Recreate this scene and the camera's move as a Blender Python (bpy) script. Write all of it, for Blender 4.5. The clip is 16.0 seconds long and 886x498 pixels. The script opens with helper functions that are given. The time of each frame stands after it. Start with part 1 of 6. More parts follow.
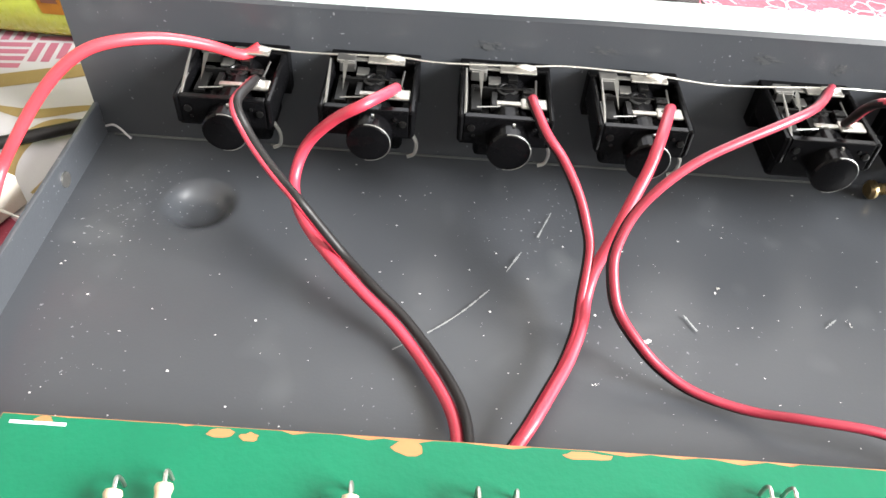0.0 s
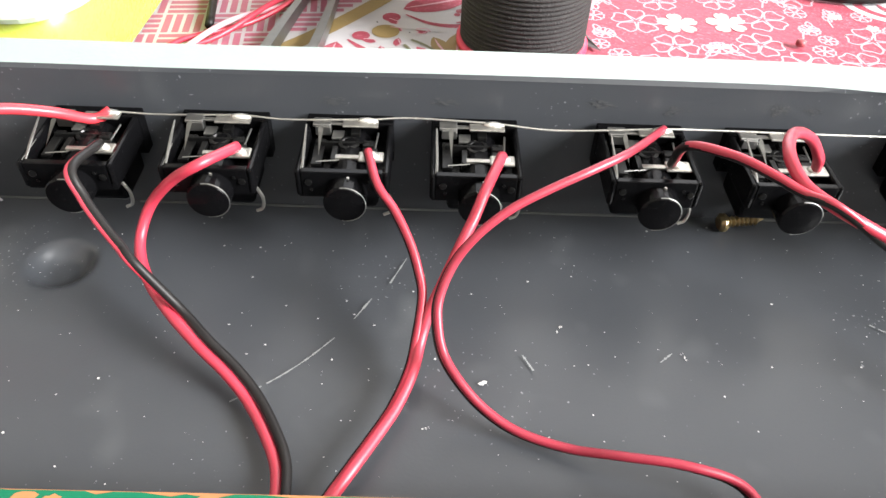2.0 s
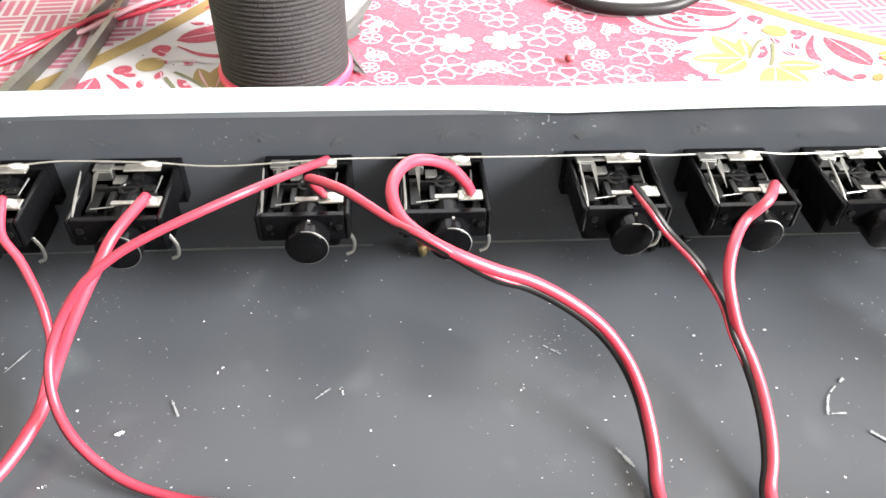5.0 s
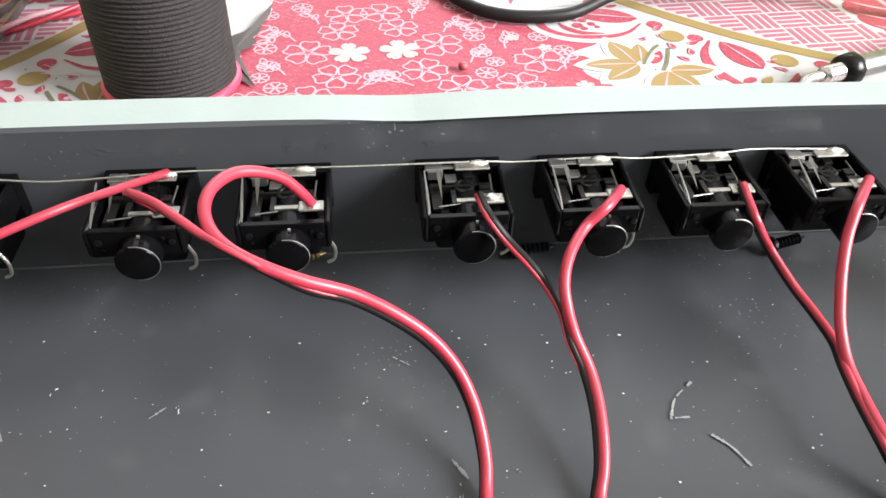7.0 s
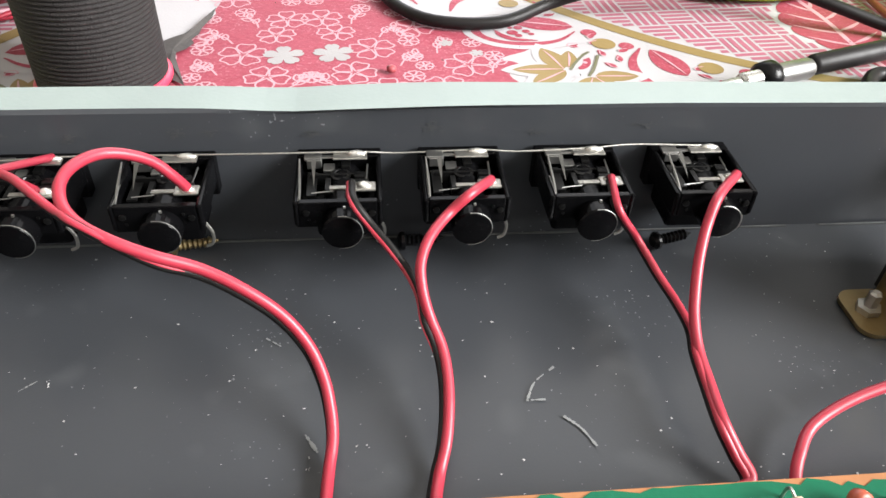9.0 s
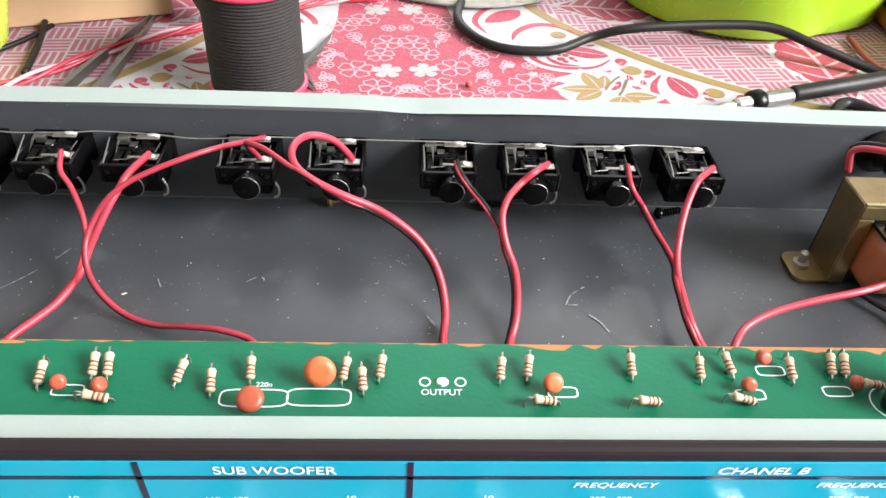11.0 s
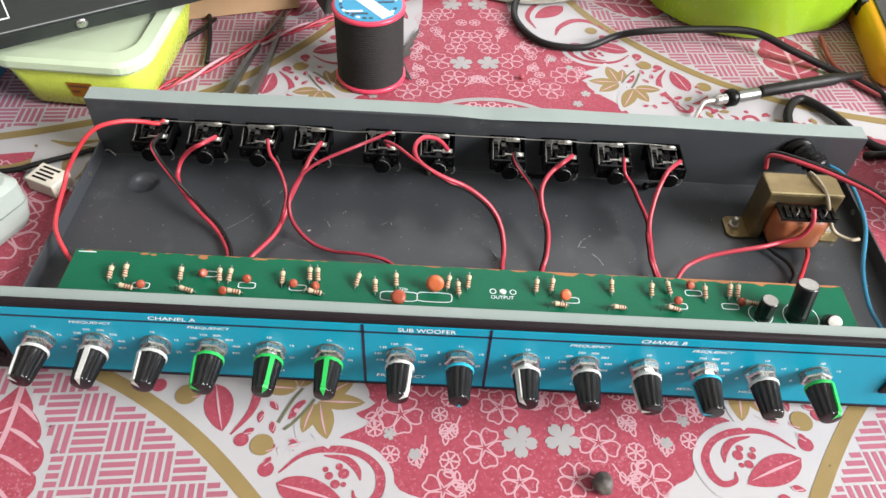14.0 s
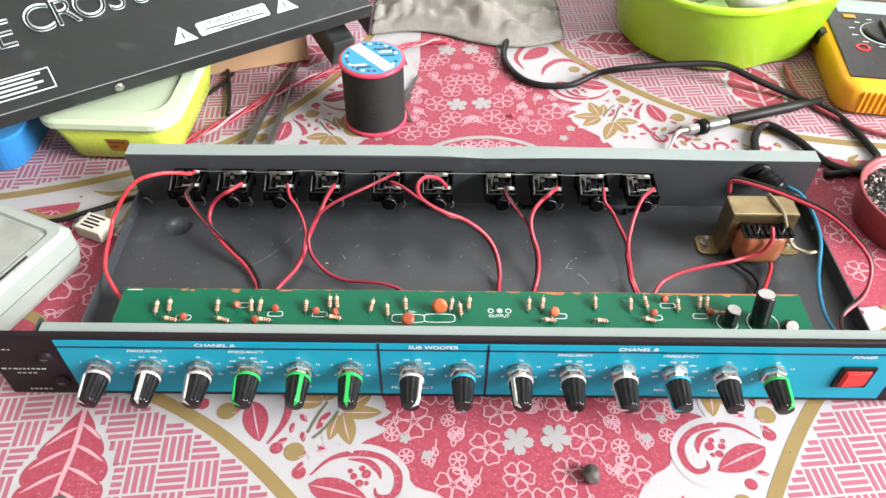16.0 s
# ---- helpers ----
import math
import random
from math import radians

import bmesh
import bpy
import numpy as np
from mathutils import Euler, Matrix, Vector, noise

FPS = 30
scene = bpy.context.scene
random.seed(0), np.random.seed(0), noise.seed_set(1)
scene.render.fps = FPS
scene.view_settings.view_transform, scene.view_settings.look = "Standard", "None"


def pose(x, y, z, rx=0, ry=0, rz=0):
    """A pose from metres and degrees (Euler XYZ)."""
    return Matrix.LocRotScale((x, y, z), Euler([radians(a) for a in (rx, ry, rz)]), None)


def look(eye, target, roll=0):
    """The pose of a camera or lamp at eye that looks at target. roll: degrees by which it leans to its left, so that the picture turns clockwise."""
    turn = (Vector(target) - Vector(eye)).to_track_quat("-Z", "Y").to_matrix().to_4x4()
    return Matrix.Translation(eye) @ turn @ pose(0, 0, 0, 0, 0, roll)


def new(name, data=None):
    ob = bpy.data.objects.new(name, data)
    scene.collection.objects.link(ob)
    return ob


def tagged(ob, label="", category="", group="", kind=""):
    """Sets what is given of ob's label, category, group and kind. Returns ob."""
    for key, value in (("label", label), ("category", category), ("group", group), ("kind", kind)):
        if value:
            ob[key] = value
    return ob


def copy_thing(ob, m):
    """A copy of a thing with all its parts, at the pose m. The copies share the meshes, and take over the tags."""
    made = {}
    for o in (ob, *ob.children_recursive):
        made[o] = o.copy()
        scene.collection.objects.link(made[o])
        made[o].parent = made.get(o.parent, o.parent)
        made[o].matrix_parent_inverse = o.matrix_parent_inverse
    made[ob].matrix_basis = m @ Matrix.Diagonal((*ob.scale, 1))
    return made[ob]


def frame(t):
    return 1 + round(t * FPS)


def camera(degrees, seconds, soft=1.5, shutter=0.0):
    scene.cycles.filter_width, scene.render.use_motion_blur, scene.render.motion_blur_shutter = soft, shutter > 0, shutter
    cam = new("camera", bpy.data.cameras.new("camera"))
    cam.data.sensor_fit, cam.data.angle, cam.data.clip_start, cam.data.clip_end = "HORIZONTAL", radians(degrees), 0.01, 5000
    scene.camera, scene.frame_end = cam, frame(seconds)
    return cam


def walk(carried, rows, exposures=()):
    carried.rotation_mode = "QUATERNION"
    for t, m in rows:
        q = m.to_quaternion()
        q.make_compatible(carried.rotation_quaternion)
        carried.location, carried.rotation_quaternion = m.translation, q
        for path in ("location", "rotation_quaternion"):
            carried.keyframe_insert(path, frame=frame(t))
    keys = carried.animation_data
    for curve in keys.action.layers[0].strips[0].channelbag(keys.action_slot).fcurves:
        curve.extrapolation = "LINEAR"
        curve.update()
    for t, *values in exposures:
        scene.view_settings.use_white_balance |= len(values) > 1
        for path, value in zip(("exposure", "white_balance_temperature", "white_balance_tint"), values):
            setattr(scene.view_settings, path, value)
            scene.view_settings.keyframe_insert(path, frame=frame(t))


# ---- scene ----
cam = camera(62.0, 16.0)
PATH = [
    (0, (-0.0849, 0.0031, 0.1151), (-0.0597, 1.3971, -1.3188), 4.67),
    (0.5, (-0.0786, 0.0000, 0.1211), (-0.0694, 1.4213, -1.2860), 3.54),
    (1, (-0.0702, 0.0017, 0.1210), (-0.0546, 1.4381, -1.2705), 3.09),
    (1.5, (-0.0628, 0.0039, 0.1226), (-0.0335, 1.4439, -1.2651), 2.85),
    (2, (-0.0533, 0.0036, 0.1231), (-0.0156, 1.4497, -1.2579), 2.75),
    (2.5, (-0.0453, 0.0028, 0.1234), (0.0033, 1.4518, -1.2543), 2.69),
    (3, (-0.0380, 0.0015, 0.1271), (-0.0026, 1.4575, -1.2437), 1.74),
    (3.5, (-0.0254, 0.0045, 0.1281), (0.0413, 1.4470, -1.2556), 1.64),
    (4, (-0.0127, 0.0072, 0.1276), (0.1008, 1.4499, -1.2529), 1.74),
    (4.5, (0.0016, 0.0090, 0.1272), (0.1312, 1.4698, -1.2327), 1.58),
    (5, (0.0127, 0.0070, 0.1263), (0.1487, 1.4766, -1.2234), 2.09),
    (7.5, (0.0488, 0.0065, 0.1257), (0.2719, 1.4871, -1.2002), 2.40),
    (8, (0.0570, 0.0062, 0.1256), (0.2938, 1.4894, -1.1951), 2.38),
    (8.5, (0.0627, 0.0028, 0.1233), (0.2876, 1.5034, -1.1796), 2.95),
    (9, (0.0702, -0.0050, 0.1251), (0.2582, 1.5079, -1.1694), 2.83),
    (9.2, (0.0711, -0.0122, 0.1301), (0.2240, 1.5026, -1.1668), 2.26),
    (11.3, (0.0442, -0.0919, 0.1698), (0.1431, 1.4382, -1.1143), 4.13),
    (11.5, (0.0431, -0.0988, 0.1670), (0.1368, 1.4324, -1.1161), 4.68),
    (12, (0.0410, -0.1268, 0.1745), (0.1145, 1.4191, -1.0923), 4.67),
    (12.5, (0.0358, -0.1439, 0.1951), (0.1067, 1.2660, -1.2217), 5.52),
    (13, (0.0284, -0.1582, 0.2322), (0.0469, 1.1762, -1.2574), 4.60),
    (13.5, (0.0252, -0.1667, 0.2620), (0.0324, 1.1592, -1.2353), 4.03),
    (14, (0.0240, -0.1761, 0.2863), (0.0539, 1.1710, -1.1917), 3.76),
    (14.5, (0.0234, -0.1869, 0.3028), (0.0491, 1.1810, -1.1561), 3.14),
    (15, (0.0203, -0.1944, 0.3069), (0.0262, 1.1493, -1.1744), 2.41),
    (15.5, (0.0241, -0.1989, 0.3169), (0.0047, 1.1744, -1.1370), 0.55),
    (16, (0.0265, -0.2073, 0.3255), (0.0330, 1.1801, -1.1151), 0.79),
]
walk(cam, [(t, look(eye, target, roll)) for t, eye, target, roll in PATH],
     [(0, 1.98), (1.0, 1.80), (2.5, 1.58), (3.5, 1.55), (4.0, 1.62), (4.5, 2.02), (5.0, 2.15), (7.5, 1.05), (9.2, 0.97), (11.5, 1.20), (12.5, 0.80), (14, 0.58), (15, 0.62), (16, 0.85)])

# ---- world and lights ----
world = bpy.data.worlds.new("sky")
scene.world = world
world.use_nodes = True
wn = world.node_tree
sky = wn.nodes.new("ShaderNodeTexSky")
sky.sky_type, sky.sun_disc = "NISHITA", False
sky.sun_elevation, sky.sun_rotation = radians(48), radians(25)
wn.links.new(sky.outputs[0], wn.nodes["Background"].inputs[0])
wn.nodes["Background"].inputs[1].default_value = 0.10


def area(name, eye, target, sx, sy, power, colour):
    la = bpy.data.lights.new(name, "AREA")
    la.shape, la.size, la.size_y, la.energy, la.color = "RECTANGLE", sx, sy, power, colour
    ob = new(name, la)
    ob.matrix_world = look(eye, target)
    return ob


# daylight through the two window openings of the room
area("window_daylight", (0.35, 1.90, 1.10), (0.05, 0.1, 0.0), 1.6, 1.3, 11.0, (1.0, 0.99, 0.97))
area("side_window_daylight", (1.90, -0.62, 1.10), (0.05, 0.1, 0.0), 1.0, 1.0, 110.0, (1.0, 0.99, 0.975))


# ---- materials ----
def mat(name, colour, rough=0.5, metal=0.0, vary=0.12, scale=60.0, bump=0.0, bscale=400.0, spec=0.5, colour2=None,
        coat=0.0, trans=0.0, ior=1.45, emit=0.0):
    m = bpy.data.materials.new(name)
    m.use_nodes = True
    nt = m.node_tree
    b = nt.nodes["Principled BSDF"]
    b.inputs["Roughness"].default_value = rough
    b.inputs["Metallic"].default_value = metal
    b.inputs["Specular IOR Level"].default_value = spec
    b.inputs["Coat Weight"].default_value = coat
    b.inputs["Transmission Weight"].default_value = trans
    b.inputs["IOR"].default_value = ior
    co = nt.nodes.new("ShaderNodeTexCoord")
    n1 = nt.nodes.new("ShaderNodeTexNoise")
    n1.inputs["Scale"].default_value, n1.inputs["Detail"].default_value = scale, 5.0
    nt.links.new(co.outputs["Object"], n1.inputs["Vector"])
    rgb = nt.nodes.new("ShaderNodeMix")
    rgb.data_type = "RGBA"
    c2 = colour2 or tuple(max(0.0, c * (1 - 2 * vary)) for c in colour)
    rgb.inputs["A"].default_value, rgb.inputs["B"].default_value = (*colour, 1), (*c2, 1)
    nt.links.new(n1.outputs["Fac"], rgb.inputs["Factor"])
    nt.links.new(rgb.outputs["Result"], b.inputs["Base Color"])
    n2 = nt.nodes.new("ShaderNodeTexNoise")
    n2.inputs["Scale"].default_value, n2.inputs["Detail"].default_value = bscale, 3.0
    nt.links.new(co.outputs["Object"], n2.inputs["Vector"])
    rr = nt.nodes.new("ShaderNodeMapRange")
    rr.inputs["To Min"].default_value, rr.inputs["To Max"].default_value = max(0.02, rough - 0.08), min(1.0, rough + 0.08)
    nt.links.new(n2.outputs["Fac"], rr.inputs["Value"])
    nt.links.new(rr.outputs["Result"], b.inputs["Roughness"])
    if bump:
        bp = nt.nodes.new("ShaderNodeBump")
        bp.inputs["Strength"].default_value, bp.inputs["Distance"].default_value = bump, 0.0006
        nt.links.new(n2.outputs["Fac"], bp.inputs["Height"])
        nt.links.new(bp.outputs["Normal"], b.inputs["Normal"])
    return m


M = {}
M["steel_paint"] = mat("dark_steel_paint", (0.040, 0.043, 0.048), 0.33, 0.0, 0.18, 35, 0.03, 1500, colour2=(0.031, 0.034, 0.039))
# grey lips; sky light on their upward faces is put into the colour
M["lip_paint"] = mat("grey_lip_sky_lit", (0.245, 0.290, 0.278), 0.5, 0.0, 0.10, 40, 0.08, 900, spec=0.25)
M["panel_black"] = mat("panel_black", (0.014, 0.010, 0.012), 0.5, 0, 0.1, 40, spec=0.15)
M["panel_blue"] = mat("panel_blue", (0.003, 0.262, 0.385), 0.42, 0, 0.08, 30, colour2=(0.002, 0.220, 0.335), spec=0.3)
M["panel_line"] = mat("panel_line", (0.004, 0.008, 0.03), 0.4)
M["print_white"] = mat("print_white", (0.72, 0.80, 0.82), 0.5)
M["knob_black"] = mat("knob_black", (0.007, 0.007, 0.008), 0.22, 0, 0.1, 60, spec=0.5)
M["knob_white"] = mat("knob_white", (0.47, 0.47, 0.455), 0.4)
M["knob_green"] = mat("knob_green", (0.02, 0.42, 0.08), 0.4)
M["knob_cyan"] = mat("knob_cyan", (0.02, 0.33, 0.46), 0.4)
M["chrome"] = mat("bright_metal", (0.60, 0.60, 0.59), 0.28, 1.0, 0.08, 300, 0.1, 1500)
M["tin"] = mat("tinned_metal", (0.50, 0.49, 0.46), 0.42, 1.0, 0.2, 500, 0.3, 1500)
M["solder"] = mat("solder", (0.80, 0.79, 0.75), 0.32, 0.85, 0.1, 600, 0.4, 1200)
M["plastic_black"] = mat("black_plastic", (0.0045, 0.0045, 0.005), 0.30, 0, 0.1, 300, 0.12, 1800, spec=0.22)
M["wire_red"] = mat("red_wire_vinyl", (0.340, 0.027, 0.048), 0.42, 0, 0.10, 90, colour2=(0.29, 0.016, 0.032), spec=0.55)
M["wire_pink"] = mat("pinkish_red_wire_vinyl", (0.50, 0.036, 0.048), 0.36, 0, 0.08, 90, spec=0.4)
M["wire_black"] = mat("black_wire_vinyl", (0.010, 0.009, 0.009), 0.48, 0, 0.1, 90, spec=0.25)
M["wire_blue"] = mat("blue_wire_vinyl", (0.02, 0.18, 0.31), 0.4)
M["wire_beige"] = mat("beige_wire_vinyl", (0.30, 0.25, 0.17), 0.5)
M["pcb"] = mat("green_solder_mask", (0.003, 0.105, 0.052), 0.42, 0, 0.15, 60, 0.15, 700, colour2=(0.002, 0.080, 0.040), spec=0.3)
M["pcb_edge"] = mat("bare_board_phenolic", (0.36, 0.15, 0.055), 0.6, 0, 0.2, 200)
M["res"] = mat("resistor_beige", (0.50, 0.39, 0.26), 0.5)
M["band_brown"] = mat("resistor_band_brown", (0.15, 0.06, 0.035), 0.5)
M["band_red"] = mat("resistor_band_red", (0.28, 0.05, 0.035), 0.5)
M["disc"] = mat("orange_ceramic", (0.52, 0.13, 0.05), 0.42, 0, 0.12, 200, 0.1, 800)
M["disc_dark"] = mat("brown_ceramic", (0.34, 0.07, 0.035), 0.42, 0, 0.12, 200, 0.1, 800)
M["cap_black"] = mat("capacitor_sleeve", (0.012, 0.012, 0.014), 0.3)
M["brass"] = mat("passivated_steel", (0.38, 0.30, 0.155), 0.34, 0.9, 0.25, 120, 0.2, 600, colour2=(0.20, 0.145, 0.075))
M["lam"] = mat("steel_laminations", (0.05, 0.045, 0.04), 0.5, 0.6, 0.3, 300, 0.3, 1500)
M["coil"] = mat("amber_winding_tape", (0.34, 0.115, 0.050), 0.35, 0, 0.2, 180, 0.2, 500, colour2=(0.20, 0.055, 0.025))
M["switch_red"] = mat("red_rocker", (0.52, 0.016, 0.014), 0.25, 0, 0.05, 200)
M["cloth_white"] = mat("cloth_white", (0.395, 0.382, 0.395), 0.5, 0, 0.07, 25, 0.12, 900, colour2=(0.325, 0.315, 0.328), spec=0.12)
M["cloth_blossom"] = mat("cloth_blossom_white", (0.325, 0.318, 0.318), 0.5, 0, 0.08, 60, 0.2, 900, colour2=(0.255, 0.235, 0.240), spec=0.12)
M["cloth_red"] = mat("cloth_red", (0.335, 0.072, 0.102), 0.5, 0, 0.12, 420, 0.35, 600, colour2=(0.215, 0.034, 0.052), spec=0.10)


def stipple(m, pale, scale, low, high):
    """Fine pale dots printed over a colour."""
    nt = m.node_tree
    b = nt.nodes["Principled BSDF"]
    old = b.inputs["Base Color"].links[0].from_socket
    co = nt.nodes.new("ShaderNodeTexCoord")
    n1, n2 = nt.nodes.new("ShaderNodeTexNoise"), nt.nodes.new("ShaderNodeTexNoise")
    n1.inputs["Scale"].default_value, n1.inputs["Detail"].default_value = scale, 1.0
    n2.inputs["Scale"].default_value, n2.inputs["Detail"].default_value = 28.0, 2.0
    add, ramp, mx = nt.nodes.new("ShaderNodeMath"), nt.nodes.new("ShaderNodeMapRange"), nt.nodes.new("ShaderNodeMix")
    add.operation = "MULTIPLY_ADD"
    add.inputs[1].default_value = 0.45
    ramp.inputs["From Min"].default_value, ramp.inputs["From Max"].default_value = low, high
    ramp.inputs["To Max"].default_value = 0.5
    mx.data_type = "RGBA"
    mx.inputs["B"].default_value = (*pale, 1)
    for n in (n1, n2):
        nt.links.new(co.outputs["Object"], n.inputs["Vector"])
    nt.links.new(n2.outputs["Fac"], add.inputs[0])
    nt.links.new(n1.outputs["Fac"], add.inputs[2])
    nt.links.new(add.outputs[0], ramp.inputs["Value"])
    nt.links.new(ramp.outputs["Result"], mx.inputs["Factor"])
    nt.links.new(old, mx.inputs["A"])
    nt.links.new(mx.outputs["Result"], b.inputs["Base Color"])


M["cloth_pink"] = mat("cloth_pink", (0.345, 0.118, 0.165), 0.5, 0, 0.12, 40, 0.12, 900, spec=0.14)
M["cloth_line"] = mat("cloth_pale_line", (0.50, 0.29, 0.33), 0.5, 0, 0.1, 60, spec=0.14)
M["cloth_gold"] = mat("cloth_gold", (0.25, 0.180, 0.078), 0.5, 0, 0.12, 60, 0.1, 900, spec=0.14)
M["cloth_tan"] = mat("cloth_tan", (0.34, 0.20, 0.10), 0.45, 0, 0.12, 60)
M["thread"] = mat("dark_thread", (0.017, 0.014, 0.014), 0.75, 0, 0.35, 300, 0.8, 1500)
M["spool_pink"] = mat("pink_spool_plastic", (0.62, 0.05, 0.10), 0.35)
M["label_blue"] = mat("blue_paper_label", (0.008, 0.26, 0.46), 0.45, 0, 0.15, 250)
M["lime"] = mat("lime_plastic", (0.47, 0.55, 0.075), 0.28, 0, 0.06, 30)
M["lime_green"] = mat("lime_green_plastic", (0.32, 0.56, 0.025), 0.25, 0, 0.05, 15)
M["lid"] = mat("frosted_lid", (0.47, 0.56, 0.40), 0.38, 0, 0.06, 40)
M["orange_label"] = mat("orange_label", (0.62, 0.26, 0.03), 0.5, 0, 0.15, 200)
M["cover_black"] = mat("black_powder_coat", (0.022, 0.026, 0.026), 0.40, 0, 0.18, 40, 0.15, 1500)
M["steel"] = mat("plain_steel", (0.32, 0.32, 0.31), 0.42, 1.0, 0.15, 150, 0.1, 800)
M["grey_plastic"] = mat("grey_plastic", (0.30, 0.335, 0.31), 0.45, 0, 0.08, 60, 0.06, 700)
M["meter_face"] = mat("pale_meter_face", (0.33, 0.345, 0.32), 0.12, 0, 0.25, 60, 0.2, 120)
M["ceramic"] = mat("white_ceramic", (0.62, 0.58, 0.50), 0.7, 0, 0.12, 200, 0.2, 900)
M["wood"] = mat("raw_wood", (0.62, 0.40, 0.24), 0.6, 0, 0.15, 30, 0.1, 300)
M["bag"] = mat("crumpled_clear_bag", (0.50, 0.475, 0.44), 0.28, 0, 0.15, 60, 0.2, 200)
M["yellow"] = mat("yellow_rubber", (0.72, 0.33, 0.012), 0.42, 0, 0.08, 60)
M["dark_face"] = mat("dark_meter_face", (0.018, 0.018, 0.02), 0.3)
M["lcd"] = mat("lcd_grey", (0.30, 0.36, 0.36), 0.12)
M["blue_plastic"] = mat("blue_plastic", (0.03, 0.22, 0.55), 0.35)
M["bowl_red"] = mat("dull_red_tin", (0.33, 0.065, 0.075), 0.45, 0, 0.2, 80)
M["crumb_pale"] = mat("pale_crumbs", (0.60, 0.56, 0.50), 0.6, 0, 0.3, 500)
M["crumb_dark"] = mat("dark_crumbs", (0.03, 0.03, 0.03), 0.6)
M["lump"] = mat("grey_lump", (0.10, 0.085, 0.078), 0.6, 0, 0.3, 150, 0.4, 600)
M["tape"] = mat("torn_dark_tape", (0.03, 0.026, 0.026), 0.55, 0, 0.2, 150)
M["speck"] = mat("pale_debris", (0.46, 0.46, 0.45), 0.7)
# bare scratches, and the glint drawn on the cover plate's edge
M["scratch"] = mat("bare_scratch_and_edge_glint", (0.20, 0.21, 0.21), 0.4)
M["smudge"] = mat("rubbed_grey_paint", (0.058, 0.061, 0.064), 0.42, 0, 0.25, 200)
# pale colour for the highlight drawn along the floor fold
M["rub"] = mat("fold_highlight_paint", (0.105, 0.108, 0.108), 0.45, 0, 0.3, 150)
M["jack_black"] = mat("moulded_black", (0.003, 0.003, 0.0034), 0.24, 0, 0.2, 400, 0.06, 1200, spec=0.09)
M["olive"] = mat("olive_print", (0.13, 0.125, 0.07), 0.5)
M["backing"] = mat("grey_cloth_backing", (0.06, 0.053, 0.05), 0.7, 0, 0.2, 200, 0.2, 700)
M["plaster"] = mat("plaster", (0.62, 0.60, 0.56), 0.85, 0, 0.06, 3, 0.2, 60)
M["floor_cement"] = mat("cement_floor", (0.30, 0.28, 0.26), 0.7, 0, 0.12, 4)
M["table_wood"] = mat("table_wood", (0.22, 0.12, 0.06), 0.5, 0, 0.2, 8)
M["dark_contact"] = mat("dark_contact", (0.022, 0.022, 0.022), 0.3, 0.8, 0.2, 600)
M["wire_crimson"] = mat("dark_crimson_wire_vinyl", (0.270, 0.024, 0.042), 0.40, 0, 0.12, 90, spec=0.4)
# clamp metal brightened to carry the rim's yellowish highlight
M["rim_highlight"] = mat("passivated_rim_highlight", (0.62, 0.52, 0.30), 0.3, 0.9, 0.15, 200)
M["dark_blue"] = mat("purple_blue_trim", (0.03, 0.03, 0.16), 0.4)


stipple(M["steel_paint"], (0.075, 0.080, 0.084), 75.0, 0.86, 1.10)
stipple(M["steel_paint"], (0.24, 0.25, 0.26), 1000.0, 0.985, 1.03)
stipple(M["cover_black"], (0.06, 0.065, 0.065), 60.0, 0.86, 1.10)
stipple(M["cloth_red"], (0.42, 0.17, 0.21), 850.0, 0.83, 0.95)


# ---- mesh helpers ----
def to_mesh(bm, name, smooth=False):
    me = bpy.data.meshes.new(name)
    bm.to_mesh(me)
    bm.free()
    if smooth:
        for f in me.polygons:
            f.use_smooth = True
    return me


def thing(name, label, category, at=None, group="", kind=""):
    ob = new(name)
    ob.empty_display_size = 0.01
    if at is not None:
        ob.matrix_world = at
    return tagged(ob, label, category, group, kind)


def part(name, bm, material, parent, label="", smooth=False):
    """One mesh under a thing or a part, in the thing's own axes."""
    me = bm if isinstance(bm, bpy.types.Mesh) else to_mesh(bm, name, smooth)
    if not me.materials:
        me.materials.append(M[material])
    ob = new(name, me)
    ob.parent = parent
    if label:
        ob["label"] = label
    return ob


def solid(name, bm, material, label, category, group="", kind="", smooth=False, at=None):
    me = to_mesh(bm, name, smooth)
    me.materials.append(M[material])
    ob = new(name, me)
    if at is not None:
        ob.matrix_world = at
    return tagged(ob, label, category, group, kind)


def box(x0, x1, y0, y1, z0, z1, bevel=0.0, bm=None, seg=2):
    own = bmesh.new()
    bmesh.ops.create_cube(own, size=1.0)
    for v in own.verts:
        v.co = Vector(((x0 + x1) / 2 + v.co.x * (x1 - x0), (y0 + y1) / 2 + v.co.y * (y1 - y0), (z0 + z1) / 2 + v.co.z * (z1 - z0)))
    if bevel:
        bmesh.ops.bevel(own, geom=own.edges[:], offset=bevel, segments=seg, affect="EDGES", profile=0.5)
    return merge(bm, own)


def merge(bm, own, m=None):
    if m is not None:
        own.transform(m)
    if bm is None:
        return own
    me = bpy.data.meshes.new("tmp")
    own.to_mesh(me)
    own.free()
    bm.from_mesh(me)
    bpy.data.meshes.remove(me)
    return bm


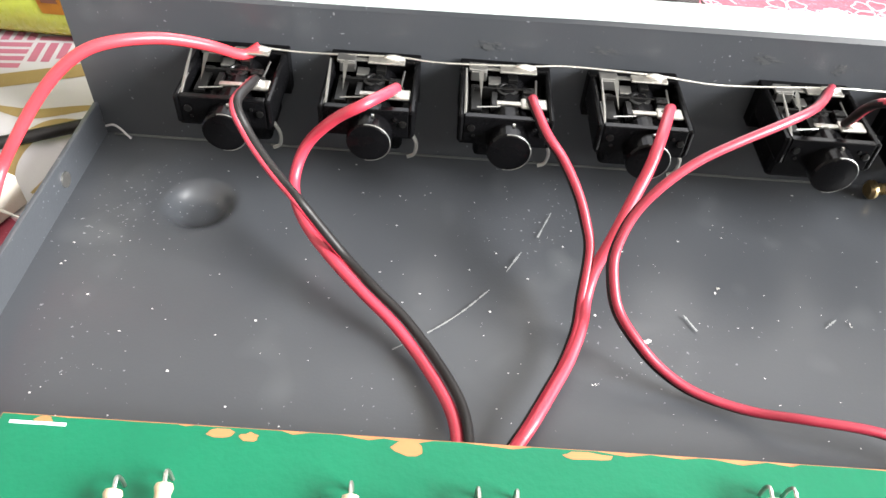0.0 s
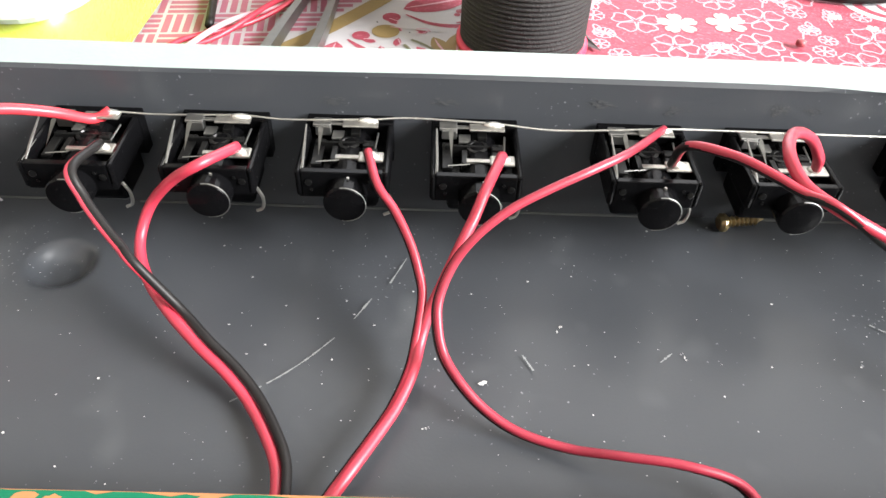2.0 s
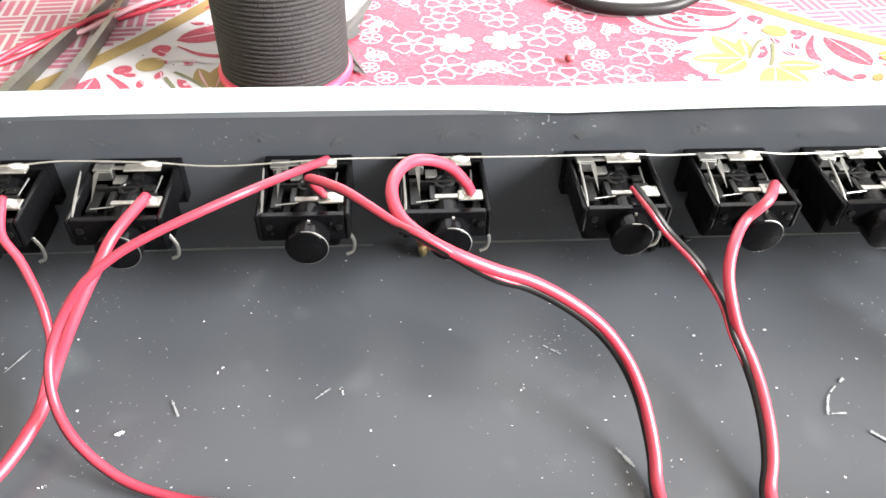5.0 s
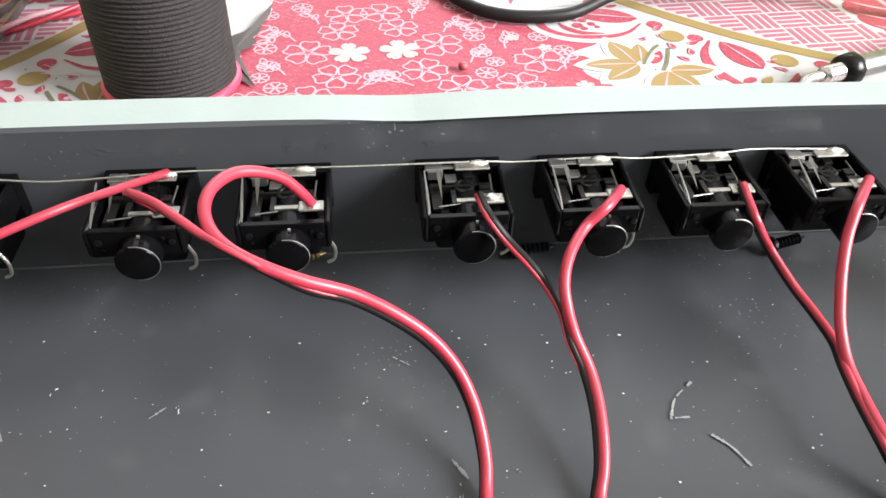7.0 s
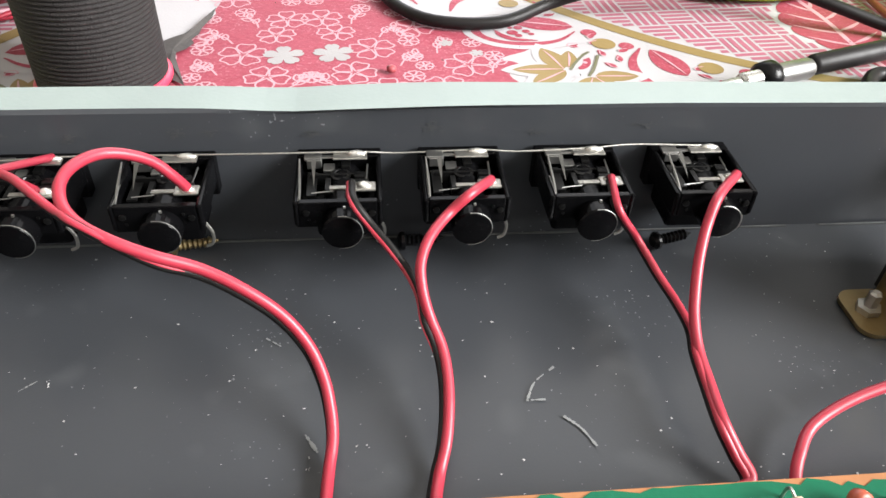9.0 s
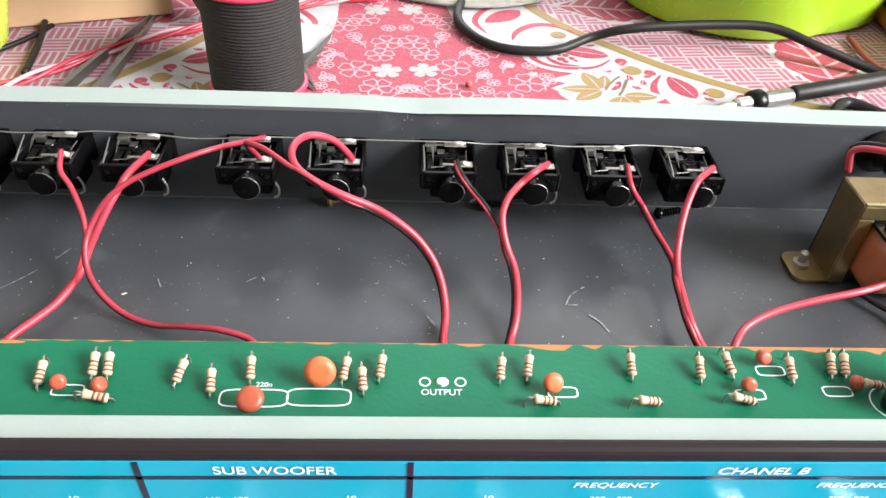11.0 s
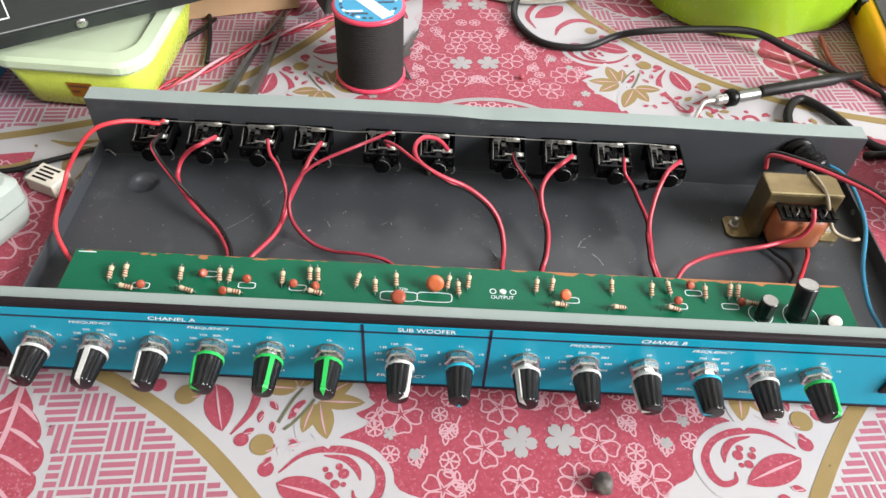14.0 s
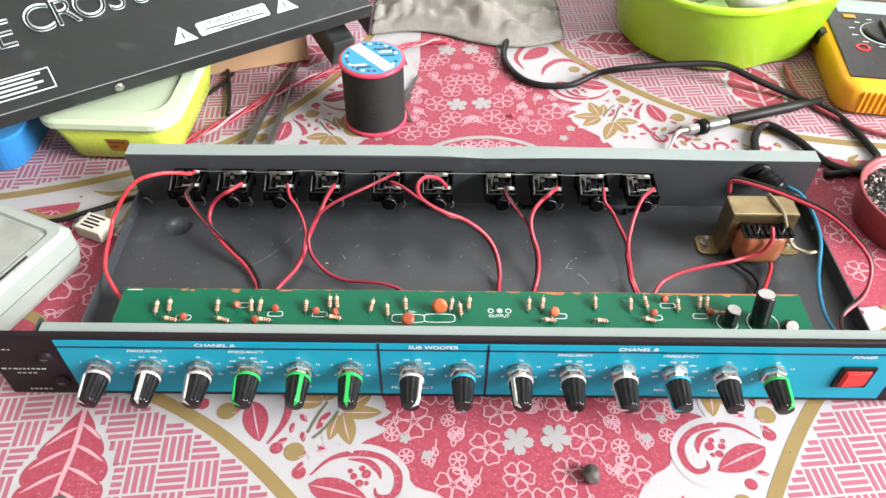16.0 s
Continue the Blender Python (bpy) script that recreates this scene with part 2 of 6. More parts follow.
def lathe(profile, seg=32, bm=None, m=None, cap=True):
    """Turned about z: profile of (radius, height)."""
    own = bmesh.new()
    rings = []
    for r, z in profile:
        rings.append([own.verts.new((r * math.cos(2 * math.pi * i / seg), r * math.sin(2 * math.pi * i / seg), z)) for i in range(seg)])
    for a, b in zip(rings, rings[1:]):
        for i in range(seg):
            own.faces.new((a[i], a[(i + 1) % seg], b[(i + 1) % seg], b[i]))
    if cap:
        own.faces.new(list(reversed(rings[0])))
        own.faces.new(rings[-1])
    return merge(bm, own, m)


def along_y(x, y, z):
    """Turns z into -y (towards the front), then moves."""
    return Matrix.Translation((x, y, z)) @ Matrix.Rotation(radians(90), 4, "X")


def along_x(x, y, z):
    return Matrix.Translation((x, y, z)) @ Matrix.Rotation(radians(90), 4, "Y")


def spline(pts, n=8):
    p = [Vector(q) for q in pts]
    p = [2 * p[0] - p[1]] + p + [2 * p[-1] - p[-2]]
    out = []
    for i in range(1, len(p) - 2):
        for k in range(n):
            t = k / n
            a, b, c, d = p[i - 1], p[i], p[i + 1], p[i + 2]
            out.append(0.5 * ((2 * b) + (c - a) * t + (2 * a - 5 * b + 4 * c - d) * t * t + (3 * b - a - 3 * c + d) * t ** 3))
    out.append(p[-2])
    return out


def tube(pts, r, seg=10, n=8, bm=None, smooth_pts=True, flat=1.0):
    q = spline(pts, n) if smooth_pts else [Vector(a) for a in pts]
    own = bmesh.new()
    prev, up, rings = None, Vector((0, 0, 1)), []
    for i, c in enumerate(q):
        t = (q[min(i + 1, len(q) - 1)] - q[max(i - 1, 0)])
        t = t.normalized() if t.length > 1e-9 else Vector((0, 1, 0))
        if prev is None:
            side = t.cross(up) if abs(t.dot(up)) < 0.95 else t.cross(Vector((1, 0, 0)))
        else:
            side = prev - t * prev.dot(t)
        side.normalize()
        prev = side
        nrm = side.cross(t)
        rr = r(i / max(1, len(q) - 1)) if callable(r) else r
        rings.append([own.verts.new(c + side * rr * math.cos(a) + nrm * rr * flat * math.sin(a)) for a in (2 * math.pi * k / seg for k in range(seg))])
    for a, b in zip(rings, rings[1:]):
        for k in range(seg):
            own.faces.new((a[k], a[(k + 1) % seg], b[(k + 1) % seg], b[k]))
    own.faces.new(list(reversed(rings[0])))
    own.faces.new(rings[-1])
    bmesh.ops.recalc_face_normals(own, faces=own.faces[:])
    return merge(bm, own)


def lettering(body, size, m, material, parent, name="printed_text", wide=1.0, bold=0.0, shear=0.0, outline=0.0):
    cu = bpy.data.curves.new(name, "FONT")
    cu.body, cu.size, cu.align_x, cu.align_y, cu.shear, cu.offset = body, size, "CENTER", "CENTER", shear, bold
    cu.materials.append(M[material])
    if outline:
        cu.dimensions = "3D"
        cu.bevel_depth, cu.bevel_resolution, cu.fill_mode = outline, 0, "HALF"
    ob = new(name, cu)
    ob.parent = parent
    ob.matrix_local = m @ Matrix.Diagonal((wide, 1, 1, 1))
    return ob


# ---- the room round the table ----
T = -0.004          # top of the cloth; the chassis floor is z = 0
GR = -0.76


def wall_with_opening(name, axis, at, thick, lo, hi, z0, z1, o0, o1, oz0, oz1):
    """A wall square to x or y with one opening through it."""
    bm = bmesh.new()
    for a0, a1, b0, b1 in ((lo, o0, z0, z1), (o1, hi, z0, z1), (o0, o1, z0, oz0), (o0, o1, oz1, z1)):
        if axis == "y":
            box(a0, a1, at, at + thick, b0, b1, bm=bm)
        else:
            box(at, at + thick, a0, a1, b0, b1, bm=bm)
    return solid(name, bm, "plaster", "plain pale plastered wall with a window opening", "wall", kind="structure")


wall_with_opening("wall_north", "y", 1.95, 0.12, -2.0, 2.0, GR, 1.95, -0.5, 1.2, 0.40, 1.80)
wall_with_opening("wall_east", "x", 1.95, 0.12, -2.0, 1.95, GR, 1.95, -1.47, 0.23, 0.40, 1.80)
solid("wall_south", box(-2.0, 2.0, -2.12, -2.0, GR, 1.95), "plaster", "plain pale plastered wall", "wall", kind="structure")
solid("wall_west", box(-2.12, -2.0, -2.0, 1.95, GR, 1.95), "plaster", "plain pale plastered wall", "wall", kind="structure")
solid("ceiling", box(-2.12, 2.07, -2.12, 2.07, 1.95, 2.05), "plaster", "plain pale ceiling", "ceiling", kind="structure")
solid("floor", box(-2.12, 2.07, -2.12, 2.07, GR - 0.1, GR), "floor_cement", "plain grey cement floor", "floor", kind="structure")

table = thing("table", "plain wooden work table under a printed cloth", "table")
part("tabletop", box(-0.75, 0.85, -0.55, 0.85, T - 0.035, T - 0.0035, 0.003), "table_wood", table)
for lx in (-0.70, 0.80):
    for ly in (-0.50, 0.80):
        part("leg", box(lx - 0.025, lx + 0.025, ly - 0.025, ly + 0.025, GR, T - 0.0355, 0.003), "table_wood", table)

# ---- the printed cloth: its own axes u, v; the print is mirrored about both ----
cloth = thing("tablecloth", "red and white flower-printed plastic tablecloth with gold bands", "tablecloth",
              Matrix.Translation((0.0615, 0.1225, T)) @ Matrix.Rotation(radians(5.57), 4, "Z"))
bm = bmesh.new()
bmesh.ops.create_grid(bm, x_segments=120, y_segments=100, size=0.5)
for v in bm.verts:
    v.co.x *= 1.75
    v.co.y *= 1.45
    v.co.z = -0.00082 + 0.0010 * (noise.noise(v.co * 9.0) - 1.0) * min(1.0, max(0.0, (v.co.length - 0.45) * 6))
part("cloth_sheet", bm, "cloth_white", cloth, smooth=True)
TIER = 0.00006


def flat(polys, tier, name, material, label="", kind=""):
    """Printed areas: closed outlines in u, v."""
    verts, faces = [], []
    for poly in polys:
        base = len(verts)
        jig = (len(faces) * 37 % 31) * 0.000001
        verts += [(u, v, -0.0008 + tier * TIER + jig) for u, v in poly]
        faces.append(list(range(base, base + len(poly))))
    me = bpy.data.meshes.new(name)
    me.from_pydata(verts, [], faces)
    bm2 = bmesh.new()
    bm2.from_mesh(me)
    bmesh.ops.triangulate(bm2, faces=bm2.faces[:])
    for f in bm2.faces:
        if f.normal.z < 0:
            f.normal_flip()
    bm2.to_mesh(me)
    bm2.free()
    me.materials.append(M[material])
    ob = new(name, me)
    ob.parent = cloth
    if label:
        ob["label"] = label
    if kind:
        ob["kind"] = kind
    return ob


def curve2(pts, n=8):
    return [(q.x, q.y) for q in spline([(u, v, 0) for u, v in pts], n)]


def ribbon(pts, w, n=6, taper=False, closed=False):
    c = curve2(pts + ([pts[0]] if closed else []), n)
    left, right = [], []
    for i, (u, v) in enumerate(c):
        a, b = c[max(0, i - 1)], c[min(len(c) - 1, i + 1)]
        if closed and i in (0, len(c) - 1):
            a, b = c[-2], c[1]
        du, dv = b[0] - a[0], b[1] - a[1]
        d = math.hypot(du, dv) or 1
        k = w / 2 * (math.sin(math.pi * (0.06 + 0.88 * i / (len(c) - 1))) if taper else 1.0)
        left.append((u - dv / d * k, v + du / d * k))
        right.append((u + dv / d * k, v - du / d * k))
    return [[left[i], left[i + 1], right[i + 1], right[i]] for i in range(len(c) - 1)]


def disc2(u, v, r, n=20):
    return [(u + r * math.cos(2 * math.pi * i / n), v + r * math.sin(2 * math.pi * i / n)) for i in range(n)]


def petal(u, v, ang, length, width, n=8, notch=0.0):
    out = []
    for s in (1, -1):
        for i in range(n + 1):
            k = i / n if s == 1 else 1 - i / n
            w = width / 2 * math.sin(math.pi * min(1, k ** 0.85)) ** 0.75 * s
            a = length * (k - (notch * 0.18 if (k > 0.93) else 0))
            out.append((u + a * math.cos(ang) - w * math.sin(ang), v + a * math.sin(ang) + w * math.cos(ang)))
    return out[:-1]


def blossom_outline(u, v, r, n, ang, w):
    """An n-petalled flower drawn in line."""
    out = []
    for i in range(n):
        a = ang + 2 * math.pi * i / n
        pts = [(0.12, 0), (0.55, 0.36), (0.92, 0.30), (0.90, 0.0), (0.92, -0.30), (0.55, -0.36)]
        ring = [(u + r * (p * math.cos(a) - q * math.sin(a)), v + r * (p * math.sin(a) + q * math.cos(a))) for p, q in pts]
        out += ribbon(ring, w, 4, closed=True)
    return out


def blossom_solid(u, v, r, n, ang):
    out = []
    for i in range(n * 12):
        a = 2 * math.pi * i / (n * 12)
        k = abs(math.cos(a * n / 2))
        s = r * (0.40 + 0.60 * k ** 0.45) * (1.0 - 0.10 * (k > 0.985))
        out.append((u + s * math.cos(a + ang), v + s * math.sin(a + ang)))
    return [out]


def sprig(u, v, ang, size, w):
    out = ribbon([(u, v), (u + size * 0.5 * math.cos(ang + 0.2), v + size * 0.5 * math.sin(ang + 0.2)), (u + size * math.cos(ang), v + size * math.sin(ang))], w)
    for k, da in ((0.4, 0.7), (0.65, -0.6), (0.9, 0.5)):
        cu, cv = u + size * k * math.cos(ang), v + size * k * math.sin(ang)
        b = petal(cu, cv, ang + da, size * 0.42, size * 0.2, 5)
        out += ribbon(b, w, 2, closed=True)
    return out


MIR = [(1, 1), (-1, 1), (-1, -1), (1, -1)]


def four(polys):
    out = []
    for su, sv in MIR:
        for p in polys:
            q = [(su * u, sv * v) for u, v in p]
            out.append(q)
    return out


BAND = [(0.045, 0.34), (0.060, 0.285), (0.0744, 0.2485), (0.0935, 0.2034), (0.1200, 0.1660), (0.1500, 0.1335), (0.1815, 0.1095), (0.215, 0.092), (0.25, 0.079), (0.30, 0.067), (0.36, 0.061), (0.50, 0.058)]
band_c = curve2(BAND, 8)


def band_v(u):
    """The band's v over u."""
    for a, b in zip(band_c, band_c[1:]):
        if a[0] <= u <= b[0]:
            return a[1] + (b[1] - a[1]) * (u - a[0]) / max(1e-9, b[0] - a[0])
    return 9.0 if u < band_c[0][0] else band_c[-1][1]


LACE = [(0.10, 0.075), (0.0916, 0.0941), (0.079, 0.108), (0.074, 0.118), (0.080, 0.127), (0.074, 0.132), (0.088, 0.139), (0.072, 0.145), (0.066, 0.154), (0.062, 0.163), (0.050, 0.169), (0.040, 0.182), (0.034, 0.205), (0.031, 0.24), (0.026, 0.28), (0.02, 0.34)]
lace_c = curve2(LACE, 3)
for sv in (1, -1):
    flat([[(u, sv * v) for u, v in lace_c] + [(-u, sv * v) for u, v in reversed(lace_c)]], 1, "red_field", "cloth_red", "red printed ground")
side = curve2([(0.192, 0.0), (0.194, 0.036), (0.208, 0.050), (0.235, 0.046), (0.26, 0.054), (0.30, 0.050), (0.34, 0.040), (0.42, 0.034)], 5)
for sd in (1, -1):
    flat([[(sd * u, v) for u, v in side] + [(sd * 0.42, -0.034)] + [(sd * u, -v) for u, v in reversed(side)]], 1, "red_field", "cloth_red", "red printed ground")
flat(four(ribbon(BAND, 0.0068, 8)), 2, "gold_band", "cloth_gold", "gold printed band", "stuff")

# big leaves lying in the basket weave
LEAVES = [(0.2275, 0.105, 88, 0.078, 0.040), (0.100, 0.227, -8, 0.062, 0.036), (0.335, 0.120, 70, 0.075, 0.040), (0.245, 0.262, 60, 0.075, 0.040)]


def in_leaf(u, v, grow=0.004):
    for lu, lv, a, ln, w in LEAVES:
        a = radians(a)
        k = ((u - lu) * math.cos(a) + (v - lv) * math.sin(a)) / ln
        d = abs(-(u - lu) * math.sin(a) + (v - lv) * math.cos(a))
        if -0.08 < k < 1.08 and d < w / 2 * max(0.0, math.sin(math.pi * min(1, max(0, k)) ** 1.2)) ** 0.8 * 1.06 + grow:
            return True
    return False


leaf_polys, vein_polys = [], []
for lu, lv, a, ln, w in LEAVES:
    a = radians(a)
    tip = lambda k, s=0.0: (lu + ln * k * math.cos(a) - s * math.sin(a), lv + ln * k * math.sin(a) + s * math.cos(a))
    half = lambda k: w / 2 * max(0.0, math.sin(math.pi * k ** 1.2)) ** 0.8 * (0.90 + 0.16 * abs(math.sin(5.5 * math.pi * k)) ** 0.6)
    ks = [i / 66 for i in range(67)]
    leaf_polys.append([tip(k, half(k)) for k in ks] + [tip(k, -half(k)) for k in reversed(ks[1:-1])])
    vein_polys += ribbon([tip(-0.05), tip(0.3, 0.001), tip(0.6, -0.001), tip(0.96)], 0.0024)
    for n in range(5):
        for s in (1, -1):
            k = 0.12 + 0.155 * n + (0.03 if s < 0 else 0.0)
            e = half(min(0.97, k + 0.16))
            vein_polys += ribbon([tip(k), tip(k + 0.05, s * e * 0.40), tip(k + 0.13, s * e * 0.86)], 0.0019, 5, True)
flat(four(leaf_polys), 2, "printed_leaf", "cloth_red", "large red printed leaves", "stuff")
flat(four(vein_polys), 3, "leaf_vein", "cloth_line", "pale printed leaf veins", "stuff")

# basket weave of short bars
bars = []
CELL = 0.0148
for iu in range(-34, 35):
    for iv in range(-26, 27):
        for k in range(4):
            o = (k - 1.5) * CELL / 4
            if (iu + iv) % 2:
                c = (iu * CELL + o, iv * CELL)
                hx, hy = 0.00120, CELL / 2 - 0.0006
            else:
                c = (iu * CELL, iv * CELL + o)
                hx, hy = CELL / 2 - 0.0006, 0.00120
            run = []
            for q in range(9):
                f = q / 4.0 - 1.0
                pt = (c[0] + (f * hx if hx > hy else 0.0), c[1] + (f * hy if hy > hx else 0.0))
                ok = abs(pt[1]) > band_v(abs(pt[0])) + 0.0070 and not in_leaf(abs(pt[0]), abs(pt[1]), 0.0022)
                if ok:
                    run.append(pt)
                if (not ok or q == 8) and len(run) > 2:
                    (u0, v0), (u1, v1) = run[0], run[-1]
                    ex, ey = (0.0, hy) if hx > hy else (hx, 0.0)
                    bars.append([(u0 - ex, v0 - ey), (u1 + (0 if hx > hy else ex), v1 - (ey if hx > hy else 0)), (u1 + ex, v1 + ey), (u0 - (0 if hx > hy else ex), v0 + (ey if hx > hy else 0))] if hx > hy else [(u0 - hx, v0), (u0 + hx, v0), (u1 + hx, v1), (u1 - hx, v1)])
                if not ok:
                    run = []
flat(bars, 1, "basket_weave", "cloth_pink", "pink printed basket weave bars", "stuff")

# lace of buds, stars, dots and scrolls between the band and the red field
red, gold, pale, white, small, olive = [], [], [], [], [], []
gold += [disc2(0.1198, 0.1400, 0.0050), disc2(0.155, 0.1140, 0.0050), disc2(0.091, 0.1850, 0.0045)]
red += [disc2(0.1287, 0.1372, 0.0032), disc2(0.1172, 0.1512, 0.0034), disc2(0.168, 0.1085, 0.0034), disc2(0.098, 0.176, 0.003)]


def towards(u, v, u1, v1, width, grow=0.0, n=10):
    """A pointed petal from one place to another."""
    a, ln = math.atan2(v1 - v, u1 - u), math.hypot(u1 - u, v1 - v)
    return petal(u - grow * 0.5 * math.cos(a), v - grow * 0.5 * math.sin(a), a, ln + grow * 1.5, width + grow, n)


red += [towards(0.1428, 0.1090, 0.1372, 0.1330, 0.0128)]
small += ribbon([(0.1428, 0.1095), (0.1405, 0.120), (0.1375, 0.132)], 0.0010, 5, True)
red += ribbon([(0.1335, 0.1345), (0.1262, 0.1240), (0.1240, 0.1130), (0.1275, 0.1010), (0.1345, 0.0880)], 0.0042, 6, True)
red += ribbon([(0.1545, 0.1040), (0.1490, 0.0975), (0.1410, 0.0950)], 0.0040, 6, True)
# gold stars on white, with pale veins
STAR = [(0.0962, 0.1200, 0.0925, 0.1388, 0.0098), (0.0962, 0.1200, 0.0760, 0.1217, 0.0082), (0.0965, 0.1190, 0.0808, 0.1095, 0.0088), (0.0985, 0.1210, 0.1030, 0.1352, 0.0070),
        (0.1055, 0.1125, 0.0932, 0.0915, 0.0100), (0.1060, 0.1120, 0.1118, 0.0975, 0.0090), (0.1065, 0.1130, 0.1236, 0.1110, 0.0085)]
for u0, v0, u1, v1, w in STAR:
    white.append(towards(u0, v0, u1, v1, w, 0.0046))
    gold.append(towards(u0, v0, u1, v1, w))
    small += ribbon([(u0, v0), ((u0 + u1) / 2 + 0.0004, (v0 + v1) / 2), (u0 + 0.9 * (u1 - u0), v0 + 0.9 * (v1 - v0))], 0.0009, 4, True)
olive += ribbon([(0.0985, 0.1190), (0.1020, 0.1240), (0.1070, 0.1300), (0.1110, 0.1334)], 0.0013, 6)
olive += ribbon([(0.1040, 0.1130), (0.1075, 0.1180), (0.1110, 0.1245), (0.1137, 0.1301)], 0.0013, 6)
red += [towards(0.1025, 0.1190, 0.1095, 0.1285, 0.0046)]
small += [disc2(0.1062, 0.1243, 0.0011, 10)]
# the curled scroll with its bud
red.append(towards(0.1125, 0.1575, 0.0845, 0.1680, 0.0132))
small += ribbon([(0.1115, 0.1582), (0.1000, 0.1618), (0.0870, 0.1665)], 0.0012, 5, True)
red += ribbon([(0.1118, 0.1530), (0.1031, 0.1458), (0.0928, 0.1434), (0.0790, 0.1455), (0.0710, 0.1524), (0.0700, 0.1614), (0.0738, 0.1672), (0.0800, 0.1662), (0.0812, 0.1622)], 0.0040, 8, True)
red += ribbon([(0.0935, 0.1462), (0.0845, 0.1482), (0.0795, 0.1530), (0.0780, 0.1580)], 0.0032, 6, True)
white += ribbon([(0.1130, 0.1435), (0.0976, 0.1403), (0.0836, 0.1408), (0.0728, 0.1459), (0.0664, 0.1547), (0.0668, 0.1640), (0.0712, 0.1710), (0.0790, 0.1750), (0.0900, 0.1755)], 0.0034, 8)
for du, dv, r in ((0.0910, 0.1554, 0.0018), (0.0849, 0.1548, 0.0024), (0.0884, 0.1592, 0.0020), (0.0868, 0.1516, 0.0016), (0.0925, 0.1525, 0.0013), (0.0850, 0.1595, 0.0012)):
    red.append(disc2(du, dv, r, 9))
# broken dashes between the motifs
for du, dv, a in ((0.1140, 0.1400, 40), (0.1085, 0.1385, 160), (0.1040, 0.1398, 20), (0.1165, 0.1290, 100), (0.1210, 0.1235, 80), (0.1180, 0.1190, 130), (0.1155, 0.1455, 60), (0.1235, 0.1320, 30),
                  (0.1290, 0.0935, 60), (0.1200, 0.0960, 10), (0.1160, 0.0905, 120), (0.1230, 0.1030, 95), (0.1480, 0.1130, 30), (0.1520, 0.1060, 140), (0.1070, 0.0920, 40), (0.1420, 0.0890, 10), (0.1105, 0.1850, 100), (0.1030, 0.1700, 20)):
    red.append(petal(du, dv, radians(a), 0.0062, 0.0030, 4))
    small += ribbon([(du, dv), (du + 0.0020 * math.cos(radians(a + 40)), dv + 0.0020 * math.sin(radians(a + 40))), (du + 0.0050 * math.cos(radians(a)), dv + 0.0050 * math.sin(radians(a)))], 0.0005, 3)
red += ribbon([(0.104, 0.184), (0.093, 0.197), (0.080, 0.199), (0.068, 0.190), (0.063, 0.179)], 0.0050, 7, True)
red.append(petal(0.076, 0.220, radians(215), 0.030, 0.014))
red += ribbon([(0.072, 0.232), (0.055, 0.222), (0.046, 0.205), (0.050, 0.188)], 0.0040, 7, True)
# running scrolls and leaves towards the sides
for k in range(7):
    u0 = 0.133 + 0.0135 * k
    vb = band_v(u0)
    v0 = 0.058 + 0.45 * max(0.0, vb - 0.075)
    h = 1 if k % 2 else -1
    red += ribbon([(u0 - 0.005, v0 - 0.004 * h), (u0 - 0.002, v0 + 0.004 * h), (u0 + 0.004, v0 + 0.005 * h), (u0 + 0.0065, v0 + 0.0005 * h), (u0 + 0.0035, v0 - 0.002 * h)], 0.0032, 6, True)
    gold.append(petal(u0 + 0.004, v0 - 0.006 * h, radians(40 + 70 * k), 0.0075, 0.0036, 5))
    red.append(petal(u0 - 0.003, v0 - 0.0085 * h, radians(20 + 95 * k), 0.0070, 0.0034, 5))
    red.append(disc2(u0 + 0.0015, v0 + 0.0102, 0.0017, 9))
# trim along the sides, where the bands run nearly level
for k in range(5):
    red.append(disc2(0.205 + 0.0105 * k, 0.066 - 0.0022 * k, 0.0030, 12))
gold += ribbon([(0.185, 0.050), (0.195, 0.038), (0.212, 0.034), (0.225, 0.042), (0.222, 0.053), (0.212, 0.054)], 0.0065, 8, True)
gold += ribbon([(0.300, 0.050), (0.285, 0.040), (0.270, 0.043), (0.262, 0.054), (0.270, 0.060)], 0.0065, 8, True)
red.append(petal(0.228, 0.052, radians(5), 0.030, 0.010))
gold_tan = [disc2(0.2620, 0.1800, 0.012, 24), disc2(0.274, 0.1860, 0.010, 20)]
# blossoms on the red field
line, fill = [], []
W = 0.00075
for u, v, r, a in ((0.0250, 0.1460, 0.0096, 0.5), (0.0160, 0.1266, 0.0088, 1.1), (0.0072, 0.1772, 0.0088, 0.3), (0.0604, 0.1281, 0.0100, 0.4), (0.0440, 0.1640, 0.0092, 0.7),
                   (0.0120, 0.1622, 0.0080, 1.6), (0.0300, 0.2010, 0.0095, 0.3), (0.0180, 0.2080, 0.0090, 0.9), (0.0120, 0.2360, 0.0095, 0.5), (0.0480, 0.1110, 0.0092, 0.9), (0.0270, 0.1120, 0.0090, 0.2)):
    line += blossom_outline(u, v, r, 5, a, W)
for u, v, r, a in ((0.0245, 0.1860, 0.0044, 0.2), (0.0404, 0.1512, 0.0044, 0.3), (0.0398, 0.1372, 0.0042, 0.5), (0.0432, 0.1290, 0.0036, 0.1), (0.0720, 0.1345, 0.0040, 0.1), (0.0655, 0.1470, 0.0040, 0.4),
                   (0.0545, 0.1492, 0.0036, 0.2), (0.0380, 0.1212, 0.0042, 0.6), (0.0004, 0.1246, 0.0044, 0.3), (0.0380, 0.1800, 0.0040, 0.2), (0.0050, 0.1960, 0.0042, 0.4)):
    line += blossom_outline(u, v, r, 6, a, W * 0.9)
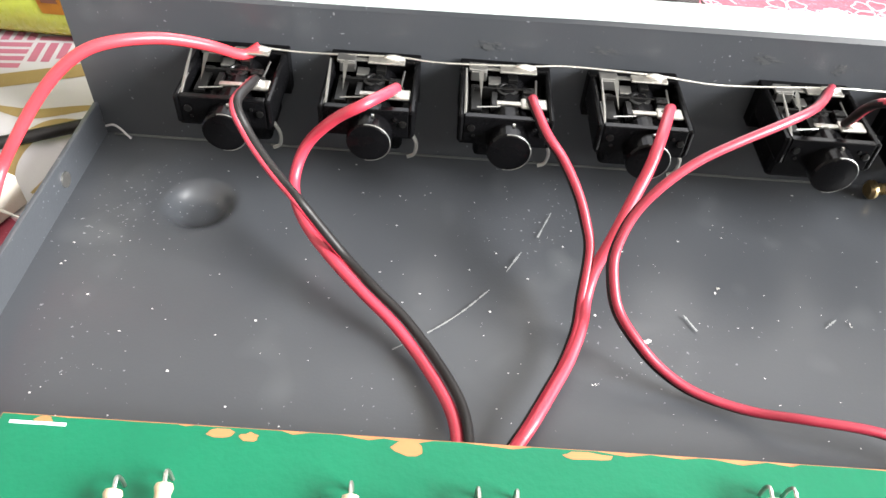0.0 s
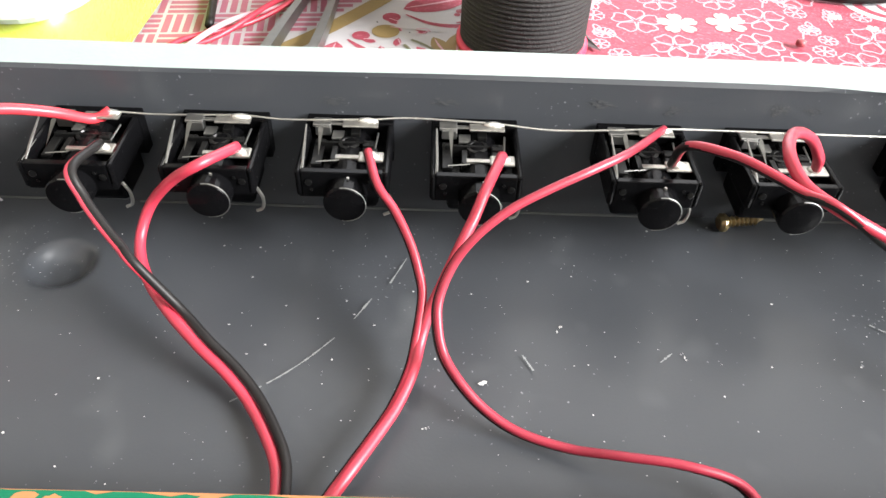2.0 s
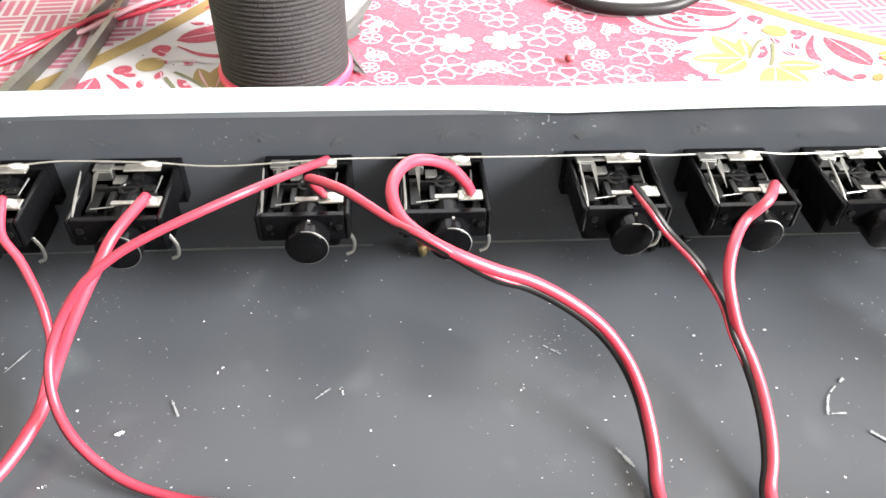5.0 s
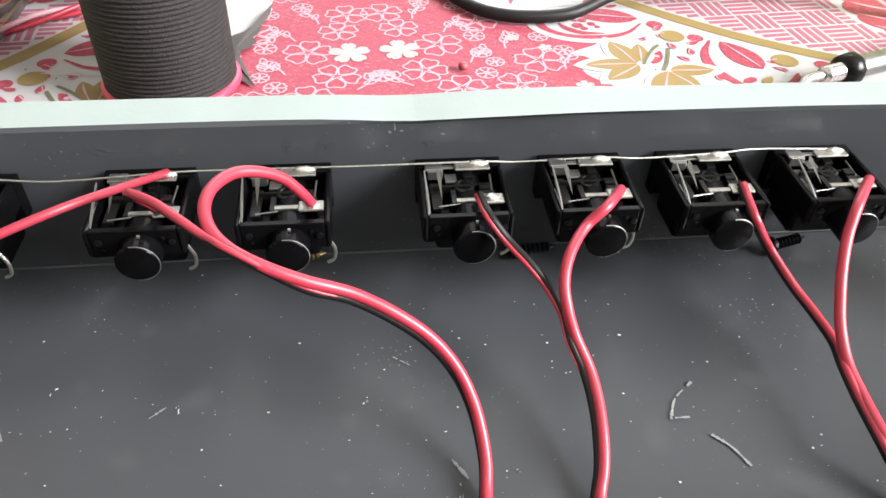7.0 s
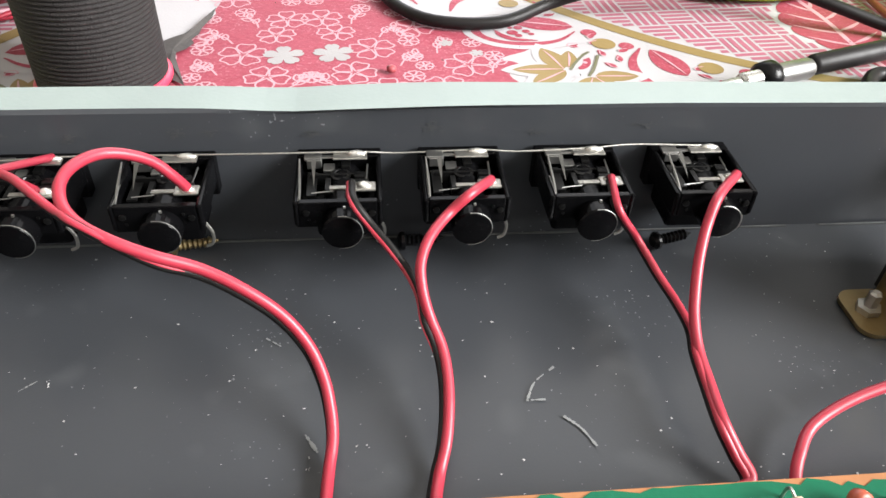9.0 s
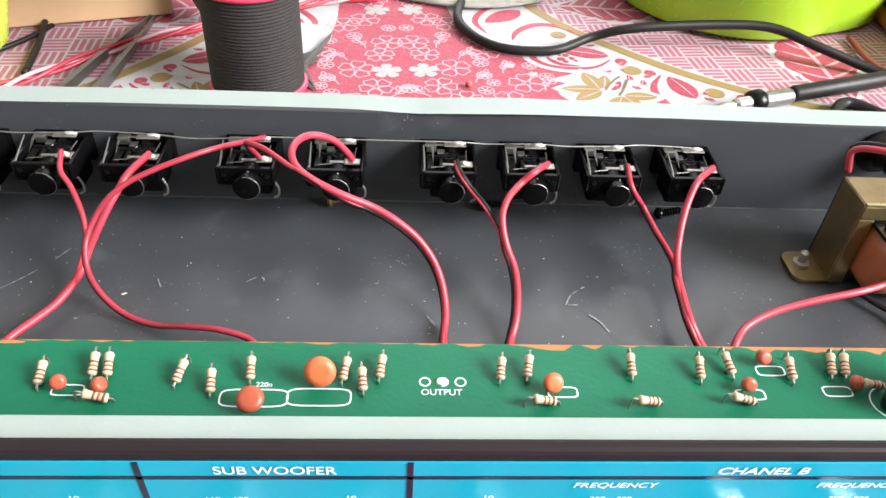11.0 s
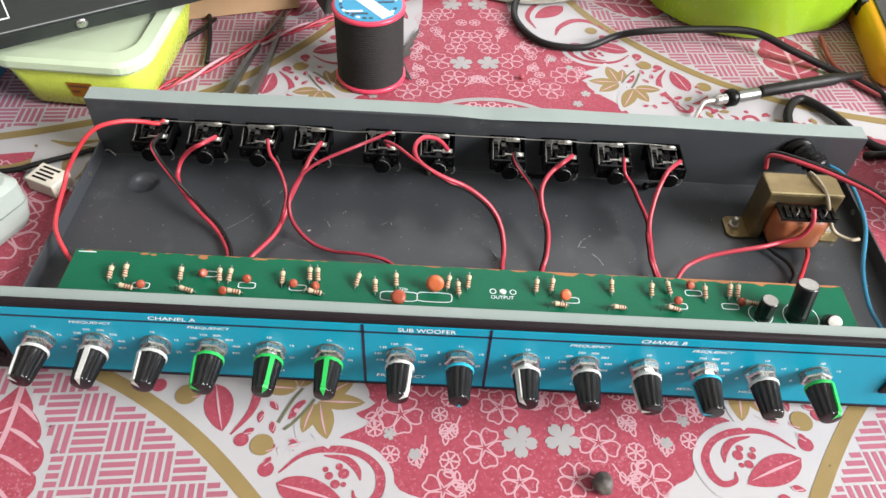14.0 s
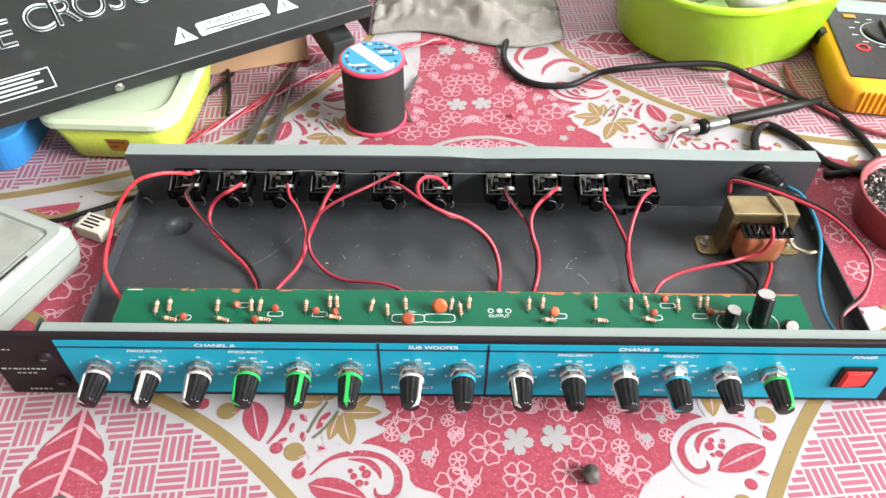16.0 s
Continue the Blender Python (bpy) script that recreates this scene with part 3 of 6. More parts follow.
for u, v, a, s in ((0.0340, 0.1300, 0.9, 0.0125), (0.0290, 0.1560, 0.9, 0.0125), (0.0500, 0.1390, 1.2, 0.012), (0.0330, 0.1660, 5.4, 0.011), (0.0680, 0.1200, 1.1, 0.012), (0.0100, 0.1160, 2.2, 0.012), (0.0190, 0.1700, 1.2, 0.012)):
    line += sprig(u, v, a, s, W)
fill += ribbon([(-0.0002, 0.1018), (0.012, 0.1008), (0.024, 0.0972), (0.036, 0.0910), (0.047, 0.0815)], 0.0036, 6)
for u, v, r in ((0.0062, 0.0928, 0.0058), (0.0180, 0.0905, 0.0052), (0.0290, 0.0850, 0.0050)):
    line += blossom_outline(u, v, r, 5, 0.3, W * 1.5)
line += ribbon([(0.25, 0.0), (0.27, 0.022), (0.30, 0.026)], 0.0022, 6, True) + blossom_outline(0.262, 0.015, 0.016, 5, 0.4, 0.0012) + blossom_outline(0.300, 0.012, 0.014, 5, 0.9, 0.0010) + blossom_outline(0.236, 0.030, 0.011, 5, 0.2, 0.0009) + blossom_outline(0.285, 0.038, 0.009, 6, 0.2, 0.0008) + blossom_outline(0.213, 0.036, 0.008, 6, 0.5, 0.0008) + blossom_outline(0.222, 0.010, 0.012, 5, 0.6, 0.0009) + sprig(0.250, 0.036, 0.4, 0.016, 0.0008) + sprig(0.270, 0.020, 1.2, 0.015, 0.0008)
fill += blossom_solid(0.0710, 0.1070, 0.0036, 5, 0.2) + blossom_solid(0.0635, 0.0960, 0.0036, 5, 0.9) + blossom_solid(0.0655, 0.1375, 0.0030, 5, 0.5)
fill += blossom_solid(0.0101, 0.2217, 0.0080, 5, 0.5) + blossom_solid(0.0096, 0.1435, 0.0082, 5, 0.35) + blossom_solid(0.0550, 0.1475, 0.0030, 5, 0.3)
flat(four(red), 2, "lace_red", "cloth_red", "red printed buds, scrolls and dots", "stuff")
flat(four(gold), 4, "lace_gold", "cloth_gold", "gold printed stars and dots", "stuff")
flat([[(-u, -v) for u, v in p] for p in gold_tan], 3, "printed_fruit", "cloth_tan", "tan printed fruit", "stuff")
flat(four(white), 3, "lace_scroll", "cloth_white", "white printed scroll borders", "stuff")
flat(four(small), 5, "lace_vein", "cloth_line", "pale printed veins", "stuff")
flat(four(olive), 5, "lace_stem", "olive", "olive printed stems", "stuff")
flat(four(line), 3, "line_blossom", "cloth_line", "pale line-drawn printed blossoms", "stuff")
flat(four(fill), 4, "white_blossom", "cloth_blossom", "solid white printed blossoms", "stuff")


# a tear in the cloth beside the spool
def uv(x, y):
    a = radians(5.57)
    return ((x - 0.0615) * math.cos(a) + (y - 0.1225) * math.sin(a), -(x - 0.0615) * math.sin(a) + (y - 0.1225) * math.cos(a))


flat([[uv(x, y) for x, y in ((-0.0240, 0.3190), (-0.0114, 0.2760), (-0.0058, 0.2775), (-0.0002, 0.2822), (0.0035, 0.2925), (0.0072, 0.3040), (0.0050, 0.3110), (0.0010, 0.3165), (-0.0080, 0.3200))]], 6, "tear_backing", "cloth_white", "white backing bared by a tear")
flap = bmesh.new()
edge = [(-0.0100, 0.2750, 0.0008), (-0.0058, 0.2782, 0.0020), (-0.0020, 0.2802, 0.0030), (0.0006, 0.2850, 0.0034), (0.0030, 0.2925, 0.0040), (0.0074, 0.3050, 0.0044), (0.0066, 0.2965, 0.0020), (0.0040, 0.2880, 0.0012), (0.0036, 0.2822, 0.0008), (0.0014, 0.2772, 0.0008), (0.0030, 0.2740, 0.0006), (0.0008, 0.2682, 0.0010), (-0.0022, 0.2652, 0.0012), (-0.0016, 0.2600, 0.0020), (-0.0030, 0.2560, 0.0030), (0.0012, 0.2480, 0.0022), (0.0052, 0.2390, 0.0010), (-0.0004, 0.2441, 0.0006), (-0.0049, 0.2534, 0.0006), (-0.0096, 0.2661, 0.0008)]
ring = [flap.verts.new((*uv(x, y), 0.4 * z)) for x, y, z in edge]
mid = flap.verts.new((*uv(-0.0040, 0.2680), 0.0006))
for i in range(len(ring)):
    flap.faces.new((ring[i], ring[(i + 1) % len(ring)], mid))
part("torn_flap", flap, "backing", cloth, "curled grey underside of a torn flap")


# ochre vine on white at one side of the cloth
flat([[(u, v) for u, v in ((-0.2680, 0.0665), (-0.2300, 0.0660), (-0.2215, 0.0500), (-0.2260, 0.0240), (-0.2500, 0.0200), (-0.2680, 0.0300))]], 5, "white_ground", "cloth_white", "white printed ground")
vine = ribbon([(-0.262, 0.0640), (-0.2540, 0.0612), (-0.2479, 0.0600), (-0.2386, 0.0622), (-0.231, 0.0640)], 0.0042, 6, True) + ribbon([(-0.2437, 0.0290), (-0.2475, 0.0400), (-0.2469, 0.0487), (-0.2422, 0.0560), (-0.2330, 0.0568)], 0.0048, 6, True)
vine += ribbon([(-0.2390, 0.0290), (-0.2351, 0.0365), (-0.2340, 0.0440), (-0.2300, 0.0490)], 0.0042, 6, True)
flat(vine, 7, "ochre_vine", "cloth_gold", "ochre printed vine", "stuff")

flat([[(u + 0.0006 * math.sin(5 * v * 900), v) for u, v in disc2(-0.2279, -0.1581, 0.0050, 22)]], 7, "burn_mark", "lump", "round grey burn mark")

# red ground with blossoms beside the chassis
flat([[(0.2030, 0.0300), (0.2700, 0.0330), (0.2780, -0.0300), (0.2680, -0.0690), (0.2350, -0.0740), (0.2040, -0.0760)]], 5, "red_ground", "cloth_red", "red printed ground")
right = []
for u, v, r, a in ((0.2200, -0.0150, 0.0100, 0.2), (0.2400, -0.0420, 0.0115, 0.9), (0.2160, -0.0480, 0.0085, 0.5), (0.2560, -0.0150, 0.0105, 0.1), (0.2380, 0.0080, 0.0100, 1.2), (0.2600, -0.0560, 0.0080, 0.4)):
    right += blossom_outline(u, v, r, 5, a, 0.0008)
for u, v, a in ((0.2270, -0.0290, 0.5), (0.2500, -0.0300, 1.4), (0.2270, -0.0630, 0.2), (0.2480, 0.0180, 2.4)):
    right += sprig(u, v, a, 0.012, 0.0007)
flat(right, 7, "side_blossom", "cloth_line", "pale line-drawn printed blossoms", "stuff")


# ---- the chassis ----
XL, XR, YB = -0.1670, 0.2592, 0.1472      # inner faces of the sides, inner face of the back
FH, BH = 0.0448, 0.0389                   # tops of the front and back lips
chassis = thing("rack_chassis", "open dark grey steel rack chassis with folded lips coloured pale as if skylit", "chassis")
bm = bmesh.new()
NX, NY = 440, 142
grid = {}
for i in range(NX + 1):
    for j in range(NY + 1):
        x, y = XL + (XR - XL) * i / NX, 0.006 + (YB - 0.006) * j / NY
        d = math.hypot(x + 0.1382, y - 0.1240)
        z = -0.0034 * math.exp(-(d / 0.0066) ** 6) + 0.00025 * noise.noise(Vector((x * 12, y * 12, 3)))
        grid[i, j] = bm.verts.new((x, y, z))
for i in range(NX):
    for j in range(NY):
        bm.faces.new((grid[i, j], grid[i + 1, j], grid[i + 1, j + 1], grid[i, j + 1]))
part("floor_plate", bm, "steel_paint", chassis, "dark grey painted floor plate with a pressed dimple", smooth=True)
# highlight along the floor and back wall fold, drawn as a broken pale strip
bm = bmesh.new()
for k in range(88):
    xa = XL + 0.002 + k * (XR - XL - 0.004) / 88
    if noise.noise(Vector((xa * 40, 0, 7))) > -0.25:
        w = 0.00024 + 0.00016 * noise.noise(Vector((xa * 90, 3, 1)))
        box(xa, xa + (XR - XL - 0.004) / 88, YB - 0.0008 - w, YB - 0.0008 + w, 0.0002, 0.00052, 0, bm)
fold = part("fold_highlight", bm, "rub", chassis, "pale broken line painted as the highlight along the fold")
fold["kind"] = "stuff"
part("underside", box(XL - 0.001, XR + 0.001, 0.006, YB + 0.001, T + 0.0001, T + 0.0007), "steel_paint", chassis)


def back_outline(bm, top):
    n = 60
    prev = None
    for i in range(n + 1):
        x = XL - 0.001 + (XR - XL + 0.002) * i / n
        w = 0.0007 * noise.noise(Vector((x * 14, 1.5, 0)))
        dip = -0.0007 * math.exp(-((x - 0.050) / 0.012) ** 2) + 0.0005 * math.exp(-((x - 0.088) / 0.020) ** 2) - 0.0008 * min(1.0, max(0.0, (abs(x - 0.045) - 0.10) / 0.06))
        h = top + dip
        dent = 0.0012 * math.exp(-((x - 0.075) / 0.03) ** 2)
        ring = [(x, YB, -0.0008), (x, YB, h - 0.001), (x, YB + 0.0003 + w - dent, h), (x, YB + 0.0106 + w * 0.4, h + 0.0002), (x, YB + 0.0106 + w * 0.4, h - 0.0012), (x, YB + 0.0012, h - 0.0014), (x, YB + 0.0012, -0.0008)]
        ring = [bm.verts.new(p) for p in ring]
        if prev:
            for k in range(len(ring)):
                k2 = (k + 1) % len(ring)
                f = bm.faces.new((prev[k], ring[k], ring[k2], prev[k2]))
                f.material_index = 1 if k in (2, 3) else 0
        else:
            bm.faces.new(ring)
        prev = ring
    bm.faces.new(list(reversed(prev)))
    bmesh.ops.recalc_face_normals(bm, faces=bm.faces[:])


bm = bmesh.new()
back_outline(bm, BH)
back = part("back_wall", bm, "steel_paint", chassis, "dark grey back wall with a folded lip coloured pale as if skylit")
# the lip's faces take the colour lightened for sky light
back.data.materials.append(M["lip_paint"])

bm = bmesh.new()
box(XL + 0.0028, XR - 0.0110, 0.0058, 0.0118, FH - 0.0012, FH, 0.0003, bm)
# front lip in the same colour, lightened for sky light
part("front_lip", bm, "lip_paint", chassis, "grey folded front lip coloured pale as if skylit")
part("front_wall", box(XL + 0.0028, XR - 0.0110, 0.0046, 0.0058, -0.0008, FH), "steel_paint", chassis)
for s, x in ((-1, XL), (1, XR)):
    bm = bmesh.new()
    box(min(x, x + s * 0.0012), max(x, x + s * 0.0012), 0.0042, YB, -0.0008, 0.0090, 0.0003, bm)
    box(min(x, x - s * 0.0012), max(x, x - s * 0.0012), 0.0042, 0.0150, 0.0090, 0.0440, 0.0, bm)
    fl = part("side_flange", bm, "steel_paint", chassis)
    part("screw_hole", lathe([(0.0018, 0), (0.0018, 0.0004), (0.0010, 0.0004)], 12, None, along_x(x - s * 0.0003 if s > 0 else x, 0.124, 0.0045)), "tin", chassis)
# specks, scratches and rub marks on the paint
rng = random.Random(5)


def scraps(n, box4, z, big, name, material, parent, label, upright=False):
    bm = bmesh.new()
    x0, x1, y0, y1 = box4
    for _ in range(n):
        c = Vector((rng.uniform(x0, x1), rng.uniform(y0, y1), 0))
        r = rng.uniform(0.25, 1.0) ** 2.2 * big
        a = rng.uniform(0, 6.28)
        k = rng.uniform(0.3, 1.0)
        vs = []
        for j in range(5):
            b = a + j * 1.2566
            p = Vector((math.cos(b) * r, math.sin(b) * r * k, 0)) * rng.uniform(0.6, 1.2)
            vs.append(bm.verts.new((c.x + p.x, z, c.y + p.y) if upright else (c.x + p.x, c.y + p.y, z + 0.0001 * rng.random())))
        bm.faces.new(vs)
    ob = part(name, bm, material, parent, label)
    ob["kind"] = "stuff"
    return ob


def plate_z(x, y):
    return -0.0034 * math.exp(-(math.hypot(x + 0.1382, y - 0.1240) / 0.0066) ** 6) + 0.00025 * noise.noise(Vector((x * 12, y * 12, 3)))


scraps(620, (XL + 0.004, XR - 0.004, 0.068, 0.143), 0.00034, 0.00036, "debris", "speck", chassis, "pale specks of debris on the paint")
scraps(16, (XL + 0.004, XR - 0.01, 0.068, 0.138), 0.00036, 0.00085, "debris", "speck", chassis, "pale specks of debris on the paint")
bm = bmesh.new()


def scratch(pts, w):
    q = spline([(x, y, 0.00040) for x, y in pts], 8)
    for i in range(len(q) - 1):
        if rng.random() < 0.12:
            continue
        d = (q[i + 1] - q[i]).normalized()
        s = Vector((-d.y, d.x, 0)) * w * 0.5 * (0.35 + rng.random())
        bm.faces.new([bm.verts.new(p) for p in (q[i] - s, q[i + 1] - s, q[i + 1] + s, q[i] + s)])


scratch([(-0.0915, 0.0870), (-0.0842, 0.0922), (-0.0783, 0.0975), (-0.0728, 0.1038)], 0.00035)
scratch([(-0.0692, 0.1092), (-0.0658, 0.1153)], 0.0004)
scratch([(-0.0625, 0.1190), (-0.0585, 0.1285)], 0.00035)
scratch([(0.1085, 0.0862), (0.1115, 0.0830), (0.1137, 0.0785)], 0.0006)
scratch([(0.1016, 0.0907), (0.1042, 0.0955), (0.1092, 0.0995)], 0.0005)
scratch([(0.1014, 0.0907), (0.1056, 0.0907)], 0.0004)
scratch([(0.0555, 0.0850), (0.0585, 0.0800)], 0.0007)
scratch([(0.045, 0.112), (0.049, 0.109)], 0.00035)
scratch([(-0.0040, 0.0995), (-0.0010, 0.1020)], 0.0004)
scratch([(-0.0330, 0.1005), (-0.0310, 0.0965)], 0.0004)
sc = part("scratched_paint", bm, "scratch", chassis, "bare scratches in the paint")
sc["kind"] = "stuff"
# pale flakes and rubbed patches, each a ragged cluster
def ragged(cx, cy, a, b, n, material, name, label, upright=False, lift=0.0):
    bm = bmesh.new()
    for _ in range(n):
        ox, oy = cx + rng.gauss(0, 0.45) * a, cy + rng.gauss(0, 0.45) * b
        r = rng.uniform(0.05, 0.20)
        vs = []
        for k in range(6):
            t = k * 1.0472 + rng.uniform(-0.3, 0.3)
            u, v = ox + a * r * math.cos(t) * rng.uniform(0.6, 1.5), oy + b * r * math.sin(t) * rng.uniform(0.6, 1.5)
            vs.append(bm.verts.new((u, YB - 0.00012 - 0.00003 * rng.random(), v) if upright else (u, v, plate_z(u, v) + 0.00012 + lift * rng.random())))
        bm.faces.new(vs)
    ob = part(name, bm, material, chassis, label)
    ob["kind"] = "stuff"


for x, z, a, b in ((-0.0756, 0.0311, 0.0034, 0.0011), (-0.0501, 0.0320, 0.0034, 0.0010), (-0.0157, 0.0327, 0.0040, 0.0012), (0.0014, 0.0314, 0.0024, 0.0014), (0.0255, 0.0326, 0.0022, 0.0016),
                   (0.0329, 0.0328, 0.0026, 0.0010), (0.0567, 0.0320, 0.0026, 0.0013), (0.0850, 0.0333, 0.0036, 0.0012), (0.1106, 0.0317, 0.0024, 0.0010), (0.1380, 0.0330, 0.0028, 0.0010)):
    ragged(x, z, a, b, 34, "smudge", "rub_mark", "pale rubbed patch on the back wall", True)
for x, y, a, b in ((-0.0528, 0.0821, 0.0011, 0.0008), (0.0672, 0.0814, 0.0018, 0.0012), (0.0569, 0.0791, 0.0010, 0.0022), (-0.0240, 0.1082, 0.0010, 0.0020), (0.0015, 0.1010, 0.0010, 0.0018)):
    ragged(x, y, a, b, 5 if a > 0.00105 else 3, "speck", "flake", "pale flake lying on the paint", False, 0.0004)
# ---- the front panel ----
PL, PR, PB, PT = -0.1912, 0.2860, 0.0003, 0.0490
panel = thing("front_panel", "blue and black printed rack front panel", "panel", Matrix.Translation((0, 0.0026, 0)))
pm = box(PL, PR, -0.0022, 0.0012, PB, PT, 0.0011)
part("plate", pm, "panel_black", panel, "black anodised panel plate")
BL, BR, BT, BB = -0.1548, 0.2495, 0.0458, 0.0031
part("blue_print", box(BL, BR, -0.0026, -0.0021, BB, BT), "panel_blue", panel, "blue printed field")
YP = -0.00275
for x0, x1, z0, z1 in ((BL, BR, 0.0404, 0.0414), (-0.0031, -0.0019, BB, BT), (0.0491, 0.0503, BB, BT), (BL, BR, BB, BB + 0.0008)):
    part("printed_line", box(x0, x1, YP, YP + 0.0003, z0, z1), "panel_line", panel)


def ptxt(body, x, z, size, wide=1.0, bold=0.0, shear=0.0):
    return lettering(body, size, Matrix.Translation((x, YP - 0.00008, z)) @ Matrix.Rotation(radians(90), 4, "X"), "print_white", panel, wide=wide, bold=bold, shear=shear)


KNOBS = [(-0.1380, "knob_white", -50), (-0.1137, "knob_white", 0), (-0.0894, "knob_white", -40), (-0.0657, "knob_green", -60), (-0.0414, "knob_green", 25), (-0.0166, "knob_green", 0), (0.0131, "knob_white", 50), (0.0379, "knob_cyan", 175), (0.0657, "knob_white", -45), (0.0910, "knob_white", 180), (0.1163, "knob_white", -105), (0.1415, "knob_cyan", -105), (0.1657, "knob_white", 120), (0.1891, "knob_green", 30)]
KZ = 0.0256
ptxt("CHANEL A", -0.0795, 0.0434, 0.0032, 1.25, 0.00005, 0.2)
ptxt("SUB WOOFER", 0.0236, 0.0434, 0.0036, 1.05, 0.00003)
ptxt("CHANEL B", 0.1200, 0.0434, 0.0032, 1.25, 0.00005, 0.2)
for x in (-0.1137, -0.0657, 0.0910, 0.1415):
    ptxt("FREQUENCY", x, 0.0384, 0.0024, 1.25, 0.00003, 0.2)
ptxt("FREQUENCY", 0.0131, 0.0096, 0.0030, 1.25, 0.00003)
DIAL = {6: ("110", "130", "145", "160", "180", "200", "220", "250"), 9: ("100", "150", "200", "250", "300", "350", "400", "450"), 1: ("100", "150", "200", "250", "300", "350", "400", "450"),
        11: ("600", "650", "700", "750", "800", "850", "900", "950"), 3: ("600", "650", "700", "750", "800", "850", "900", "950")}
for i, (x, _, _) in enumerate(KNOBS):
    if i in DIAL:
        for k, s in enumerate(DIAL[i]):
            a = radians(205 - k * 33)
            ptxt(s, x + 0.0098 * math.cos(a), KZ - 0.0005 + 0.0088 * math.sin(a), 0.0020, 1.1, 0.00003)
    else:
        for s, a in (("0", 215), ("5", 155), ("10", 90), ("15", 25), ("20", -35)):
            a = radians(a)
            ptxt(s, x + 0.0098 * math.cos(a), KZ - 0.0005 + 0.0088 * math.sin(a), 0.0021, 1.1, 0.00003)
for i, s in ((9, "LOW"), (11, "MID/HIGH"), (12, "HIGH"), (5, "LEVEL"), (4, "HIGH"), (10, "MID")):
    ptxt(s, KNOBS[i][0], 0.0096, 0.0026, 1.2, 0.00003)
ptxt("POWER", 0.2290, 0.0388, 0.0028, 1.2, 0.00003, 0.2)
for x, z, w, h in ((-0.1855, 0.0378, 0.016, 0.0014), (-0.1777, 0.0222, 0.021, 0.0016), (-0.1767, 0.0187, 0.01, 0.0012), (-0.1757, 0.0048, 0.01, 0.0024)):
    xa = x - w / 2
    while xa < x + w / 2:
        wd = rng.uniform(0.0009, 0.0022)
        hh = h / rng.uniform(3.6, 6.0)
        part("printed_bar", box(xa, min(xa + wd, x + w / 2 + 0.001), -0.00245, -0.0021, z - hh, z + hh), "grey_plastic", panel)
        xa += wd + rng.uniform(0.0006, 0.0013)
for x, z in ((-0.1630, 0.0325), (-0.1615, 0.0125), (0.2690, 0.0325), (0.2690, 0.0125)):
    sc = part("panel_screw", lathe([(0.0038, 0), (0.0038, 0.0008), (0.0028, 0.0020), (0.0010, 0.0024)], 20, None, along_y(x, -0.0020, z)), "panel_black", panel, "black domed panel screw", True)
    part("cross_slot", box(x - 0.0016, x + 0.0016, -0.00450, -0.00425, z - 0.0003, z + 0.0003), "steel", sc)

# rocker switch
sw = thing("rocker_switch", "glossy red power rocker switch set in the front panel", "switch", Matrix.Translation((-0.0037, 0.0026, -0.0008)))
part("bezel", box(0.2248, 0.2424, -0.0040, -0.00262, 0.0155, 0.0325, 0.0008), "plastic_black", sw)
bm = bmesh.new()
vs = [(0.2270, -0.0042, 0.0178), (0.2404, -0.0042, 0.0178), (0.2404, -0.0042, 0.0302), (0.2270, -0.0042, 0.0302)]
a = [bm.verts.new(v) for v in vs]
b = [bm.verts.new(v) for v in ((0.2276, -0.0058, 0.0184), (0.2398, -0.0048, 0.0184), (0.2398, -0.0048, 0.0297), (0.2276, -0.0058, 0.0297))]
bm.faces.new(b)
for i in range(4):
    bm.faces.new((a[i], a[(i + 1) % 4], b[(i + 1) % 4], b[i]))
bmesh.ops.recalc_face_normals(bm, faces=bm.faces[:])
bmesh.ops.bevel(bm, geom=[e for e in bm.edges if len(e.link_faces) == 2], offset=0.0006, segments=2, affect="EDGES")
part("rocker", bm, "switch_red", sw, "glossy red rocker")


# ---- knobs ----
def knob_body():
    """Fluted tapering knob along -y from its skirt."""
    bm = bmesh.new()
    seg, rings = 72, []
    prof = [(0.0056, 0.0030), (0.0058, 0.0034), (0.0057, 0.0046), (0.0051, 0.0100), (0.0044, 0.0166), (0.0041, 0.0174), (0.0032, 0.0176)]
    for k, (r, y) in enumerate(prof):
        ring = []
        for i in range(seg):
            a = 2 * math.pi * i / seg
            f = 0.00062 * max(0.0, math.cos(a * 12)) ** 0.7 if 2 <= k <= 4 else 0.0
            ring.append(bm.verts.new(((r - f) * math.cos(a), -y, (r - f) * math.sin(a))))
        rings.append(ring)
    for p, q in zip(rings, rings[1:]):
        for i in range(seg):
            bm.faces.new((p[i], p[(i + 1) % seg], q[(i + 1) % seg], q[i]))
    bm.faces.new(rings[-1])
    bm.faces.new(list(reversed(rings[0])))
    bmesh.ops.recalc_face_normals(bm, faces=bm.faces[:])
    return bm


kb = to_mesh(knob_body(), "knob_body", True)
kb.materials.append(M["knob_black"])
skirt = to_mesh(lathe([(0.0058, 0.0024), (0.0061, 0.0027), (0.0061, 0.0036), (0.0058, 0.0039)], 40, None, along_y(0, 0, 0)), "skirt", False)
nut = to_mesh(lathe([(0.0060, -0.0030), (0.0064, -0.0026), (0.0064, -0.0006), (0.0056, 0.0), (0.0040, 0.0001), (0.0040, 0.0021)], 6, None, along_y(0, 0, 0)), "nut")
nut.materials.append(M["chrome"])
washer = to_mesh(lathe([(0.0062, -0.0037), (0.0062, -0.0031), (0.004, -0.0030)], 28, None, along_y(0, 0, 0)), "washer")
washer.materials.append(M["tin"])
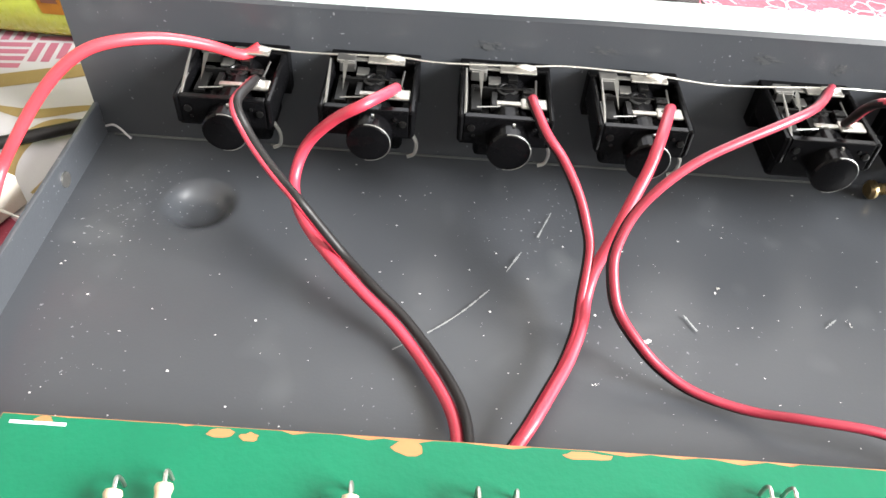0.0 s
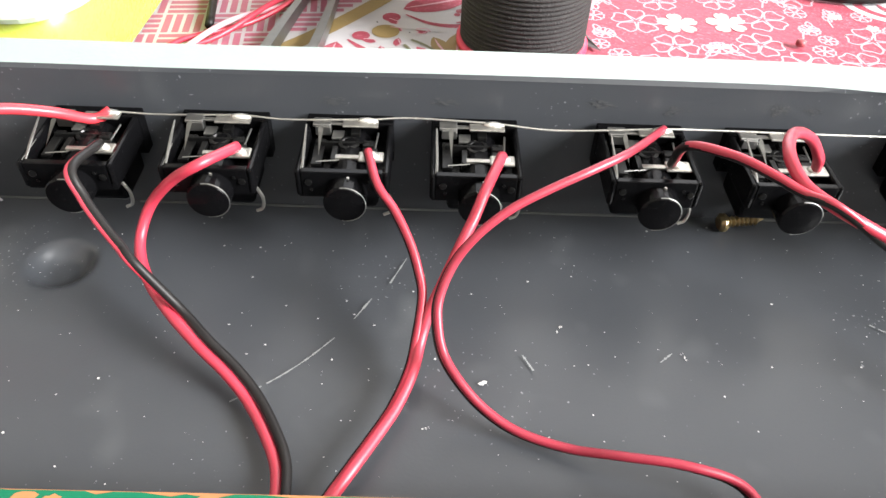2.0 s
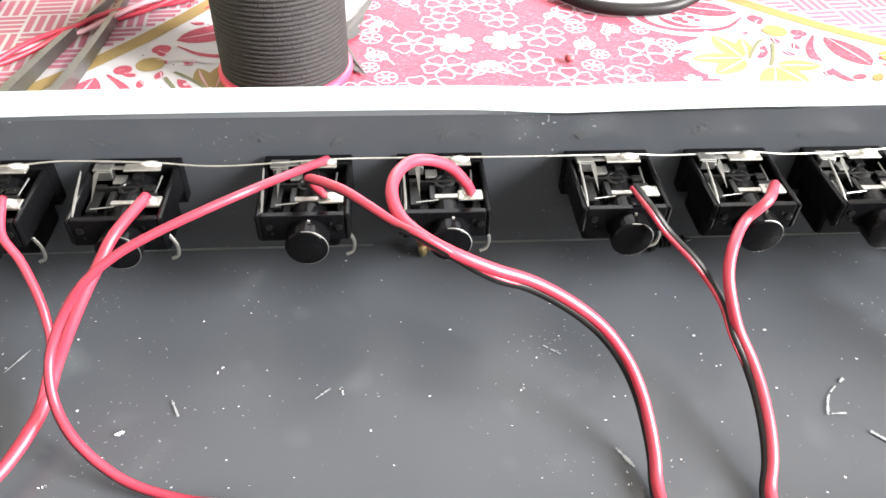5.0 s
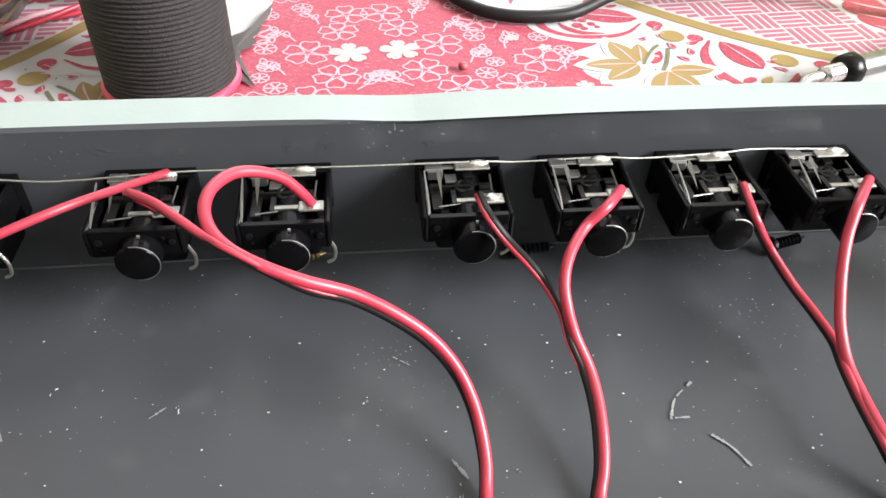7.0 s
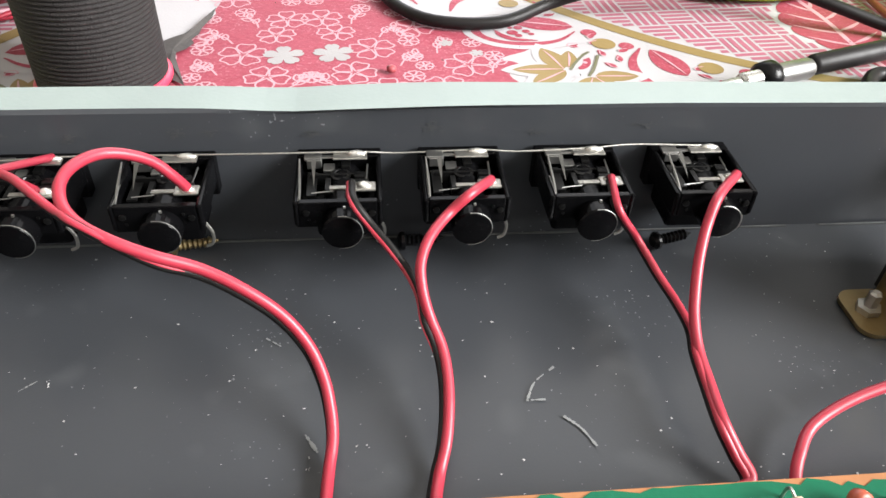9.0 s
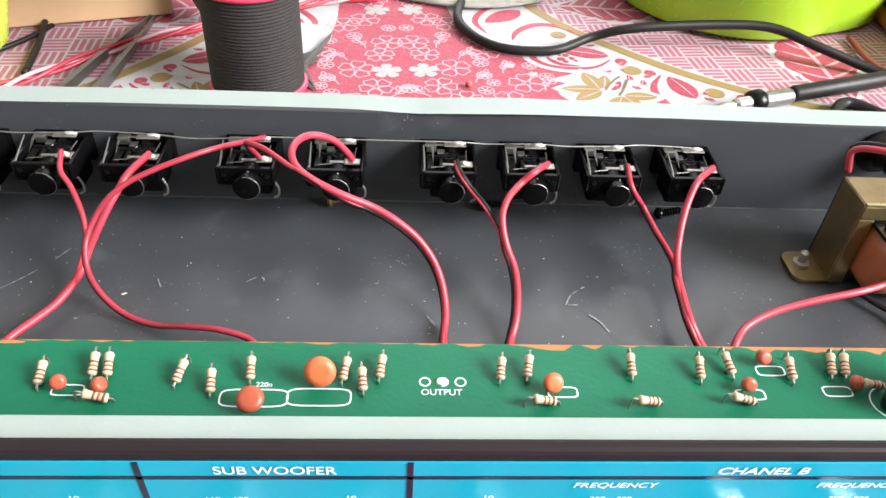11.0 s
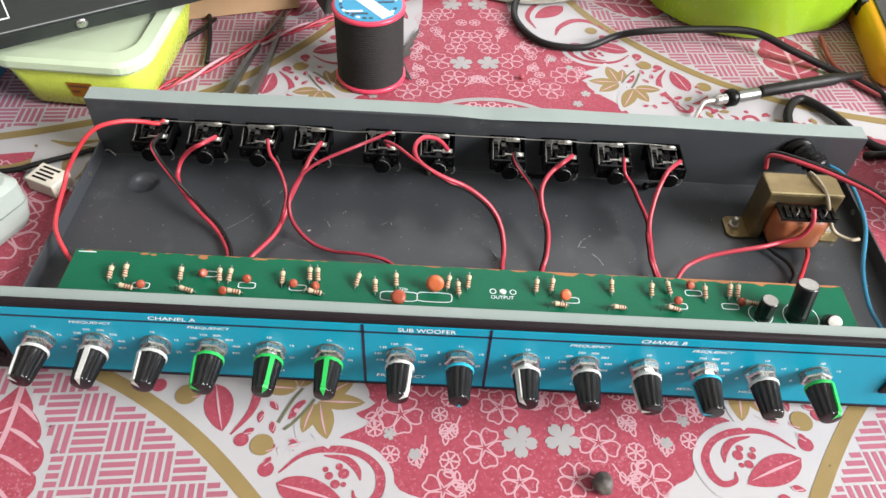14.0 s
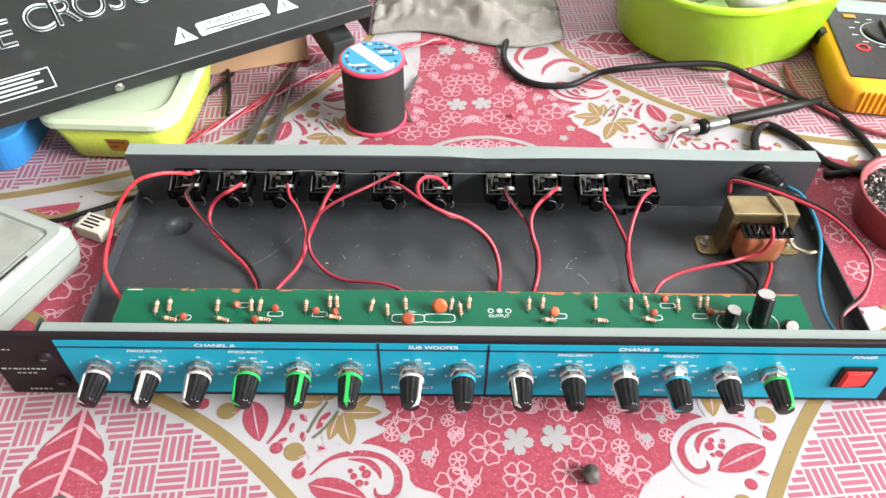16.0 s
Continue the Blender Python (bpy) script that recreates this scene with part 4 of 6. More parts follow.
skirts, pointers = {}, {}
for c in ("knob_white", "knob_green", "knob_cyan"):
    skirts[c] = skirt.copy()
    skirts[c].materials.append(M[c])
    bm = bmesh.new()
    vs = [(-0.0010, -0.0040, 0.0050), (0.0010, -0.0040, 0.0050), (0.0010, -0.0040, 0.00645), (-0.0010, -0.0040, 0.00645),
          (-0.0008, -0.0165, 0.0038), (0.0008, -0.0165, 0.0038), (0.0008, -0.0165, 0.0052), (-0.0008, -0.0165, 0.0052)]
    p = [bm.verts.new(v) for v in vs]
    for f in ((0, 1, 2, 3), (4, 5, 6, 7), (0, 1, 5, 4), (1, 2, 6, 5), (2, 3, 7, 6), (3, 0, 4, 7)):
        bm.faces.new([p[i] for i in f])
    w = [bm.verts.new(v) for v in ((-0.0011, -0.0176, 0.0043), (0.0011, -0.0176, 0.0043), (0.0, -0.0182, 0.0006), (-0.0010, -0.0150, 0.0054), (0.0010, -0.0150, 0.0054))]
    bm.faces.new((w[0], w[1], w[2]))
    bm.faces.new((w[0], w[3], w[4], w[1]))
    bmesh.ops.recalc_face_normals(bm, faces=bm.faces[:])
    pointers[c] = to_mesh(bm, "pointer")
    pointers[c].materials.append(M[c])
names = {"knob_white": "white", "knob_green": "green", "knob_cyan": "sky-blue"}
for i, (x, c, turn) in enumerate(KNOBS):
    k = thing("control_knob", "black fluted control knob with %s pointer and skirt" % names[c], "knob",
              Matrix.Translation((x, -0.0037, KZ)) @ Matrix.Rotation(radians(turn), 4, "Y"), "knobs on the front panel")
    part("body", kb, "", k)
    part("skirt", skirts[c], "", k, names[c] + " skirt ring")
    part("pointer", pointers[c], "", k, names[c] + " pointer line")
    part("nut", nut, "", k, "bright hexagonal nut")
    part("washer", washer, "", k)


# ---- the ten jack sockets on the back wall ----
JX = [-0.1292, -0.1003, -0.0720, -0.0438, -0.0058, 0.0240, 0.0628, 0.0914, 0.1199, 0.1490]
jack = thing("jack_socket", "black plastic open-frame jack socket with tinned solder tags", "socket", Matrix.Translation((JX[0], 0, 0)), "jack sockets on the back wall")
HW, JF, JB, JT, JL = 0.0098, 0.1248, 0.1468, 0.0283, 0.0217
bm = bmesh.new()
box(-HW, -HW + 0.0013, JF, JB - 0.0036, JL, JT, 0.0006, bm)
box(HW - 0.0013, HW, JF, JB - 0.0036, JL, JT, 0.0006, bm)
box(-HW + 0.00125, HW - 0.00125, JF + 0.0001, JF + 0.0016, JL + 0.0001, JT - 0.0001, 0.0002, bm)
box(-HW, HW, JB - 0.0035, JB, JL - 0.004, JT - 0.0002, 0.0003, bm)
box(-HW + 0.0005, HW - 0.0005, JF + 0.0005, JB - 0.0005, JL - 0.0005, JL + 0.0015, 0.0002, bm)
box(-HW + 0.0014, HW - 0.0014, JF + 0.0018, JB - 0.0030, JL + 0.0016, JT - 0.0036, 0.0002, bm)
part("frame", bm, "jack_black", jack)
bm = box(-0.0058, 0.0066, 0.1340, JB, 0.0110, JL - 0.0006, 0.0012)
part("lower_body", bm, "jack_black", jack)
part("barrel", lathe([(0.0045, -0.018), (0.0045, 0.0028), (0.0042, 0.0033), (0.0020, 0.0036), (0.0002, 0.0037)], 28, None, along_y(0.0008, 0.1240, 0.0229)), "jack_black", jack, smooth=False)
part("barrel_seam", box(0.0012, 0.0017, 0.1236, 0.1241, 0.0245, 0.0278), "tin", jack)
bm = bmesh.new()
box(-0.0080, -0.0040, 0.1408, 0.1438, JT + 0.0001, JT + 0.0008, 0.0002, bm)
box(-0.0041, -0.0004, 0.1416, 0.1427, JT + 0.0002, JT + 0.0006, 0.0001, bm)
box(-0.0036, -0.0010, 0.1385, 0.1415, JT - 0.0016, JT - 0.0010, 0.0001, bm)
box(-0.0074, -0.0040, 0.1405, 0.1425, JT - 0.0018, JT + 0.0004, 0.0001, bm)
part("back_contact", bm, "steel", jack, "dull metal leaf contact")
bm = bmesh.new()
box(-0.0013, 0.0066, 0.1402, 0.1428, JT + 0.0006, JT + 0.0011, 0.0002, bm)
part("ground_tag", bm, "tin", jack, "tinned ground tag")
bm = bmesh.new()
box(-0.0020, 0.0078, 0.1308, 0.1320, JT - 0.0012, JT - 0.0006, 0.0001, bm)
box(0.0030, 0.0084, 0.1297, 0.1330, JT - 0.0010, JT - 0.0003, 0.0003, bm)
part("signal_tag", bm, "tin", jack, "tinned signal tag")
bm = bmesh.new()
bm.faces.new([bm.verts.new(v) for v in ((-0.0053, 0.1300, JT + 0.0004), (-0.0049, 0.1368, JT + 0.0028), (-0.0053, 0.1380, JT + 0.0032), (-0.0060, 0.1366, JT + 0.0027))])
bmesh.ops.solidify(bm, geom=bm.faces[:], thickness=0.0003)
part("side_blade", bm, "steel", jack, "thin bent metal switch blade")
part("centre_contact", lathe([(0.0024, -0.0022), (0.0024, 0.0004), (0.0017, 0.0005), (0.0015, 0.0001)], 14, None, Matrix.Translation((0.0004, 0.1370, JT - 0.0014)), cap=False), "dark_contact", jack, "dark round centre contact")
part("contact_arm", box(-0.0066, 0.0060, 0.1366, 0.1372, JT - 0.0036, JT - 0.0008, 0.0001), "dark_contact", jack)
bm = bmesh.new()
for x, y, w, d, h in ((0.0048, 0.1360, 0.0012, 0.0010, 0.0008), (0.0052, 0.1338, 0.0016, 0.0008, 0.0005), (-0.0024, 0.1330, 0.0006, 0.0024, 0.0004), (0.0016, 0.1404, 0.0010, 0.0012, 0.0010)):
    box(x - w, x + w, y - d, y + d, JT - 0.0037, JT - 0.0012 + h, 0.0001, bm)
part("inner_contact", bm, "dark_contact", jack, "dull metal inner contacts")
# bright slivers: metal contacts, and the highlight on the frame's glossy edge
for p0, p1, r in (((0.0062, 0.1335, JT - 0.0010), (0.0066, 0.1405, JT - 0.0008), 0.00022), ((-0.0086, 0.1256, JT + 0.0001), (-0.0086, 0.1330, JT + 0.0001), 0.00010), ((-0.0060, 0.1300, JT - 0.0012), (-0.0012, 0.1306, JT - 0.0011), 0.00016)):
    part("contact_and_edge_glint", tube([p0, p1], r, 5, 2), "steel", jack, "thin bright sliver for metal contacts and a glossy edge highlight")
part("side_pin", tube([(-0.0083, 0.1262, JT - 0.0004), (-0.0084, 0.1300, JT + 0.0010), (-0.0086, 0.1372, JT + 0.0032)], lambda k: 0.00018 + 0.00016 * math.sin(3.1 * k), 6, 4), "steel", jack, "thin bright switch blade")
part("contact_bridge", box(-0.0072, -0.0050, 0.1300, 0.1392, JT - 0.0024, JT - 0.0018, 0.0001), "dark_contact", jack)
part("rivet", lathe([(0.0008, 0), (0.0008, 0.0003), (0.0005, 0.0004)], 10, None, along_y(-0.0070, JF, 0.0256)), "dark_contact", jack)
# highlight on the glossy barrel rim, modelled as a thin pale arc
rim_pts = [(0.0008 + 0.00445 * math.cos(radians(a)), 0.1210, 0.0229 + 0.00445 * math.sin(radians(a))) for a in range(-100, 120, 20)]
part("barrel_rim_glint", tube(rim_pts, 0.00012, 5, 2), "steel", jack, "pale arc standing in for the highlight on the rim")
for hx in (-0.0065, 0.0010, 0.0058):
    part("face_chip", lathe([(0.0004, 0), (0.00035, 0.0002)], 7, None, along_y(hx, JF, 0.0250 + hx * 0.2)), "dark_contact", jack)
part("rivet", lathe([(0.0008, 0), (0.0008, 0.0003), (0.0005, 0.0004)], 10, None, along_y(0.0074, JF, 0.0252)), "dark_contact", jack)
part("lug", tube([(0.0088, 0.1290, 0.0205), (0.0101, 0.1285, 0.0180), (0.0098, 0.1285, 0.0150), (0.0083, 0.1285, 0.0140)], 0.0004, 6, 4), "tin", jack)
bm = bmesh.new()
bmesh.ops.create_icosphere(bm, subdivisions=2, radius=1.0)
for v in bm.verts:
    v.co = Vector((v.co.x * 0.0016, v.co.y * 0.0011, v.co.z * 0.0008)) * (1 + 0.5 * noise.noise(v.co * 2.6)) + Vector((0.0056, 0.1314, JT - 0.0001))
part("solder_joint", bm, "solder", jack, "lumpy bright solder joint", True)
bm = bmesh.new()
bmesh.ops.create_icosphere(bm, subdivisions=2, radius=1.0)
for v in bm.verts:
    v.co = Vector((v.co.x * 0.0021, v.co.y * 0.0009, v.co.z * 0.0007)) * (1 + 0.5 * noise.noise(v.co * 2.6)) + Vector((0.0040, 0.1424, JT + 0.0012))
part("ground_solder", bm, "solder", jack, "lumpy bright solder joint", True)
for x in JX[1:]:
    copy_thing(jack, Matrix.Translation((x, 0, 0)))

pts = []
for i, x in enumerate(JX):
    pts.append((x + 0.0042, 0.1428, JT + 0.0012))
    if i < 9:
        mx = (x + JX[i + 1]) / 2
        pts.append((mx, 0.1430 + 0.0006 * (-1) ** i, JT + 0.0008 + 0.0006 * ((i * 7) % 3 - 1)))
solid("bare_ground_wire", tube(pts, 0.00026, 8, 6), "tin", "thin bare tinned wire joining the jack ground tags", "wire", smooth=True)


# ---- wires ----
def cable(name, label, strands, category="wire"):
    t = thing(name, label, category)
    for nm, pts, r, m, lab in strands:
        part(nm, tube(pts, r, 12, 8), m, t, lab, True)
    return t


def shift(pts, d):
    return [(x + d[0], y + d[1], z + d[2]) for x, y, z in pts]


def taper(r0):
    return lambda k: r0 * (1.0 - 0.8 * k ** 3)


RW = 0.00118
R1 = [(-0.0947, 0.1316, 0.0292), (-0.1002, 0.1225, 0.0311), (-0.1063, 0.1222, 0.0271), (-0.1119, 0.1222, 0.0208), (-0.1143, 0.1188, 0.0157), (-0.1136, 0.1137, 0.0131), (-0.1101, 0.1074, 0.0112), (-0.1042, 0.1005, 0.0097), (-0.0978, 0.0947, 0.0075), (-0.0917, 0.0901, 0.0048), (-0.0869, 0.0853, 0.0025), (-0.0823, 0.0779, 0.0026), (-0.0796, 0.0721, 0.0026), (-0.0785, 0.0660, 0.0030), (-0.0780, 0.0560, 0.0030)]
B1 = [(-0.1236, 0.1316, 0.0290), (-0.1242, 0.1194, 0.0317), (-0.1217, 0.1155, 0.0278), (-0.1180, 0.1118, 0.0245), (-0.1136, 0.1079, 0.0216), (-0.1102, 0.1044, 0.0206), (-0.1025, 0.1015, 0.0108), (-0.0961, 0.0957, 0.0086), (-0.0900, 0.0911, 0.0059), (-0.0852, 0.0863, 0.0036), (-0.0806, 0.0789, 0.0037), (-0.0779, 0.0731, 0.0037), (-0.0768, 0.0670, 0.0041), (-0.0763, 0.0570, 0.0041)]
cable("speaker_wire", "red and black twin wire from two jacks to the board", [("red_strand", R1, RW, "wire_red", "red strand"), ("black_strand", B1, 0.00095, "wire_black", "black strand"), ("red_stripe", shift(B1[:8], (-0.0007, -0.0004, 0.0)), taper(0.0007), "wire_red", "red stripe")])
R2 = [(-0.0382, 0.1316, 0.0290), (-0.0420, 0.1208, 0.0284), (-0.0444, 0.1152, 0.0255), (-0.0471, 0.1108, 0.0216), (-0.0501, 0.1061, 0.0165), (-0.0531, 0.1020, 0.0107), (-0.0546, 0.0977, 0.0069), (-0.0558, 0.0915, 0.0056), (-0.0586, 0.0842, 0.0044), (-0.0619, 0.0778, 0.0044), (-0.0659, 0.0704, 0.0047), (-0.0688, 0.0660, 0.0036), (-0.0697, 0.0640, 0.0030), (-0.0725, 0.0560, 0.0030)]
B2 = [(-0.0672, 0.1316, 0.0290), (-0.0645, 0.1221, 0.0275), (-0.0608, 0.1181, 0.0242), (-0.0576, 0.1135, 0.0201), (-0.0556, 0.1094, 0.0160), (-0.0546, 0.1051, 0.0123)] + shift(R2[6:], (-0.0012, -0.0002, -0.0006))
cable("speaker_wire", "red and black twin wire joining two jacks to the board", [("red_strand", R2, RW, "wire_red", "red strand"), ("black_strand", B2, 0.0009, "wire_black", "black strand"), ("red_stripe", shift(B2, (0.0003, -0.0004, 0.0005)), 0.00088, "wire_red", "red stripe")])
R3 = [(-0.0013, 0.1428, 0.0296), (-0.0129, 0.1247, 0.0364), (-0.0214, 0.1177, 0.0369), (-0.0305, 0.1133, 0.0350), (-0.0380, 0.1100, 0.0324), (-0.0441, 0.1068, 0.0285), (-0.0484, 0.1040, 0.0234), (-0.0510, 0.0997, 0.0182), (-0.0511, 0.0957, 0.0146), (-0.0498, 0.0918, 0.0109), (-0.0465, 0.0874, 0.0081), (-0.0415, 0.0836, 0.0047), (-0.0351, 0.0803, 0.0026), (-0.0260, 0.0771, 0.0026), (-0.0171, 0.0741, 0.0054), (-0.0061, 0.0716, 0.0068), (0.0038, 0.0689, 0.0047), (0.0080, 0.0600, 0.0030), (0.0120, 0.0540, 0.0030)]
cable("signal_wire", "thin red wire with a dark stripe looping over the chassis floor", [("red_strand", R3, 0.00090, "wire_crimson", "red strand"), ("black_stripe", shift(R3, (-0.0006, 0.0002, -0.0006)), 0.0007, "wire_black", "dark stripe")])
R4 = [(0.0298, 0.1314, 0.0284), (0.0282, 0.1298, 0.0324), (0.0249, 0.1287, 0.0371), (0.0207, 0.1262, 0.0407), (0.0167, 0.1230, 0.0428), (0.0137, 0.1177, 0.0437), (0.0128, 0.1124, 0.0433), (0.0142, 0.1076, 0.0420), (0.0179, 0.1032, 0.0411), (0.0234, 0.1008, 0.0390), (0.0302, 0.1001, 0.0357), (0.0380, 0.1008, 0.0315), (0.0454, 0.0994, 0.0273), (0.0521, 0.0977, 0.0218), (0.0569, 0.0948, 0.0161), (0.0597, 0.0905, 0.0112), (0.0610, 0.0856, 0.0071), (0.0613, 0.0808, 0.0043), (0.0606, 0.0749, 0.0026), (0.0600, 0.0650, 0.0030), (0.0590, 0.0560, 0.0030)]
B4 = [(-0.0018, 0.1314, 0.0284), (-0.0033, 0.1225, 0.0394), (0.0031, 0.1157, 0.0422), (0.0084, 0.1104, 0.0423), (0.0133, 0.1062, 0.0415), (0.0181, 0.1019, 0.0418)] + shift(R4[10:], (-0.0005, -0.0004, -0.0012))
cable("speaker_wire", "looped red and black twin wire from two jacks", [("red_strand", R4, RW, "wire_red", "red strand"), ("black_strand", B4, 0.0009, "wire_black", "black strand"), ("red_stripe", shift(B4[:8], (0.0002, -0.0003, 0.0004)), taper(0.00090), "wire_red", "red stripe")])
R5 = [(0.0974, 0.1316, 0.0286), (0.0917, 0.1232, 0.0310), (0.0868, 0.1207, 0.0277), (0.0822, 0.1142, 0.0266), (0.0799, 0.1086, 0.0242), (0.0800, 0.1042, 0.0206), (0.0814, 0.1007, 0.0162), (0.0836, 0.0959, 0.0122), (0.0843, 0.0903, 0.0096), (0.0840, 0.0841, 0.0074), (0.0831, 0.0784, 0.0050), (0.0814, 0.0731, 0.0025), (0.0800, 0.0660, 0.0030), (0.0790, 0.0560, 0.0030)]
B5 = [(0.0658, 0.1316, 0.0288), (0.0664, 0.1222, 0.0306), (0.0701, 0.1183, 0.0268), (0.0743, 0.1131, 0.0242), (0.0775, 0.1097, 0.0210), (0.0796, 0.1053, 0.0183)] + shift(R5[6:], (-0.0011, -0.0004, -0.0007))
cable("speaker_wire", "red and black twin wire splitting to two jacks", [("red_strand", R5, RW, "wire_red", "red strand"), ("black_strand", B5, 0.0009, "wire_black", "black strand"), ("red_stripe", shift(B5[:8], (-0.0007, -0.0003, 0.0)), taper(0.0006), "wire_red", "red stripe")])
R6 = [(0.1560, 0.1316, 0.0286), (0.1475, 0.1217, 0.0299), (0.1438, 0.1163, 0.0258), (0.1410, 0.1104, 0.0216), (0.1391, 0.1046, 0.0174), (0.1379, 0.0996, 0.0142), (0.1374, 0.0933, 0.0110), (0.1374, 0.0859, 0.0094), (0.1368, 0.0769, 0.0091), (0.1389, 0.0717, 0.0056), (0.1402, 0.0671, 0.0034), (0.1348, 0.0640, 0.0032), (0.1340, 0.0560, 0.0030)]
B6 = [(0.1251, 0.1316, 0.0286), (0.1249, 0.1221, 0.0261), (0.1308, 0.1221, 0.0177), (0.1347, 0.1149, 0.0128), (0.1370, 0.1078, 0.0109), (0.1378, 0.1001, 0.0102)] + shift(R6[6:], (-0.0011, -0.0003, -0.0007))
cable("speaker_wire", "red and black twin wire forking to the last jacks", [("red_strand", R6, RW, "wire_red", "red strand"), ("black_strand", B6, 0.0009, "wire_black", "black strand"), ("red_stripe", shift(B6, (0.0003, -0.0004, 0.0005)), 0.00088, "wire_red", "red stripe")])
W0 = [(-0.1250, 0.1428, 0.0296), (-0.1284, 0.1407, 0.0287), (-0.1336, 0.1359, 0.0333), (-0.1404, 0.1309, 0.0372), (-0.1472, 0.1263, 0.0388), (-0.1527, 0.1232, 0.0381), (-0.1579, 0.1203, 0.0346), (-0.1626, 0.1173, 0.0293), (-0.1668, 0.1134, 0.0232), (-0.1698, 0.1105, 0.0182), (-0.1700, 0.1030, 0.0145), (-0.1690, 0.0900, 0.0120), (-0.1650, 0.0760, 0.0125), (-0.1590, 0.0660, 0.0120), (-0.1520, 0.0580, 0.0080), (-0.1460, 0.0540, 0.0040)]
cable("signal_wire", "single bright red wire arching over the chassis side to the board", [("strand", W0, RW, "wire_pink", "")])
W11 = [(0.1460, 0.0560, 0.0030), (0.1480, 0.0650, 0.0038), (0.1510, 0.0708, 0.0054), (0.1563, 0.0765, 0.0065), (0.1665, 0.0806, 0.0089), (0.1799, 0.0830, 0.0115), (0.1935, 0.0850, 0.0135), (0.2033, 0.0884, 0.0136), (0.2128, 0.0890, 0.0180), (0.2162, 0.0905, 0.0270), (0.2157, 0.0945, 0.0330)]
cable("power_wire", "red wire from the transformer winding to the board", [("strand", W11, RW, "wire_red", "")])
cable("power_wire", "black wire from under the transformer to the board", [("strand", [(0.2011, 0.0965, 0.004), (0.2060, 0.091, 0.003), (0.2113, 0.084, 0.003), (0.2118, 0.076, 0.0032), (0.2069, 0.068, 0.0032), (0.2040, 0.062, 0.0030)], 0.0010, "wire_black", "")])
cable("power_wire", "pinkish red wire from under the transformer to the board", [("strand", [(0.2235, 0.096, 0.005), (0.2230, 0.090, 0.004), (0.2196, 0.083, 0.0036), (0.2152, 0.075, 0.0036), (0.2099, 0.066, 0.0034), (0.2079, 0.061, 0.0030)], 0.0011, "wire_pink", "")])
MR = [(0.1977, 0.1215, 0.0350), (0.1972, 0.1225, 0.0430), (0.2060, 0.1155, 0.0465), (0.2225, 0.107, 0.0460), (0.2420, 0.0940, 0.0440), (0.2538, 0.0790, 0.0400), (0.2606, 0.0660, 0.0330), (0.2562, 0.0530, 0.0230), (0.2420, 0.0420, 0.0180), (0.2372, 0.0300, 0.0180), (0.2362, 0.0150, 0.0200)]
cable("mains_wire", "red and black twin mains wire over the transformer to the switch", [("red_strand", MR, 0.0011, "wire_red", "red strand"), ("black_strand", shift(MR, (0.0009, 0.0016, 0.0006)), 0.0011, "wire_black", "black strand")])
cable("mains_wire", "blue mains wire running along the chassis side", [("strand", [(0.2420, 0.140, 0.024), (0.2479, 0.134, 0.0235), (0.2523, 0.122, 0.0205), (0.2498, 0.098, 0.0190), (0.2401, 0.071, 0.0160), (0.2362, 0.050, 0.0140), (0.2362, 0.034, 0.0150), (0.2352, 0.016, 0.0180)], 0.0011, "wire_blue", "")])
cable("mains_wire", "beige wire curling down beside the transformer", [("strand", [(0.2206, 0.1200, 0.0352), (0.2221, 0.1140, 0.0362), (0.2250, 0.1035, 0.0340), (0.2289, 0.0985, 0.0240), (0.2342, 0.0960, 0.0160), (0.2420, 0.0930, 0.0140), (0.2479, 0.0945, 0.0130)], 0.0010, "wire_beige", "")])

# mains cord bushing through the back wall
bush = thing("cord_bushing", "black rubber cord bushing in the chassis back wall", "grommet")
part("flange", lathe([(0.0085, 0.0), (0.0088, 0.0012), (0.0080, 0.0028)], 24, None, along_y(0.2245, YB, 0.0280)), "plastic_black", bush, smooth=True)
bm = bmesh.new()
prof = [(0.0064, 0.0025)]
for k in range(4):
    prof += [(0.0066, 0.0034 + k * 0.0035), (0.0056, 0.0044 + k * 0.0035), (0.0056, 0.0058 + k * 0.0035)]
part("sleeve", lathe(prof + [(0.0045, 0.0180)], 24, None, along_y(0.2245, YB, 0.0280) @ Matrix.Rotation(radians(32), 4, "Y")), "plastic_black", bush, smooth=True)
part("cord_end", tube([(0.2325, 0.1330, 0.0270), (0.2385, 0.1300, 0.0260), (0.2440, 0.1290, 0.0242)], 0.0036, 10, 5), "plastic_black", bush)

# loose screws by the back wall
for x, y, a, m in ((0.026, 0.1435, 10, "brass"), (0.0838, 0.1425, 5, "plastic_black"), (0.1505, 0.1405, 15, "plastic_black")):
    s = thing("loose_screw", "loose small dark screw lying on the chassis floor", "screw", Matrix.Translation((x, y, 0.0026)) @ Matrix.Rotation(radians(a), 4, "Z"), "loose screws on the chassis floor")
    part("head", lathe([(0.0012, 0.0), (0.0024, 0.0006), (0.0024, 0.0014), (0.0016, 0.0021)], 18, None, along_x(-0.0050, 0, 0) @ Matrix.Rotation(radians(180), 4, "X")), "plastic_black" if m != "brass" else "brass", s, smooth=False)
    prof = [(0.0010, 0.0)]
    for k in range(7):
        prof += [(0.0015, 0.0004 + k * 0.0012), (0.0009, 0.0011 + k * 0.0012)]
    part("thread", lathe(prof + [(0.0002, 0.0100)], 14, None, along_x(-0.0050, 0, 0)), m, s)

